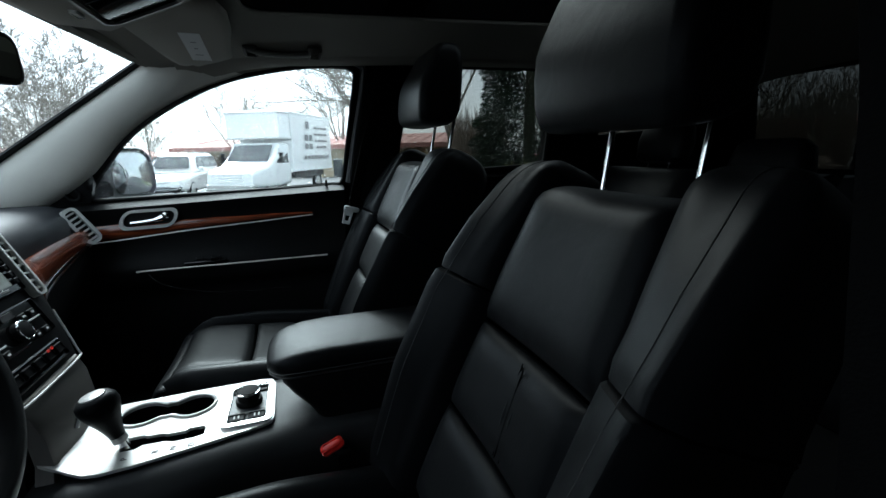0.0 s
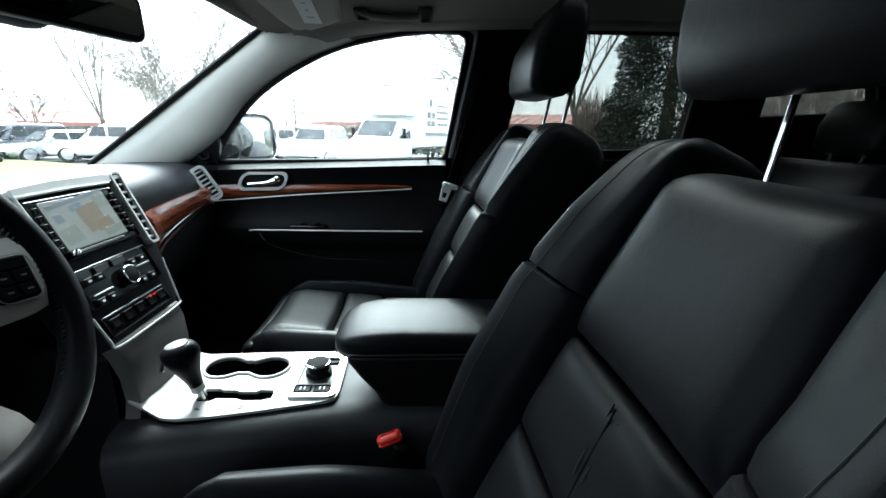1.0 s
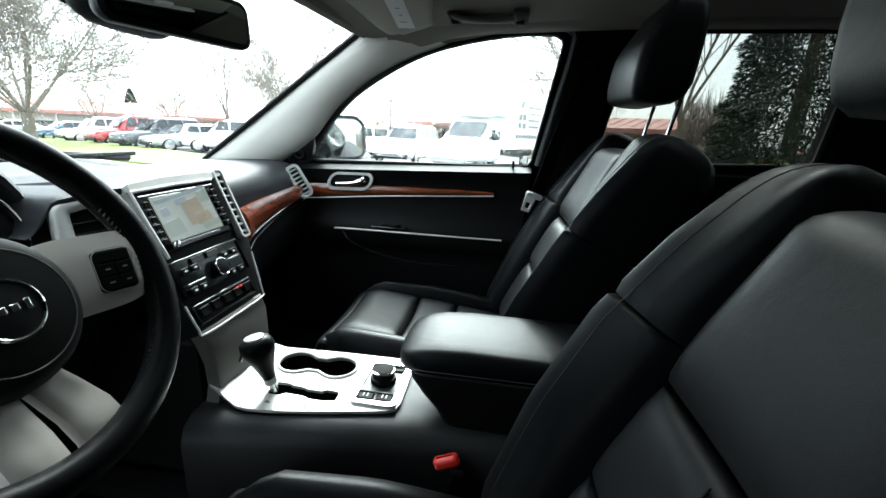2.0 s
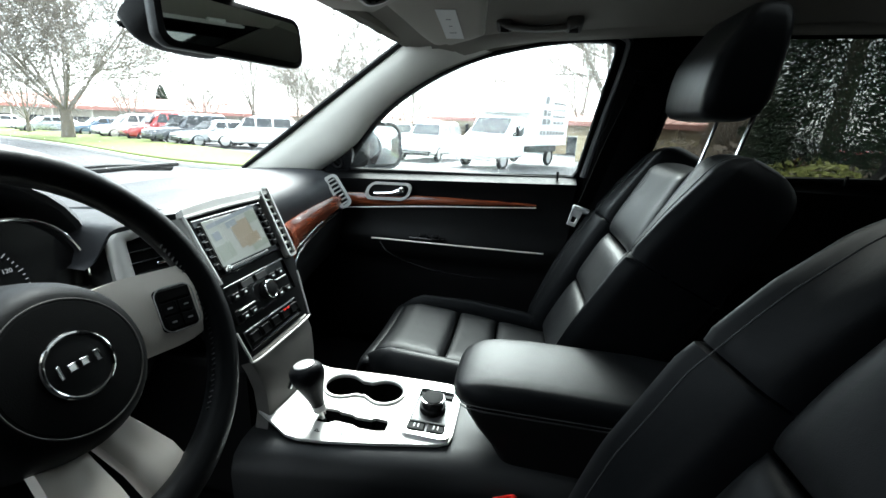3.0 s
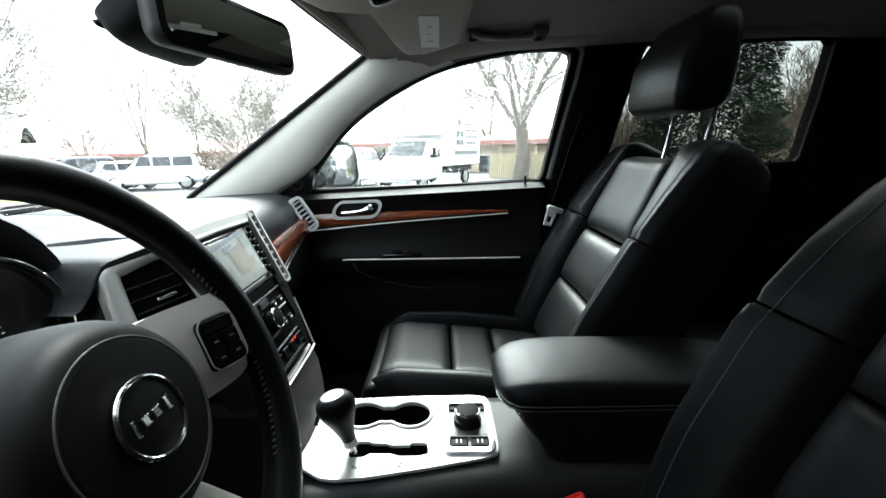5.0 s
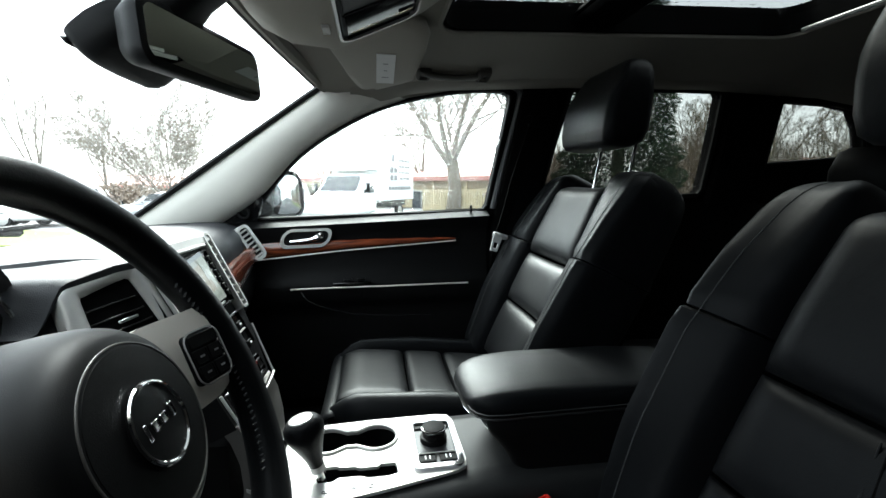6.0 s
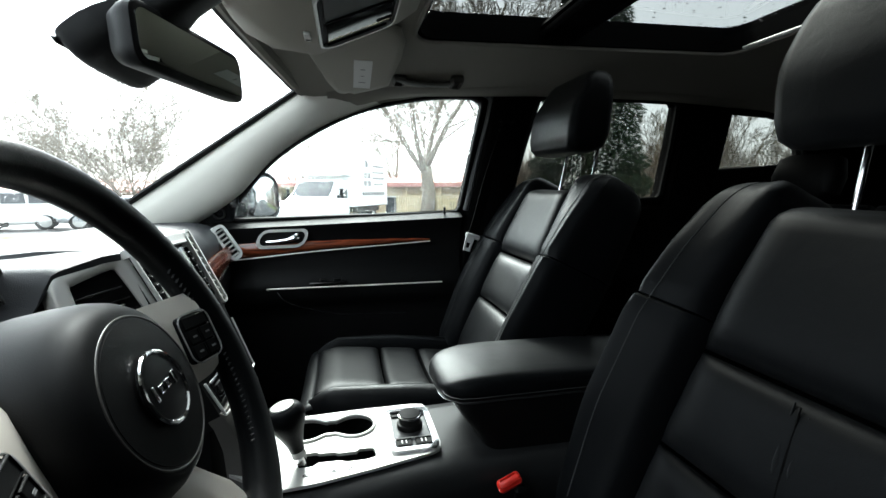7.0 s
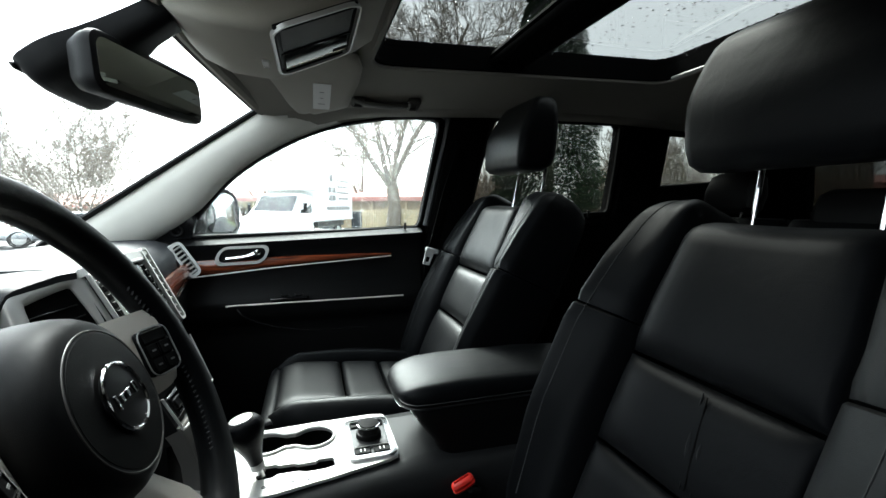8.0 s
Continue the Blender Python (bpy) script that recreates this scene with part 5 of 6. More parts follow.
    # headrest on two chrome posts
    HB = on_back(0.808 + head_up, 0, head_out)
    hr = axes(HB, (0, 1, 0), (math.sin(radians(head_tilt)), 0, math.cos(radians(head_tilt))))
    rings = []
    for v, w, f, r in ((-0.116, 0.205, -0.050, 0.002), (-0.112, 0.246, -0.065, 0.018), (-0.098, 0.271, -0.074, 0.036), (-0.070, 0.280, -0.077, 0.046), (-0.030, 0.282, -0.075, 0.048), (0.002, 0.282, -0.070, 0.049), (0.025, 0.281, -0.060, 0.049), (0.048, 0.278, -0.047, 0.049), (0.070, 0.272, -0.035, 0.048), (0.090, 0.256, -0.025, 0.045), (0.101, 0.232, -0.016, 0.040), (0.107, 0.190, -0.004, 0.032)):
        rings.append([hr @ Vector((a, v, (f + r) / 2 + b)) for a, b in rrect(w * head_w, r - f, min(0.026, (r - f) / 2.1), 6)])
    part("headrest", loft(rings), LEATHER, seat, "padded black leather headrest")
    for side in (1, -1):
        lo, hi = on_back(0.585, side * 0.086, -0.060), hr @ Vector((side * 0.086, -0.07, 0.040 if head_out < 0.05 else 0.046))
        part("headrest_post", tube([lo, lo.lerp(hi, 0.5), hi], 0.0046, 10), CHROME, seat, "chrome headrest post")
        part("post_guide", disc(0.014, 0.010, Matrix.Translation(on_back(0.606, side * 0.086, -0.058)) @ pose(0, 0, 0, 0, 25, 0), 16, 0.003), PLASTIC, seat)
    return seat


mate = front_seat("front_seat", "black leather passenger bucket seat with stitched bolsters", (0.1095, 0.405, 0.703), 0.010, 1.0, 0.058, plump=0.72)
mate.rotation_euler = (0, radians(0.8), 0)
driver = front_seat("front_seat", "black leather driver's bucket seat beside the open doorway", (0.1615, -0.400, 0.672), -0.014, 1.06, 0.068, seams=(0.348, 0.186), head_tilt=-5.0)
# a single pleat of the driver's lumbar panel and the seat side switches
part("pleat", tube([on_back(s, y, 0.0270) for s, y in ((0.205, -0.041), (0.26, -0.033), (0.325, -0.025))], [0.0010, 0.0058, 0.0010], 10), LEATHER, driver, "soft vertical fold")
part("pleat", tube([on_back(s, y, 0.0270) for s, y in ((0.205, -0.024), (0.26, -0.015), (0.335, -0.004))], [0.0010, 0.0058, 0.0010], 10), LEATHER, driver, "soft vertical fold")
# a black strip laid in the crease as its shade
part("pleat_shade", tube([on_back(s, y, 0.0300) for s, y in ((0.206, -0.032), (0.26, -0.024), (0.332, -0.014))], [0.0010, 0.0024, 0.0010], 6), DARK_TRIM, driver, "dark strip standing in for shade between the folds")
part("side_trim", block(0.42, 0.035, 0.10, 0.015, pose(-0.20, -0.262, -0.09)), PLASTIC, driver, "black plastic seat side trim")
part("recline_lever", block(0.05, 0.02, 0.025, 0.008, pose(-0.02, -0.285, -0.07)), SATIN, driver)

# ---------------------------------------------------------------- rear bench
bench = thing("rear_seat", "black leather rear bench seat with three headrests", "car seat", at=(1.05, 0, 0.66))


def on_rear(s, y, d):
    return Vector((s * math.sin(REC) - d * math.cos(REC), y, s * math.cos(REC) + d * math.sin(REC)))


for y0, w in ((-0.42, 0.46), (0.0, 0.34), (0.42, 0.46)):
    part("back_panel", pillow(lambda u, v: (on_rear(lerp(0.0, 0.60, (v + 1) / 2), y0 + u * w / 2, 0.0), OUT), 0.05, 12, 12, back=0.08), LEATHER, bench)
    part("seat_panel", pillow(lambda u, v: (Vector((lerp(-0.50, 0.02, (v + 1) / 2), y0 + u * w / 2, -0.02 * (v + 1) / 2)), Vector((0, 0, 1))), 0.05, 12, 12, back=0.10), LEATHER, bench)
    hb = axes(on_rear(0.70 if y0 else 0.615, y0, 0.0), (0, 1, 0), (math.sin(radians(12)), 0, math.cos(radians(12))))
    rings = [[hb @ Vector((a, v, b)) for a, b in rrect(w2, d2, d2 / 2.1, 5)] for v, w2, d2 in ((-0.075, 0.18, 0.05), (-0.06, 0.22, 0.08), (0.0, 0.235, 0.09), (0.06, 0.21, 0.075), (0.078, 0.16, 0.04))]
    # same leather as the bench, given the duller vinyl to look shaded
    h = part("headrest", loft(rings), LEATHER_SIDE, bench, "padded black leather headrest")
    for side in (1, -1):
        part("post", tube([on_rear(0.58, y0 + side * 0.05, -0.02), on_rear(0.66, y0 + side * 0.05, -0.01)], 0.006, 8), CHROME, h)
part("bench_base", block(0.5, 1.36, 0.16, 0.03, pose(-0.22, 0, -0.15)), DARK_TRIM, bench)
for s, nm in ((1, "right"), (-1, "left")):
    rows = []
    for z, y in ((0.48, 0.74), (0.80, 0.75), (0.88, 0.72), (0.93, 0.725), (0.96, 0.755), (1.08, 0.765), (1.17, 0.76), (1.195, 0.79)):
        rows.append([Vector((x, s * (y - 0.03 * max(0, x - 1.1)), z)) for x in (0.36, 0.6, 0.8, 1.0, 1.3, 1.7, 2.05)])
    structure("trim_rear_door_" + nm, loft(rows, closed=False), LEATHER_SIDE, "black padded rear door and cargo side trim")
rear_pin = thing("lock_pin", "small black lock pin on the rear door sill", "lock pin", at=(0.93, 0.765, 1.20))
part("stem", in_thing(disc(0.005, 0.030, pose(0.93, 0.765, 1.195), 10, 0.002), rear_pin), PLASTIC, rear_pin)

# ---------------------------------------------------------------- overhead
ohc = thing("overhead_console", "grey overhead console with a chrome-framed glasses bin", "overhead console", at=(-0.3, 0, 1.55))
rings = []
for x, w, z in ((-0.448, 0.20, 1.552), (-0.425, 0.25, 1.530), (-0.38, 0.285, 1.512), (-0.30, 0.290, 1.506), (-0.22, 0.280, 1.539), (-0.14, 0.26, 1.574), (-0.105, 0.23, 1.598)):
    rings.append([Vector((x, b, (z + 1.62) / 2 + c)) for b, c in rrect(w, 1.62 - z, 0.022, 5)])
part("body", in_thing(loft(rings), ohc), VISOR_CLOTH, ohc, "grey moulded body")
OM = axes((-0.223, -0.028, 1.5372), (0, 1, 0), (1, 0, 0.43))
o, i = rrect(0.236, 0.150, 0.030, 6), rrect(0.228, 0.142, 0.026, 6)
binf = part("bin_frame", in_thing(sheet_with_holes(o, [i], lambda a, b, s: OM @ Vector((a, b, 0.0066 - s)), 0.007), ohc), SATIN, ohc, "chrome frame of the bin")
part("bin_door", in_thing(block(0.224, 0.138, 0.008, 0.003, OM @ pose(0, 0, -0.001)), ohc), PLASTIC, binf, "dark bin door")
rows = []
for k in range(9):
    v = -0.104 + 0.090 * k / 8 + 0.104
    rows.append([OM @ Vector((0.004 + v, lerp(-0.060, 0.058, q / 8), 0.0035 + 0.006 * (1 - (k / 4 - 1) ** 2))) for q in range(9)])
part("conversation_mirror", in_thing(loft(rows, closed=False), ohc), BIN_MIRROR, binf, "convex mirror of the bin door")
part("divider", in_thing(tube([OM @ Vector((-0.002, -0.064, 0.005)), OM @ Vector((-0.002, 0.064, 0.005))], 0.0018, 6), ohc), CHROME, binf)
part("glass_cover", in_thing(block(0.100, 0.124, 0.004, 0.0015, OM @ pose(-0.056, 0, 0.004)), ohc), PLASTIC, binf, "gloss black cover")
part("bin_latch", in_thing(block(0.012, 0.030, 0.006, 0.003, OM @ pose(0.050, 0.045, 0.008)), ohc), PLASTIC, binf)
part("map_lamp_switch", in_thing(block(0.012, 0.034, 0.006, 0.002, pose(-0.309, 0.018, 1.504, 0, 0, 0)), ohc), WHITE_PAPER, ohc)

for s in (1, -1):
    vis = thing("sun_visor", "grey folded sun visor with a white label" if s > 0 else "grey folded sun visor over the driver", "sun visor", "sun visors", (-0.27, s * 0.36, 1.53))
    VM = axes((-0.22, s * 0.353, 1.562), (0.0, s * 0.979, -0.204), (1, 0, -0.009))
    outline = smooth_line([(-0.165, 0.096), (0.065, 0.096), (0.108, 0.080), (0.150, 0.020), (0.164, -0.002), (0.158, -0.014), (0.166, -0.034), (0.150, -0.054), (0.05, -0.085), (-0.165, -0.118)], 4, True)
    down = -1 if VM.col[2][2] > 0 else 1
    rings = []
    for z, k in ((0.006, 0.93), (0.002, 0.985), (-0.004, 1.0), (-0.011, 0.985), (-0.016, 0.94), (-0.0175, 0.80)):
        rings.append([VM @ Vector((a * k, b * k, -down * z)) for a, b in outline])
    part("panel", in_thing(loft(rings), vis), VISOR_CLOTH, vis, "grey vinyl panel")
    part("pivot", in_thing(tube([VM @ Vector((-0.17, -0.108, -down * 0.004)), VM @ Vector((-0.03, -0.104, -down * 0.004))], 0.0055, 8), vis), VISOR_CLOTH, vis)
    part("clip", in_thing(block(0.03, 0.022, 0.03, 0.006, VM @ pose(-0.135, -0.105, -down * -0.010)), vis), SATIN, vis, "small silver pivot clip")
    zz = down * 0.0182
    if s > 0:
        lab = part("label", in_thing(block(0.150, 0.045, 0.0012, 0.0004, VM @ pose(0.032, 0.018, zz)), vis), WHITE_PAPER, vis, "white warning label")
        for u, w in ((-0.030, 0.012), (0.004, 0.008), (0.040, 0.018)):
            part("print_bar", in_thing(block(0.003, w, 0.0006, 0.0002, VM @ pose(0.032 + u, 0.018, zz + down * 0.0008)), vis), PRINT, lab)

# inside mirror with its sensor pod
mir = thing("inside_mirror", "black inside mirror on the windscreen with a sensor pod", "mirror", at=(-0.48, -0.015, 1.45))
MM = axes((-0.480, -0.008, 1.447), (0.078, 0.27, 0.0), (-0.06, 0.0, 1.0))
rings = []
for z, k in ((-0.045, 0.55), (-0.036, 0.82), (-0.018, 0.97), (-0.004, 1.0), (0.003, 0.985), (0.0045, 0.955)):
    rings.append([MM @ Vector((a * (k if k > 0.9 else 0.5 + 0.5 * k), b * k, z)) for a, b in rrect(0.272, 0.086, 0.022, 6)])
part("housing", in_thing(loft(rings), mir), PLASTIC, mir, "black mirror housing")
rings = [[MM @ Vector((a, b, z)) for a, b in rrect(0.252, 0.066, 0.016, 6)] for z in (0.0035, 0.006)]
part("glass", in_thing(loft(rings), mir), DIM_MIRROR, mir, "dim mirror glass")
# the pod lies against the glass below the header
GN = Vector((-0.546, 0.0, 0.838))
GD = Vector((-0.838, 0.0, -0.546))
rings = []
for d, yc, w, h in ((-0.015, -0.045, 0.036, 0.030), (0.03, -0.045, 0.038, 0.034), (0.07, -0.036, 0.052, 0.040), (0.10, -0.022, 0.072, 0.043), (0.130, -0.010, 0.094, 0.046), (0.150, -0.006, 0.100, 0.049), (0.168, -0.004, 0.099, 0.050), (0.180, -0.004, 0.096, 0.048), (0.188, -0.004, 0.091, 0.043), (0.193, -0.004, 0.084, 0.034), (0.195, -0.004, 0.078, 0.010), (0.199, -0.004, 0.086, 0.006), (0.201, -0.004, 0.080, 0.002)):
    base = Vector((-0.466, yc, 1.558)) + GD * d - GN * 0.006
    ring = []
    for k in range(17):
        a = math.pi * k / 16
        ring.append(base + Vector((0, w * math.copysign(abs(math.cos(a)) ** 0.55, math.cos(a)), 0)) - GN * (0.006 + h * math.sin(a) ** 0.6))
    ring += [base + Vector((0, -w, 0)), base + Vector((0, w, 0))]
    rings.append(ring)
part("sensor_pod", in_thing(loft(rings), mir), PLASTIC, mir, "black rounded sensor pod on the glass")
part("stem", in_thing(tube([(-0.555, 0.0, 1.455), (-0.530, -0.002, 1.449), (-0.505, -0.006, 1.447)], [0.022, 0.018, 0.022], 12), mir), DARK_TRIM, mir)

# ---------------------------------------------------------------- outside: ground
def ground_z(x, y):
    d = math.hypot(x - 0.4, y)
    return -0.024 * min(max(0.0, d - 5.0), 55.0)


radii = [0.0, 2, 4, 5, 6, 8, 10, 13, 17, 22, 28, 36, 46, 60, 90, 200, 900]
bm = bmesh.new()
prev = None
N = 72
for r in radii[1:]:
    ring = []
    for k in range(N):
        a = 2 * math.pi * k / N
        x, y = 0.4 + r * math.cos(a), r * math.sin(a)
        ring.append(bm.verts.new((x, y, ground_z(x, y))))
    if prev is None:
        bm.faces.new(ring)
    else:
        for k in range(N):
            bm.faces.new((prev[k], prev[(k + 1) % N], ring[(k + 1) % N], ring[k]))
    prev = ring
structure("ground", bm, PAVING, "wet grey asphalt parking lot")


def polar(az, dist):
    """A place outside: az degrees from the passenger's side towards the car's front."""
    a = radians(az)
    x, y = -math.sin(a) * dist, -0.85 + math.cos(a) * dist
    return x, y, ground_z(x, y)


def lawn(name, label, pts, mat, lift):
    """A raised strip of ground over a polygon of places."""
    loop = smooth_line(pts, 6, True)
    return structure(name, sheet_with_holes(loop, [], lambda a, b, s: Vector((a, b, ground_z(a, b) + lift - s)), lift + 0.05, 1.6), mat, label, smooth=False)


lawn("ground_lawn", "green winter lawn strip beside the lane", [polar(a, d)[:2] for a, d in ((61, 52), (57, 41), (52, 28), (45, 17), (38, 13.6), (32, 12.6), (30.5, 15), (35, 19), (42, 27), (48, 40), (57, 66))], GRASS, 0.17)
lawn("ground_kerb", "pale concrete kerb round the lawn", [polar(a, d)[:2] for a, d in ((62, 52.5), (57.6, 40.7), (52.5, 27.6), (45.5, 16.7), (38.2, 13.3), (31.8, 12.2), (29.5, 15), (34.3, 19.3), (41.5, 27.5), (47.6, 40.5), (57, 67))], KERB, 0.10)
lawn("ground_verge", "rough winter grass under the trees", [polar(a, d)[:2] for a, d in ((-18, 14), (-24, 11), (-40, 10), (-62, 10), (-64, 26), (-40, 30), (-20, 24))], GRASS, 0.10)


# ---------------------------------------------------------------- trees
def limb(verts, faces, p, d, length, r0, r1, rng, steps, sides, wob, rise):
    """Adds one bending, tapering limb; gives back its points and directions."""
    pts, dirs, q, v = [p], [d], p, d
    for i in range(steps):
        v = (v + Vector((rng.uniform(-1, 1) * wob, rng.uniform(-1, 1) * wob, rng.uniform(-1, 1) * wob + rise))).normalized()
        q = q + v * (length / steps)
        pts.append(q)
        dirs.append(v)
    b = len(verts)
    for i, (c, v) in enumerate(zip(pts, dirs)):
        u = v.orthogonal().normalized()
        w = v.cross(u)
        r = lerp(r0, r1, i / steps)
        for k in range(sides):
            a = 2 * math.pi * k / sides
            verts.append(c + u * (r * math.cos(a)) + w * (r * math.sin(a)))
    for i in range(steps):
        for k in range(sides):
            m = (k + 1) % sides
            faces.append((b + i * sides + k, b + i * sides + m, b + (i + 1) * sides + m, b + (i + 1) * sides + k))
    return pts, dirs


def sprout(verts, faces, p, d, length, radius, counts, rng, tip, angle, rise):
    steps = 6 if len(counts) > 2 else (4 if len(counts) > 0 else 3)
    pts, dirs = limb(verts, faces, p, d, length, radius, max(tip, radius * 0.3), rng, steps, 6 if len(counts) > 2 else 3, 0.11, rise)
    if not counts:
        return
    for k in range(counts[0]):
        t = 0.18 + 0.82 * (k + rng.random()) / counts[0]
        x = min(t * steps, steps - 0.001)
        i = int(x)
        c = pts[i].lerp(pts[i + 1], x - i)
        v = dirs[i + 1]
        side = v.orthogonal().normalized()
        side.rotate(Matrix.Rotation(rng.uniform(0, 2 * math.pi), 3, v))
        a = radians(angle) * rng.uniform(0.7, 1.25)
        nd = (v * math.cos(a) + side * math.sin(a)).normalized()
        ln = length * (0.58 - 0.34 * t) * rng.uniform(0.7, 1.2)
        sprout(verts, faces, c, nd, ln, max(tip, radius * (1 - 0.6 * t) * 0.45), counts[1:], rng, tip, angle, rise)


def bare_tree(label, at, height, girth, seed, stems=5, counts=(9, 7, 5), lean=26, angle=38, clear=0.22, tip=0.006):
    rng = random.Random(seed)
    t = thing("bare_tree", label, "tree", "bare trees", at)
    hc = height * clear
    part("trunk", tube([(0, 0, -0.1), (0.01 * height, 0, hc * 0.5), (0, 0.01 * height, hc)], [girth * 1.25, girth, girth * 0.9], 10), BARK, t, "grey-brown trunk")
    verts, faces = [], []
    for k in range(stems):
        a = 2 * math.pi * (k + rng.random() * 0.5) / stems
        th = radians(lean) * (rng.uniform(0.75, 1.2) if k else 0.15)
        d = Vector((math.cos(a) * math.sin(th), math.sin(a) * math.sin(th), math.cos(th)))
        p = Vector((0, 0.01 * height, hc * rng.uniform(0.82, 0.98)))
        sprout(verts, faces, p, d, (height - hc) * rng.uniform(0.85, 1.0), girth * (0.30 if stems > 5 else 0.46), counts, rng, tip, angle, 0.05)
    me = bpy.data.meshes.new("branches")
    me.from_pydata(verts, [], faces)
    me.materials.append(TWIG)
    ob = new("branches", me)
    ob.parent = t
    tagged(ob, "dense leafless branches and twigs")
    return t


def conifer(label, at, height, width, seed):
    rng = random.Random(seed)
    t = thing("conifer", label, "tree", "conifers", at)
    part("trunk", tube([(0, 0, -0.1), (0, 0, height * 0.5), (0, 0, height * 0.97)], [height * 0.022, height * 0.014, 0.01], 8), BARK, t)
    verts, faces = [], []
    for _ in range(95000):
        f = rng.random() ** 1.15
        z = height * (0.03 + 0.96 * f)
        reach = width * 0.5 * (1 - f) ** 0.62 * (0.94 + 0.06 * math.sin(9 * f * 6.28 + 2 * math.sin(f * 31)))
        a = rng.uniform(0, 2 * math.pi)
        r = reach * (0.28 + 0.77 * rng.random() ** 0.55)
        c = Vector((r * math.cos(a), r * math.sin(a), z - 0.12 * r))
        o = Vector((math.cos(a), math.sin(a), -0.45 + rng.uniform(-0.2, 0.3))).normalized()
        s = Vector((-math.sin(a), math.cos(a), rng.uniform(-0.5, 0.5))).normalized()
        ln, wd = rng.uniform(0.06, 0.14) * width / 5, rng.uniform(0.016, 0.034) * width / 5
        b = len(verts)
        verts += [c - o * ln * 0.4, c + s * wd, c + o * ln, c - s * wd + Vector((0, 0, -wd))]
        faces.append((b, b + 1, b + 2, b + 3))
    me = bpy.data.meshes.new("foliage")
    me.from_pydata(verts, [], faces)
    me.materials.append(NEEDLE)
    ob = new("foliage", me)
    ob.parent = t
    tagged(ob, "dense dark green needles")
    return t


def woods(label, bearings, tops, near, far, n, seed):
    """A far strip of leafless woods between two bearings: countless upright twigs, thinning towards an uneven top."""
    rng = random.Random(seed)
    verts, faces = [], []
    for _ in range(n):
        az, d = rng.uniform(bearings[0], bearings[-1]), rng.uniform(near, far)
        x, y, z0 = polar(az, d)
        top = float(np.interp(-az, [-b for b in bearings], tops)) * (0.80 + 0.12 * math.sin(az * 5.1 + d) + 0.16 * math.sin(az * 13.7 + 2 * d))
        z = z0 + top * rng.random() ** 1.7
        ln, wd = rng.uniform(0.25, 0.9), rng.uniform(0.006, 0.019)
        lean = Vector((rng.gauss(0, 0.22), rng.gauss(0, 0.22), 1)).normalized() * ln
        across = Vector((rng.gauss(0, 1), rng.gauss(0, 1), 0)).normalized() * wd
        p = Vector((x, y, z - 0.1))
        b = len(verts)
        verts += [p - across, p + across, p + lean + across * 0.4, p + lean - across * 0.4]
        faces.append((b, b + 1, b + 2, b + 3))
    me = bpy.data.meshes.new("woods")
    me.from_pydata(verts, [], faces)
    me.materials.append(BRUSH)
    return tagged(new("woods", me), label, "woods", "", "stuff")


def shrub(label, at, size, seed, mat, name="shrub", n=1500):
    rng = random.Random(seed)
    t = thing(name, label, "shrub", "shrubs", at)
    bm = bmesh.new()
    for k in range(6):
        a = rng.uniform(0, 6.28)
        tube([(0, 0, -0.05), (0.25 * size[0] * math.cos(a), 0.25 * size[1] * math.sin(a), size[2] * 0.7)], [0.03, 0.012], 5, bm=bm)
    part("stems", bm, BARK, t)
    verts, faces = [], []
    lumps = [(Vector((rng.uniform(-0.4, 0.4) * size[0], rng.uniform(-0.4, 0.4) * size[1], rng.uniform(0.35, 0.75) * size[2])), rng.uniform(0.22, 0.38)) for _ in range(9)]
    for _ in range(n):
        c, r = rng.choice(lumps)
        v = Vector((rng.gauss(0, 1), rng.gauss(0, 1), rng.gauss(0, 1))).normalized()
        p = c + Vector((v.x * size[0], v.y * size[1], v.z * size[2] * 0.8)) * r * rng.uniform(0.7, 1.08)
        p.z = max(p.z, 0.02)
        s = Vector((rng.gauss(0, 1), rng.gauss(0, 1), rng.gauss(0, 1))).normalized()
        u = s.orthogonal().normalized()
        k = rng.uniform(0.05, 0.11) * max(size) * 0.5
        b = len(verts)
        verts += [p - s * k, p + u * k * 0.45, p + s * k, p - u * k * 0.45]
        faces.append((b, b + 1, b + 2, b + 3))
    me = bpy.data.meshes.new("foliage")
    me.from_pydata(verts, [], faces)
    me.materials.append(mat)
    ob = new("foliage", me)
    ob.parent = t
    return t


bare_tree("wide leafless tree on the lawn by the lane", polar(51.2, 34), 13.0, 0.30, 3, 10, (16, 12, 8), 48, 46, 0.13, 0.015)
bare_tree("tall leafless street tree in front of the low building", polar(-10.0, 25.6), 13.4, 0.40, 8, 5, (13, 11, 8), 46, 52, 0.232, 0.014)
bare_tree("leafless street tree beside the conifer", polar(-20.0, 24.5), 14.5, 0.17, 9, 5, (15, 11, 6), 26, 46, 0.20, 0.011)
bare_tree("leafless tree in a planting bed beyond the windscreen", polar(23.5, 24), 6.4, 0.13, 12, 9, (13, 11, 7), 46, 46, 0.14, 0.0075)
bare_tree("slender leafless tree behind parked cars", polar(34, 38), 9.0, 0.16, 15, 4, (9, 7, 4), 16, 34, 0.25, 0.012)
bare_tree("slender leafless tree behind parked cars", polar(29, 42), 8.0, 0.14, 19, 4, (9, 7, 4), 18, 34, 0.25, 0.012)
bare_tree("leafless tree behind the box truck", polar(-6, 40), 9.5, 0.2, 21, 5, (9, 7, 4), 28, 36, 0.25, 0.012)
bare_tree("leafless tree behind the box truck", polar(6, 45), 8.2, 0.18, 22, 5, (9, 7, 4), 30, 36, 0.25, 0.012)
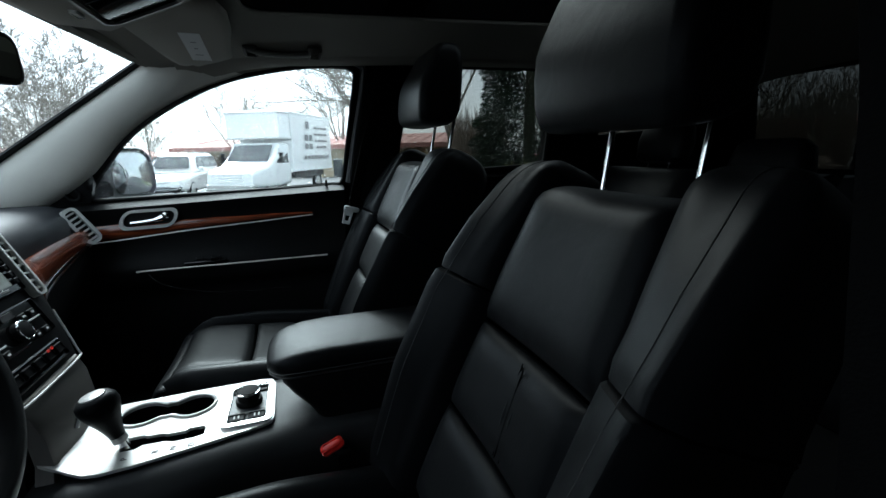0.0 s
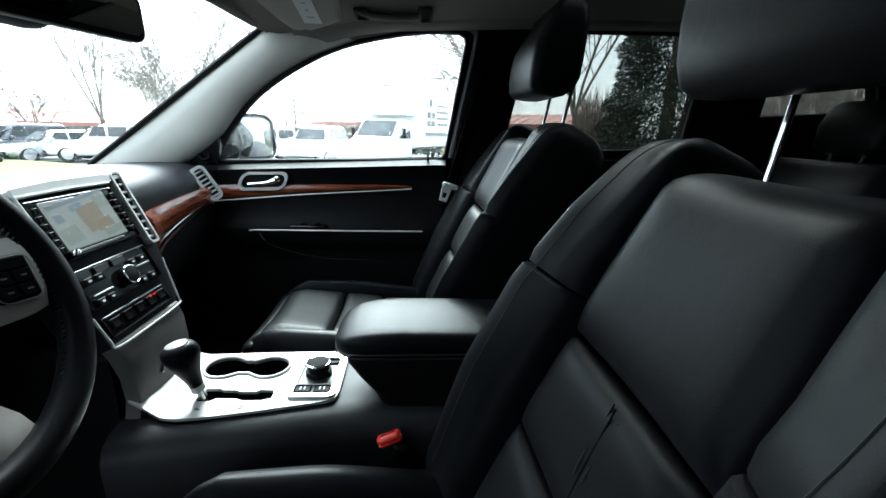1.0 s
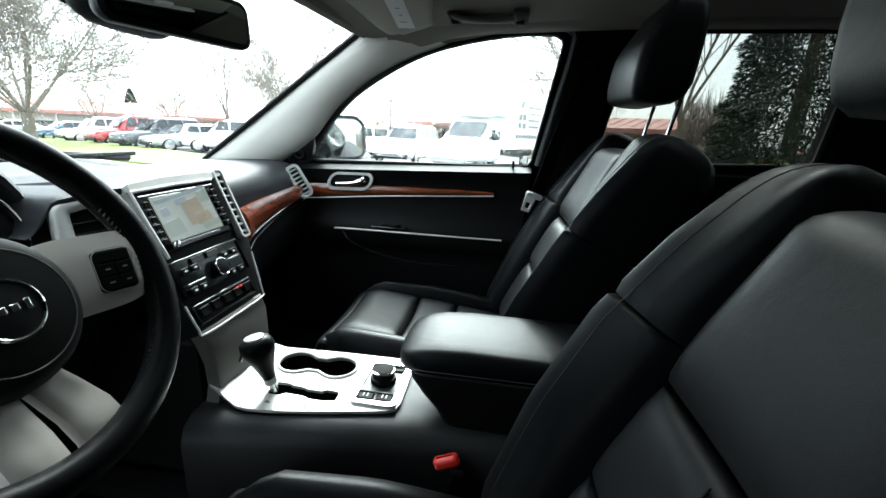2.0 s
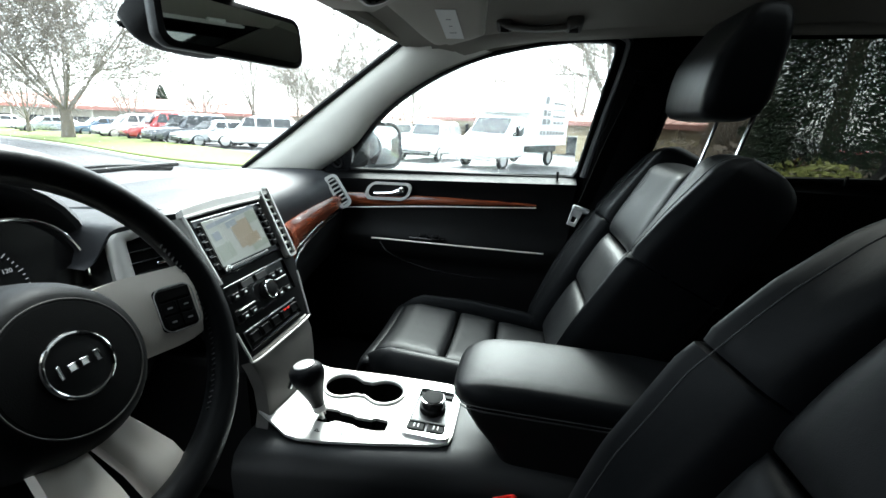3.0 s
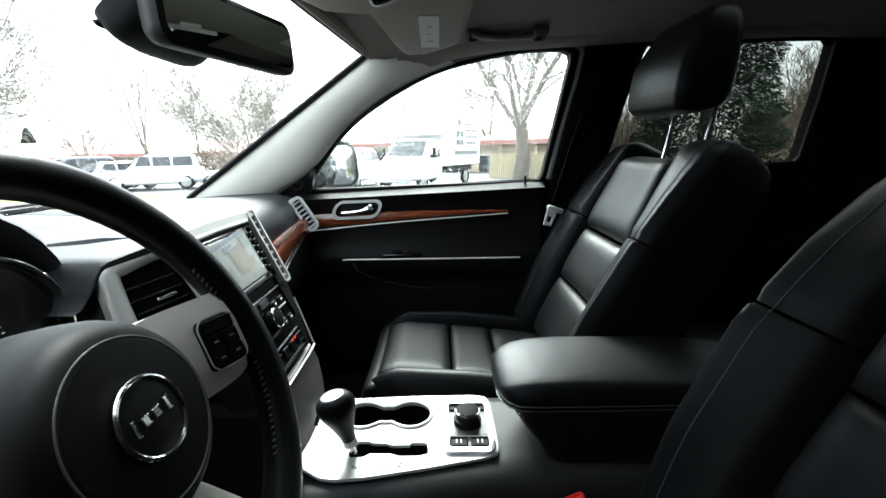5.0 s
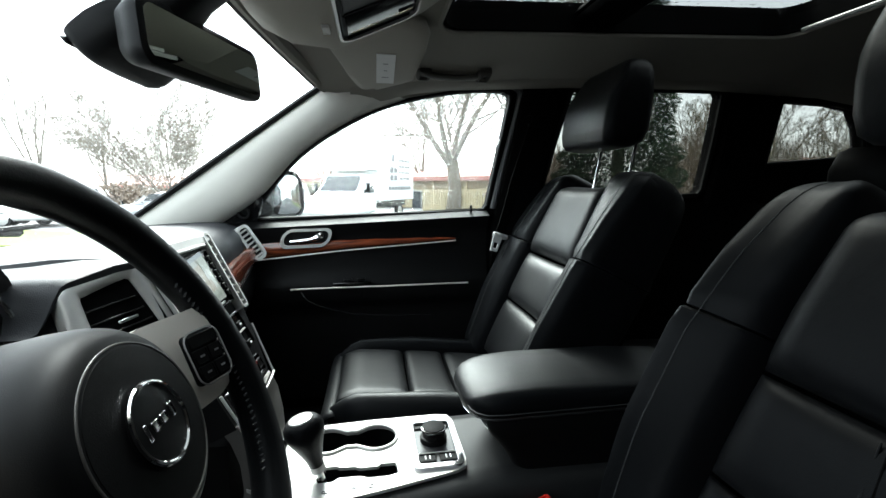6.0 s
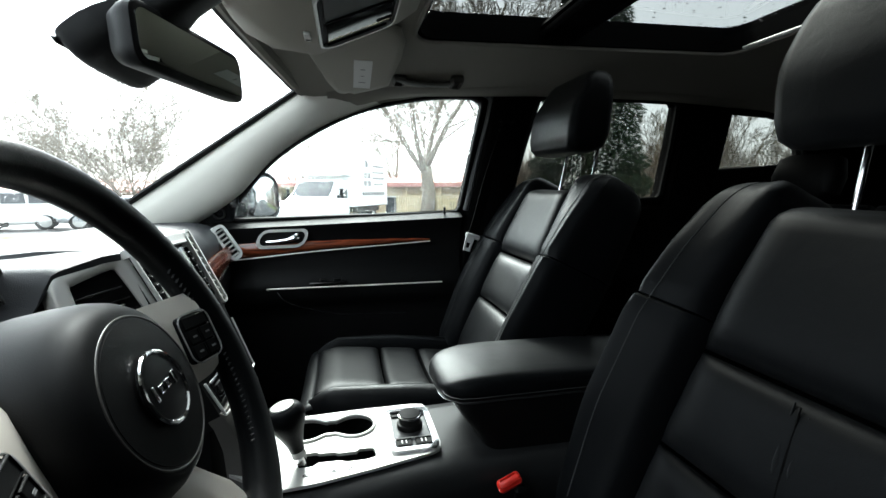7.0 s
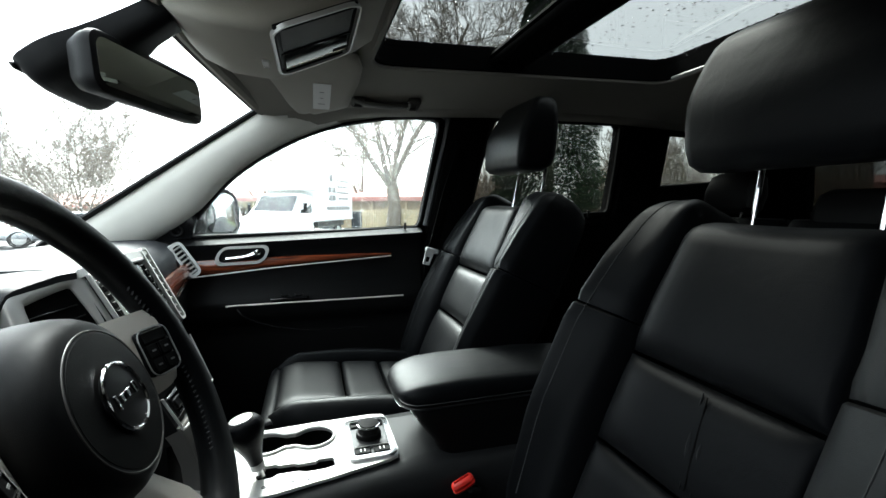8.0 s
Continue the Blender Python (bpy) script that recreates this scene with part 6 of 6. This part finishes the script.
for k, (a, d, h) in enumerate(((15, 44, 5.5), (25, 47, 6.0), (39, 45, 5.2), (46, 47, 6.2), (54, 46, 6.0), (61, 40, 6.5))):
    bare_tree("small leafless tree in front of the far roofs", polar(a, d), h, 0.13, 140 + k, 5, (8, 6, 4), 38, 40, 0.2, 0.014)
for k, (a, d, h) in enumerate(((-39.5, 30, 7.0), (-43, 29, 6.6), (-45.5, 27, 6.2), (-51, 25, 4.6), (-55, 24, 5.6), (-60, 26, 6.0))):
    bare_tree("leafless roadside tree in the strip of woods", polar(a, d), h, 0.09, 40 + k, 5, (9, 7, 4), 24, 36, 0.2, 0.009)
conifer("tall dense dark green conifer beside the lane", polar(-30.2, 15.0), 10.5, 4.3, 5)
conifer("small dark conifer far behind the roofs", polar(43, 75), 6.0, 3.2, 6)
for k, (a, d, s, m) in enumerate(((-27, 12.5, (2.2, 1.6, 1.15), SHRUB), (-22.5, 13.5, (2.2, 1.5, 1.0), BRUSH), (-32, 13.2, (2.0, 1.5, 1.0), BRUSH), (-36, 14.5, (2.4, 1.6, 1.5), BRUSH), (-41, 17, (3, 2, 1.9), BRUSH), (-48, 18, (3.2, 2, 1.6), BRUSH), (-56, 18, (3.4, 2, 1.7), BRUSH), (-20, 18, (2.6, 2, 1.5), BRUSH))):
    shrub("yellow-green winter shrub by the lane" if m is SHRUB else "low brown leafless brush", polar(a, d), s, 60 + k, m)
woods("far strip of brown leafless woods behind the conifer", (-34, -37.5, -39, -42, -45, -46.5, -50, -56, -62), (3.8, 4.6, 6.4, 6.8, 6.4, 4.6, 3.6, 4.6, 5.5), 28, 36, 60000, 31)
woods("brown leafless thicket between the conifer and the low building", (-19.5, -21, -24, -27), (1.6, 3.2, 3.0, 2.8), 19, 23, 14000, 32)
for k, (a, d) in enumerate(((17, 34), (20, 35), (24, 36), (27, 38), (8, 47), (13, 46))):
    shrub("brown leafless hedge behind the parked cars", polar(a, d), (4.0, 2.2, 2.3), 80 + k, BRUSH, n=900)


# ---------------------------------------------------------------- buildings
def low_building(name, label, az0, az1, dist0, dist1, eave, ridge, wall_mat, bays):
    """A long low shop building with a hipped red roof; the front runs between two bearings."""
    x0, y0, z0 = polar(az0, dist0)
    x1, y1, z1 = polar(az1, dist1)
    a, b = Vector((x0, y0, 0)), Vector((x1, y1, 0))
    base = min(z0, z1) - 0.3
    run = (b - a)
    L = run.length
    back = Vector((0, 0, 1)).cross(run.normalized())
    if back.dot(a) < 0:
        back = -back
    m = Matrix((run.normalized(), back, Vector((0, 0, 1)))).transposed().to_4x4()
    m.translation = Vector((a.x, a.y, base))
    h = thing(name, label, "building", "low shop buildings")
    h.matrix_world = m
    D = 9.0
    E, R = eave - base, ridge - base
    part("wall", block(L, D, E, 0.02, pose(L / 2, D / 2 + 0.6, E / 2)), wall_mat, h, "plain stucco wall", smooth=False)
    bmr = bmesh.new()
    eo = [(-0.6, -0.8), (L + 0.6, -0.8), (L + 0.6, D + 1.4), (-0.6, D + 1.4)]
    top = [(1.8, 3.0), (L - 1.8, 3.0), (L - 1.8, D - 2.2), (1.8, D - 2.2)]
    loft([[Vector((x, y, E)) for x, y in eo], [Vector((x, y, E + 0.35)) for x, y in eo], [Vector((x, y, R)) for x, y in top]], bm=bmr)
    part("roof", bmr, ROOF_RED, h, "red tile roof", smooth=False)
    for k in range(int(L / 0.9)):
        x = 0.2 + 0.9 * k
        part("roof_rib", tube([(x, -0.82, E + 0.36), (max(1.8, min(L - 1.8, x)), 3.0, R + 0.02)], 0.035, 4), ROOF_RED, h)
    for k in range(bays):
        x = L * (k + 0.5) / bays
        w = part("window", block(L / bays * 0.62, 0.10, E * 0.55, 0.02, pose(x, 0.58, E * 0.42)), WINDOW_DARK, h, "dark shop window", smooth=False)
        part("frame", block(L / bays * 0.66, 0.06, 0.10, 0.02, pose(x, 0.54, E * 0.70)), STUCCO_WHITE, w, smooth=False)
        part("mullion", block(0.07, 0.06, E * 0.55, 0.02, pose(x, 0.52, E * 0.42)), STUCCO_WHITE, w, smooth=False)
        part("post", block(0.22, 0.22, E, 0.03, pose(L * k / bays + 0.1, -0.4, E / 2)), wall_mat, h, smooth=False)
    return h


low_building("shop_building", "long low building with a red roof and tan walls", 12, -22, 50, 34, 1.6, 2.8, STUCCO, 9)
low_building("shop_building", "far low shops with red roofs", 60, 14, 70, 58, 0.9, 2.4, STUCCO_WHITE, 14)
low_building("shop_building", "low blue-grey building beyond the brush", -44, -66, 45, 40, 2.4, 3.4, STUCCO_WHITE, 5)

fence = thing("fence", "tan board fence in front of the low building", "fence")
fa, fb = Vector(polar(-6, 27)), Vector(polar(-20, 24))
nb = 42
for k in range(nb):
    p = fa.lerp(fb, (k + 0.5) / nb)
    ang = math.degrees(math.atan2(fb.y - fa.y, fb.x - fa.x))
    part("board", block((fb - fa).length / nb * 0.94, 0.03, 1.45, 0.008, pose(p.x, p.y, p.z + 0.72, 0, 0, ang), k=1), FENCE_WOOD, fence, smooth=False)
for zr in (0.35, 1.15):
    part("rail", tube([fa + Vector((0, 0.05, zr)), fb + Vector((0, 0.05, zr))], 0.04, 6), FENCE_WOOD, fence)


# ---------------------------------------------------------------- vehicles
def wheel_set(owner, xs, half, radius, mat=RUBBER):
    for x in xs:
        for s in (1, -1):
            m = axes((x, s * half, radius), (1, 0, 0), (0, 0, 1)) if s < 0 else axes((x, s * half, radius), (-1, 0, 0), (0, 0, 1))
            w = part("wheel", ring_tube(radius - 0.085, 0.085, m @ pose(0, 0, -0.05), 24, 8), mat, owner, "black tyre")
            part("rim", disc(radius - 0.12, 0.05, m @ pose(0, 0, -0.045), 20, 0.01), SATIN, w, "silver wheel rim")


def parked_car(label, paint, at, heading, kind="suv"):
    """A car with its nose along +x before it is turned to its heading."""
    c = thing("parked_car", label, "car", "parked cars", at)
    c.rotation_euler = (0, 0, radians(heading))
    tall = {"suv": 1.0, "sedan": 0.82, "van": 1.08}[kind]
    hz = 0.98 * (0.95 if kind == "sedan" else 1.05)
    rings = []
    for x, w, z0, z1 in ((-2.25, 0.74, 0.45, hz - 0.10), (-2.15, 0.86, 0.32, hz), (-1.2, 0.92, 0.28, hz + 0.02), (0.2, 0.92, 0.28, hz), (0.9, 0.92, 0.28, hz - 0.03), (1.7, 0.90, 0.30, hz - 0.13), (2.15, 0.82, 0.34, hz - 0.22), (2.28, 0.66, 0.45, hz - 0.32)):
        rings.append([Vector((x, a, (z0 + z1) / 2 + b)) for a, b in rrect(2 * w, z1 - z0, 0.16, 4)])
    part("body", loft(rings), paint, c, "painted car body")
    r = 1.72 * tall
    xr = -2.05 if kind != "sedan" else -1.55
    rings = []
    for z, x0, x1, w in ((hz - 0.03, xr - (0 if kind != "sedan" else 0.35), 1.0, 0.86), (lerp(hz, r, 0.5), xr + 0.08, 0.62, 0.79), (r - 0.08, xr + 0.25, 0.18, 0.70), (r, xr + 0.4, 0.0, 0.62)):
        rings.append([Vector(((x0 + x1) / 2 + a, b, z)) for a, b in rrect(x1 - x0, 2 * w, 0.14, 4)])
    part("cabin", loft(rings), paint, c)
    zc, zh = lerp(hz, r, 0.50), (r - hz) * 0.62
    for s in (1, -1):
        for x0, x1 in ((xr + 0.25, -0.95), (-0.87, -0.12), (-0.04, 0.50)):
            yw = 0.795
            poly = [(x0, zc - zh / 2), (x1 + (0.12 if x1 > 0.3 else 0), zc - zh / 2), (x1 - (0.12 if x1 > 0.3 else 0), zc + zh / 2), (x0 + 0.05, zc + zh / 2)]
            bm = sheet_with_holes(poly, [], lambda a, b, q: Vector((a, s * (yw + 0.022 - (b - zc) * 0.25 - q), b)), 0.02)
            part("window", bm, WINDOW_DARK, c, "dark car window", smooth=False)
        part("headlight", block(0.16, 0.28, 0.16, 0.04, pose(2.14, s * 0.62, hz - 0.33)), CHROME, c)
        part("tail_light", block(0.10, 0.20, 0.30, 0.03, pose(-2.17, s * 0.72, hz - 0.2)), RED, c)
        part("door_mirror", block(0.12, 0.2, 0.14, 0.04, pose(0.62, s * 1.0, hz + 0.08)), paint, c)
    bm = sheet_with_holes([(-0.66, -0.25), (0.66, -0.25), (0.56, 0.25), (-0.56, 0.25)], [], lambda a, b, q: Vector((0.62 - b * 0.9 + 0.12 - q, a, zc + b * (zh + 0.1) * 1.7)), 0.02)
    part("windscreen", bm, WINDOW_DARK, c, smooth=False)
    bm = sheet_with_holes([(-0.62, -0.2), (0.62, -0.2), (0.54, 0.2), (-0.54, 0.2)], [], lambda a, b, q: Vector((xr + 0.02 + b * 0.45 + q - 0.06, a, zc + b * zh * 2.2)), 0.02)
    part("rear_window", bm, WINDOW_DARK, c, smooth=False)
    part("grille", block(0.06, 0.9, 0.2, 0.03, pose(2.26, 0, hz - 0.42)), GLOSS, c)
    part("bumper", block(0.2, 1.6, 0.2, 0.06, pose(2.2, 0, 0.42)), PLASTIC, c)
    wheel_set(c, (-1.4, 1.45), 0.88, 0.36)
    return c


for az, d, hd, col, kind, lab in (
        (33.6, 26, 205, "white", "suv", "white sport-utility car parked side-on in the lot"),
        (37.6, 27, 240, "silver", "sedan", "silver sedan parked in the lot"),
        (40.6, 29.5, 248, "dark", "suv", "dark sport-utility car parked in the row"),
        (43.2, 34, 245, "red", "van", "red van parked in the row"),
        (45.8, 38, 245, "white", "suv", "white car parked in the row behind the lawn"),
        (48.3, 43, 245, "blue", "sedan", "blue-grey sedan parked behind the lawn"),
        (52.5, 50, 245, "silver", "sedan", "silver sedan parked behind the lawn"),
        (56, 60, 245, "white", "sedan", "white sedan parked behind the lawn"),
        (24.5, 24, 200, "silver", "sedan", "pale silver sedan parked beyond the windscreen"),
        (19.5, 25, 215, "white", "suv", "white car parked beside the door mirror's view"),
        (12.3, 20.5, 262, "white", "suv", "white pickup-like car parked next to the truck"),
        (-33.2, 19.5, 350, "red", "sedan", "red car parked beyond the brush")):
    parked_car(lab, PAINTS[col], polar(az, d), hd, kind)

# white box truck
truck = thing("box_truck", "white box truck with dark lettering bars on its side", "truck", at=polar(2.5, 18.6))
truck.rotation_euler = (0, 0, radians(-118))
rings = []
for x, w, z0, z1 in ((0.35, 0.96, 0.45, 1.95), (1.0, 0.98, 0.42, 1.98), (1.25, 0.98, 0.42, 1.6), (1.9, 0.97, 0.42, 1.18), (2.55, 0.93, 0.45, 1.08), (2.75, 0.85, 0.5, 0.95)):
    rings.append([Vector((x, a, (z0 + z1) / 2 + b)) for a, b in rrect(2 * w, z1 - z0, 0.14, 4)])
part("cab", loft(rings), TRUCK_WHITE, truck, "white cab")
bm = sheet_with_holes([(-0.82, -0.5), (0.82, -0.5), (0.74, 0.5), (-0.74, 0.5)], [], lambda a, b, q: Vector((1.45 - b * 0.62 - q + 0.02, a, 1.56 + b * 0.70)), 0.03)
part("windscreen", bm, WINDOW_DARK, truck, "dark windscreen", smooth=False)
for s in (1, -1):
    bm = sheet_with_holes([(0.50, 1.25), (1.38, 1.25), (1.10, 1.80), (0.50, 1.82)], [], lambda a, b, q: Vector((a, s * (0.985 - (b - 1.3) * 0.06 - q), b)), 0.03)
    part("side_window", bm, WINDOW_DARK, truck, smooth=False)
    part("headlight", block(0.10, 0.30, 0.20, 0.04, pose(2.66, s * 0.68, 0.86)), CHROME, truck)
    mr = part("door_mirror", block(0.10, 0.22, 0.36, 0.04, pose(1.35, s * 1.17, 1.45)), PLASTIC, truck)
    part("mirror_arm", tube([(1.3, s * 0.97, 1.3), (1.35, s * 1.1, 1.4)], 0.02, 6), PLASTIC, mr)
gr = part("grille", block(0.08, 1.0, 0.34, 0.03, pose(2.70, 0, 0.80)), GLOSS, truck, "dark grille")
for k in range(4):
    part("grille_bar", block(0.10, 1.0, 0.025, 0.008, pose(2.71, 0, 0.68 + 0.08 * k)), CHROME, gr)
part("bumper", block(0.2, 1.85, 0.22, 0.05, pose(2.74, 0, 0.48)), SATIN, truck)
box = part("cargo_box", block(3.7, 2.25, 2.25, 0.04, pose(-1.5, 0, 2.02)), TRUCK_WHITE, truck, "white cargo box")
part("overhang", block(0.95, 2.2, 1.0, 0.06, pose(0.72, 0, 2.62)), TRUCK_WHITE, truck)
for s in (1, -1):
    for u, z, w, h in ((-1.0, 2.70, 0.35, 0.30), (-1.05, 2.2, 0.8, 0.24), (-1.05, 1.86, 0.8, 0.22), (-2.2, 2.62, 1.3, 0.10), (-2.2, 2.36, 1.3, 0.10), (-2.2, 2.1, 1.3, 0.10), (-2.2, 1.84, 1.1, 0.10), (-1.7, 1.42, 2.4, 0.16)):
        for j in range(max(1, int(w / 0.28))):
            n = max(1, int(w / 0.28))
            part("lettering_bar", block(w / n * 0.78, 0.012, h, 0.003, pose(u + w * ((j + 0.5) / n - 0.5), s * 1.128, z), k=1), PRINT, box, smooth=False)
    part("skirt", block(2.6, 0.06, 0.28, 0.02, pose(-1.2, s * 1.0, 0.78)), PLASTIC, truck)
part("chassis", block(5.2, 1.0, 0.22, 0.03, pose(-0.6, 0, 0.72)), PLASTIC, truck)
wheel_set(truck, (-2.1, 1.75), 0.90, 0.38)

# ---------------------------------------------------------------- rain on the glass
def rain(name, label, n, where, seed, rmin, rmax):
    """Many flat drops; where(rng) gives a point, a normal and the direction down the glass."""
    rng = random.Random(seed)
    verts, faces = [], []
    K = 6
    for _ in range(n):
        p, nn, dn = where(rng)
        r = rmin + (rmax - rmin) * rng.random() ** 3
        sd = nn.cross(dn).normalized()
        st = rng.uniform(1.0, 1.5)
        b = len(verts)
        for j in range(K):
            verts.append(p + sd * (r * math.cos(2 * math.pi * j / K)) + dn * (r * st * math.sin(2 * math.pi * j / K)))
        verts.append(p + nn * (r * 0.55))
        for j in range(K):
            faces.append((b + j, b + (j + 1) % K, b + K))
        faces.append(tuple(b + K - 1 - j for j in range(K)))
    me = bpy.data.meshes.new(name)
    me.from_pydata(verts, [], faces)
    for pl in me.polygons:
        pl.use_smooth = True
    me.materials.append(WATER)
    ob = new(name, me)
    return tagged(ob, label, "rain drops", "", "stuff")


def inside(x, z, poly):
    c = False
    for (x1, z1), (x2, z2) in zip(poly, poly[1:] + poly[:1]):
        if (z1 > z) != (z2 > z) and x < (x2 - x1) * (z - z1) / (z2 - z1) + x1:
            c = not c
    return c


def on_side(poly):
    xs, zs = [p[0] for p in poly], [p[1] for p in poly]

    def where(rng):
        while True:
            x, z = rng.uniform(min(xs), max(xs)), rng.uniform(min(zs), max(zs))
            if inside(x, z, poly):
                return Vector((x, side_y(x, z) + 0.0345, z)), Vector((0, 0.97, 0.23)), Vector((0, 0.23, -0.97))
    return where


def on_screen(rng):
    t, f = rng.uniform(0.05, 1.0), rng.uniform(0.5, 0.985)
    i = f * (len(top_line) - 1)
    k = min(int(i), len(top_line) - 2)
    a = Vector(top_line[k]).lerp(Vector(top_line[k + 1]), i - k)
    b = Vector(bot_line[k]).lerp(Vector(bot_line[k + 1]), i - k)
    if rng.random() < 0.5:
        a.y, b.y = -a.y, -b.y
    p = a.lerp(b, t) + Vector((-0.02, 0, 0.03)) * math.sin(math.pi * t) * (1 - (a.y / 0.63) ** 2)
    d = (b - a).normalized()
    nn = d.cross(Vector((0, 1, 0)))
    if nn.z < 0:
        nn = -nn
    return p + nn * 0.002, nn, d


def on_roof(rng):
    x, y = rng.uniform(-0.06, 0.85), rng.uniform(-0.29, 0.29)
    return Vector((x, y, crown(x) + 0.0545 - 0.03 * (y / 0.5) ** 2)), Vector((0, 0, 1)), Vector((1, 0.2, 0)).normalized()


rain("rain_drops_windscreen", "fine rain drops on the windscreen", 30000, on_screen, 1, 0.0004, 0.0013)
rain("rain_drops_front_door", "fine rain drops on the front door glass", 15000, on_side(FRONT_WINDOW), 2, 0.0004, 0.0012)
rain("rain_drops_rear_door", "fine rain drops on the rear door glass", 7000, on_side(REAR_WINDOW), 3, 0.0004, 0.0011)
rain("rain_drops_quarter", "fine rain drops on the quarter glass", 6000, on_side(QUARTER_WINDOW), 4, 0.0005, 0.0015)
rain("rain_drops_roof", "rain drops on the sunroof glass", 900, on_roof, 5, 0.0012, 0.0045)
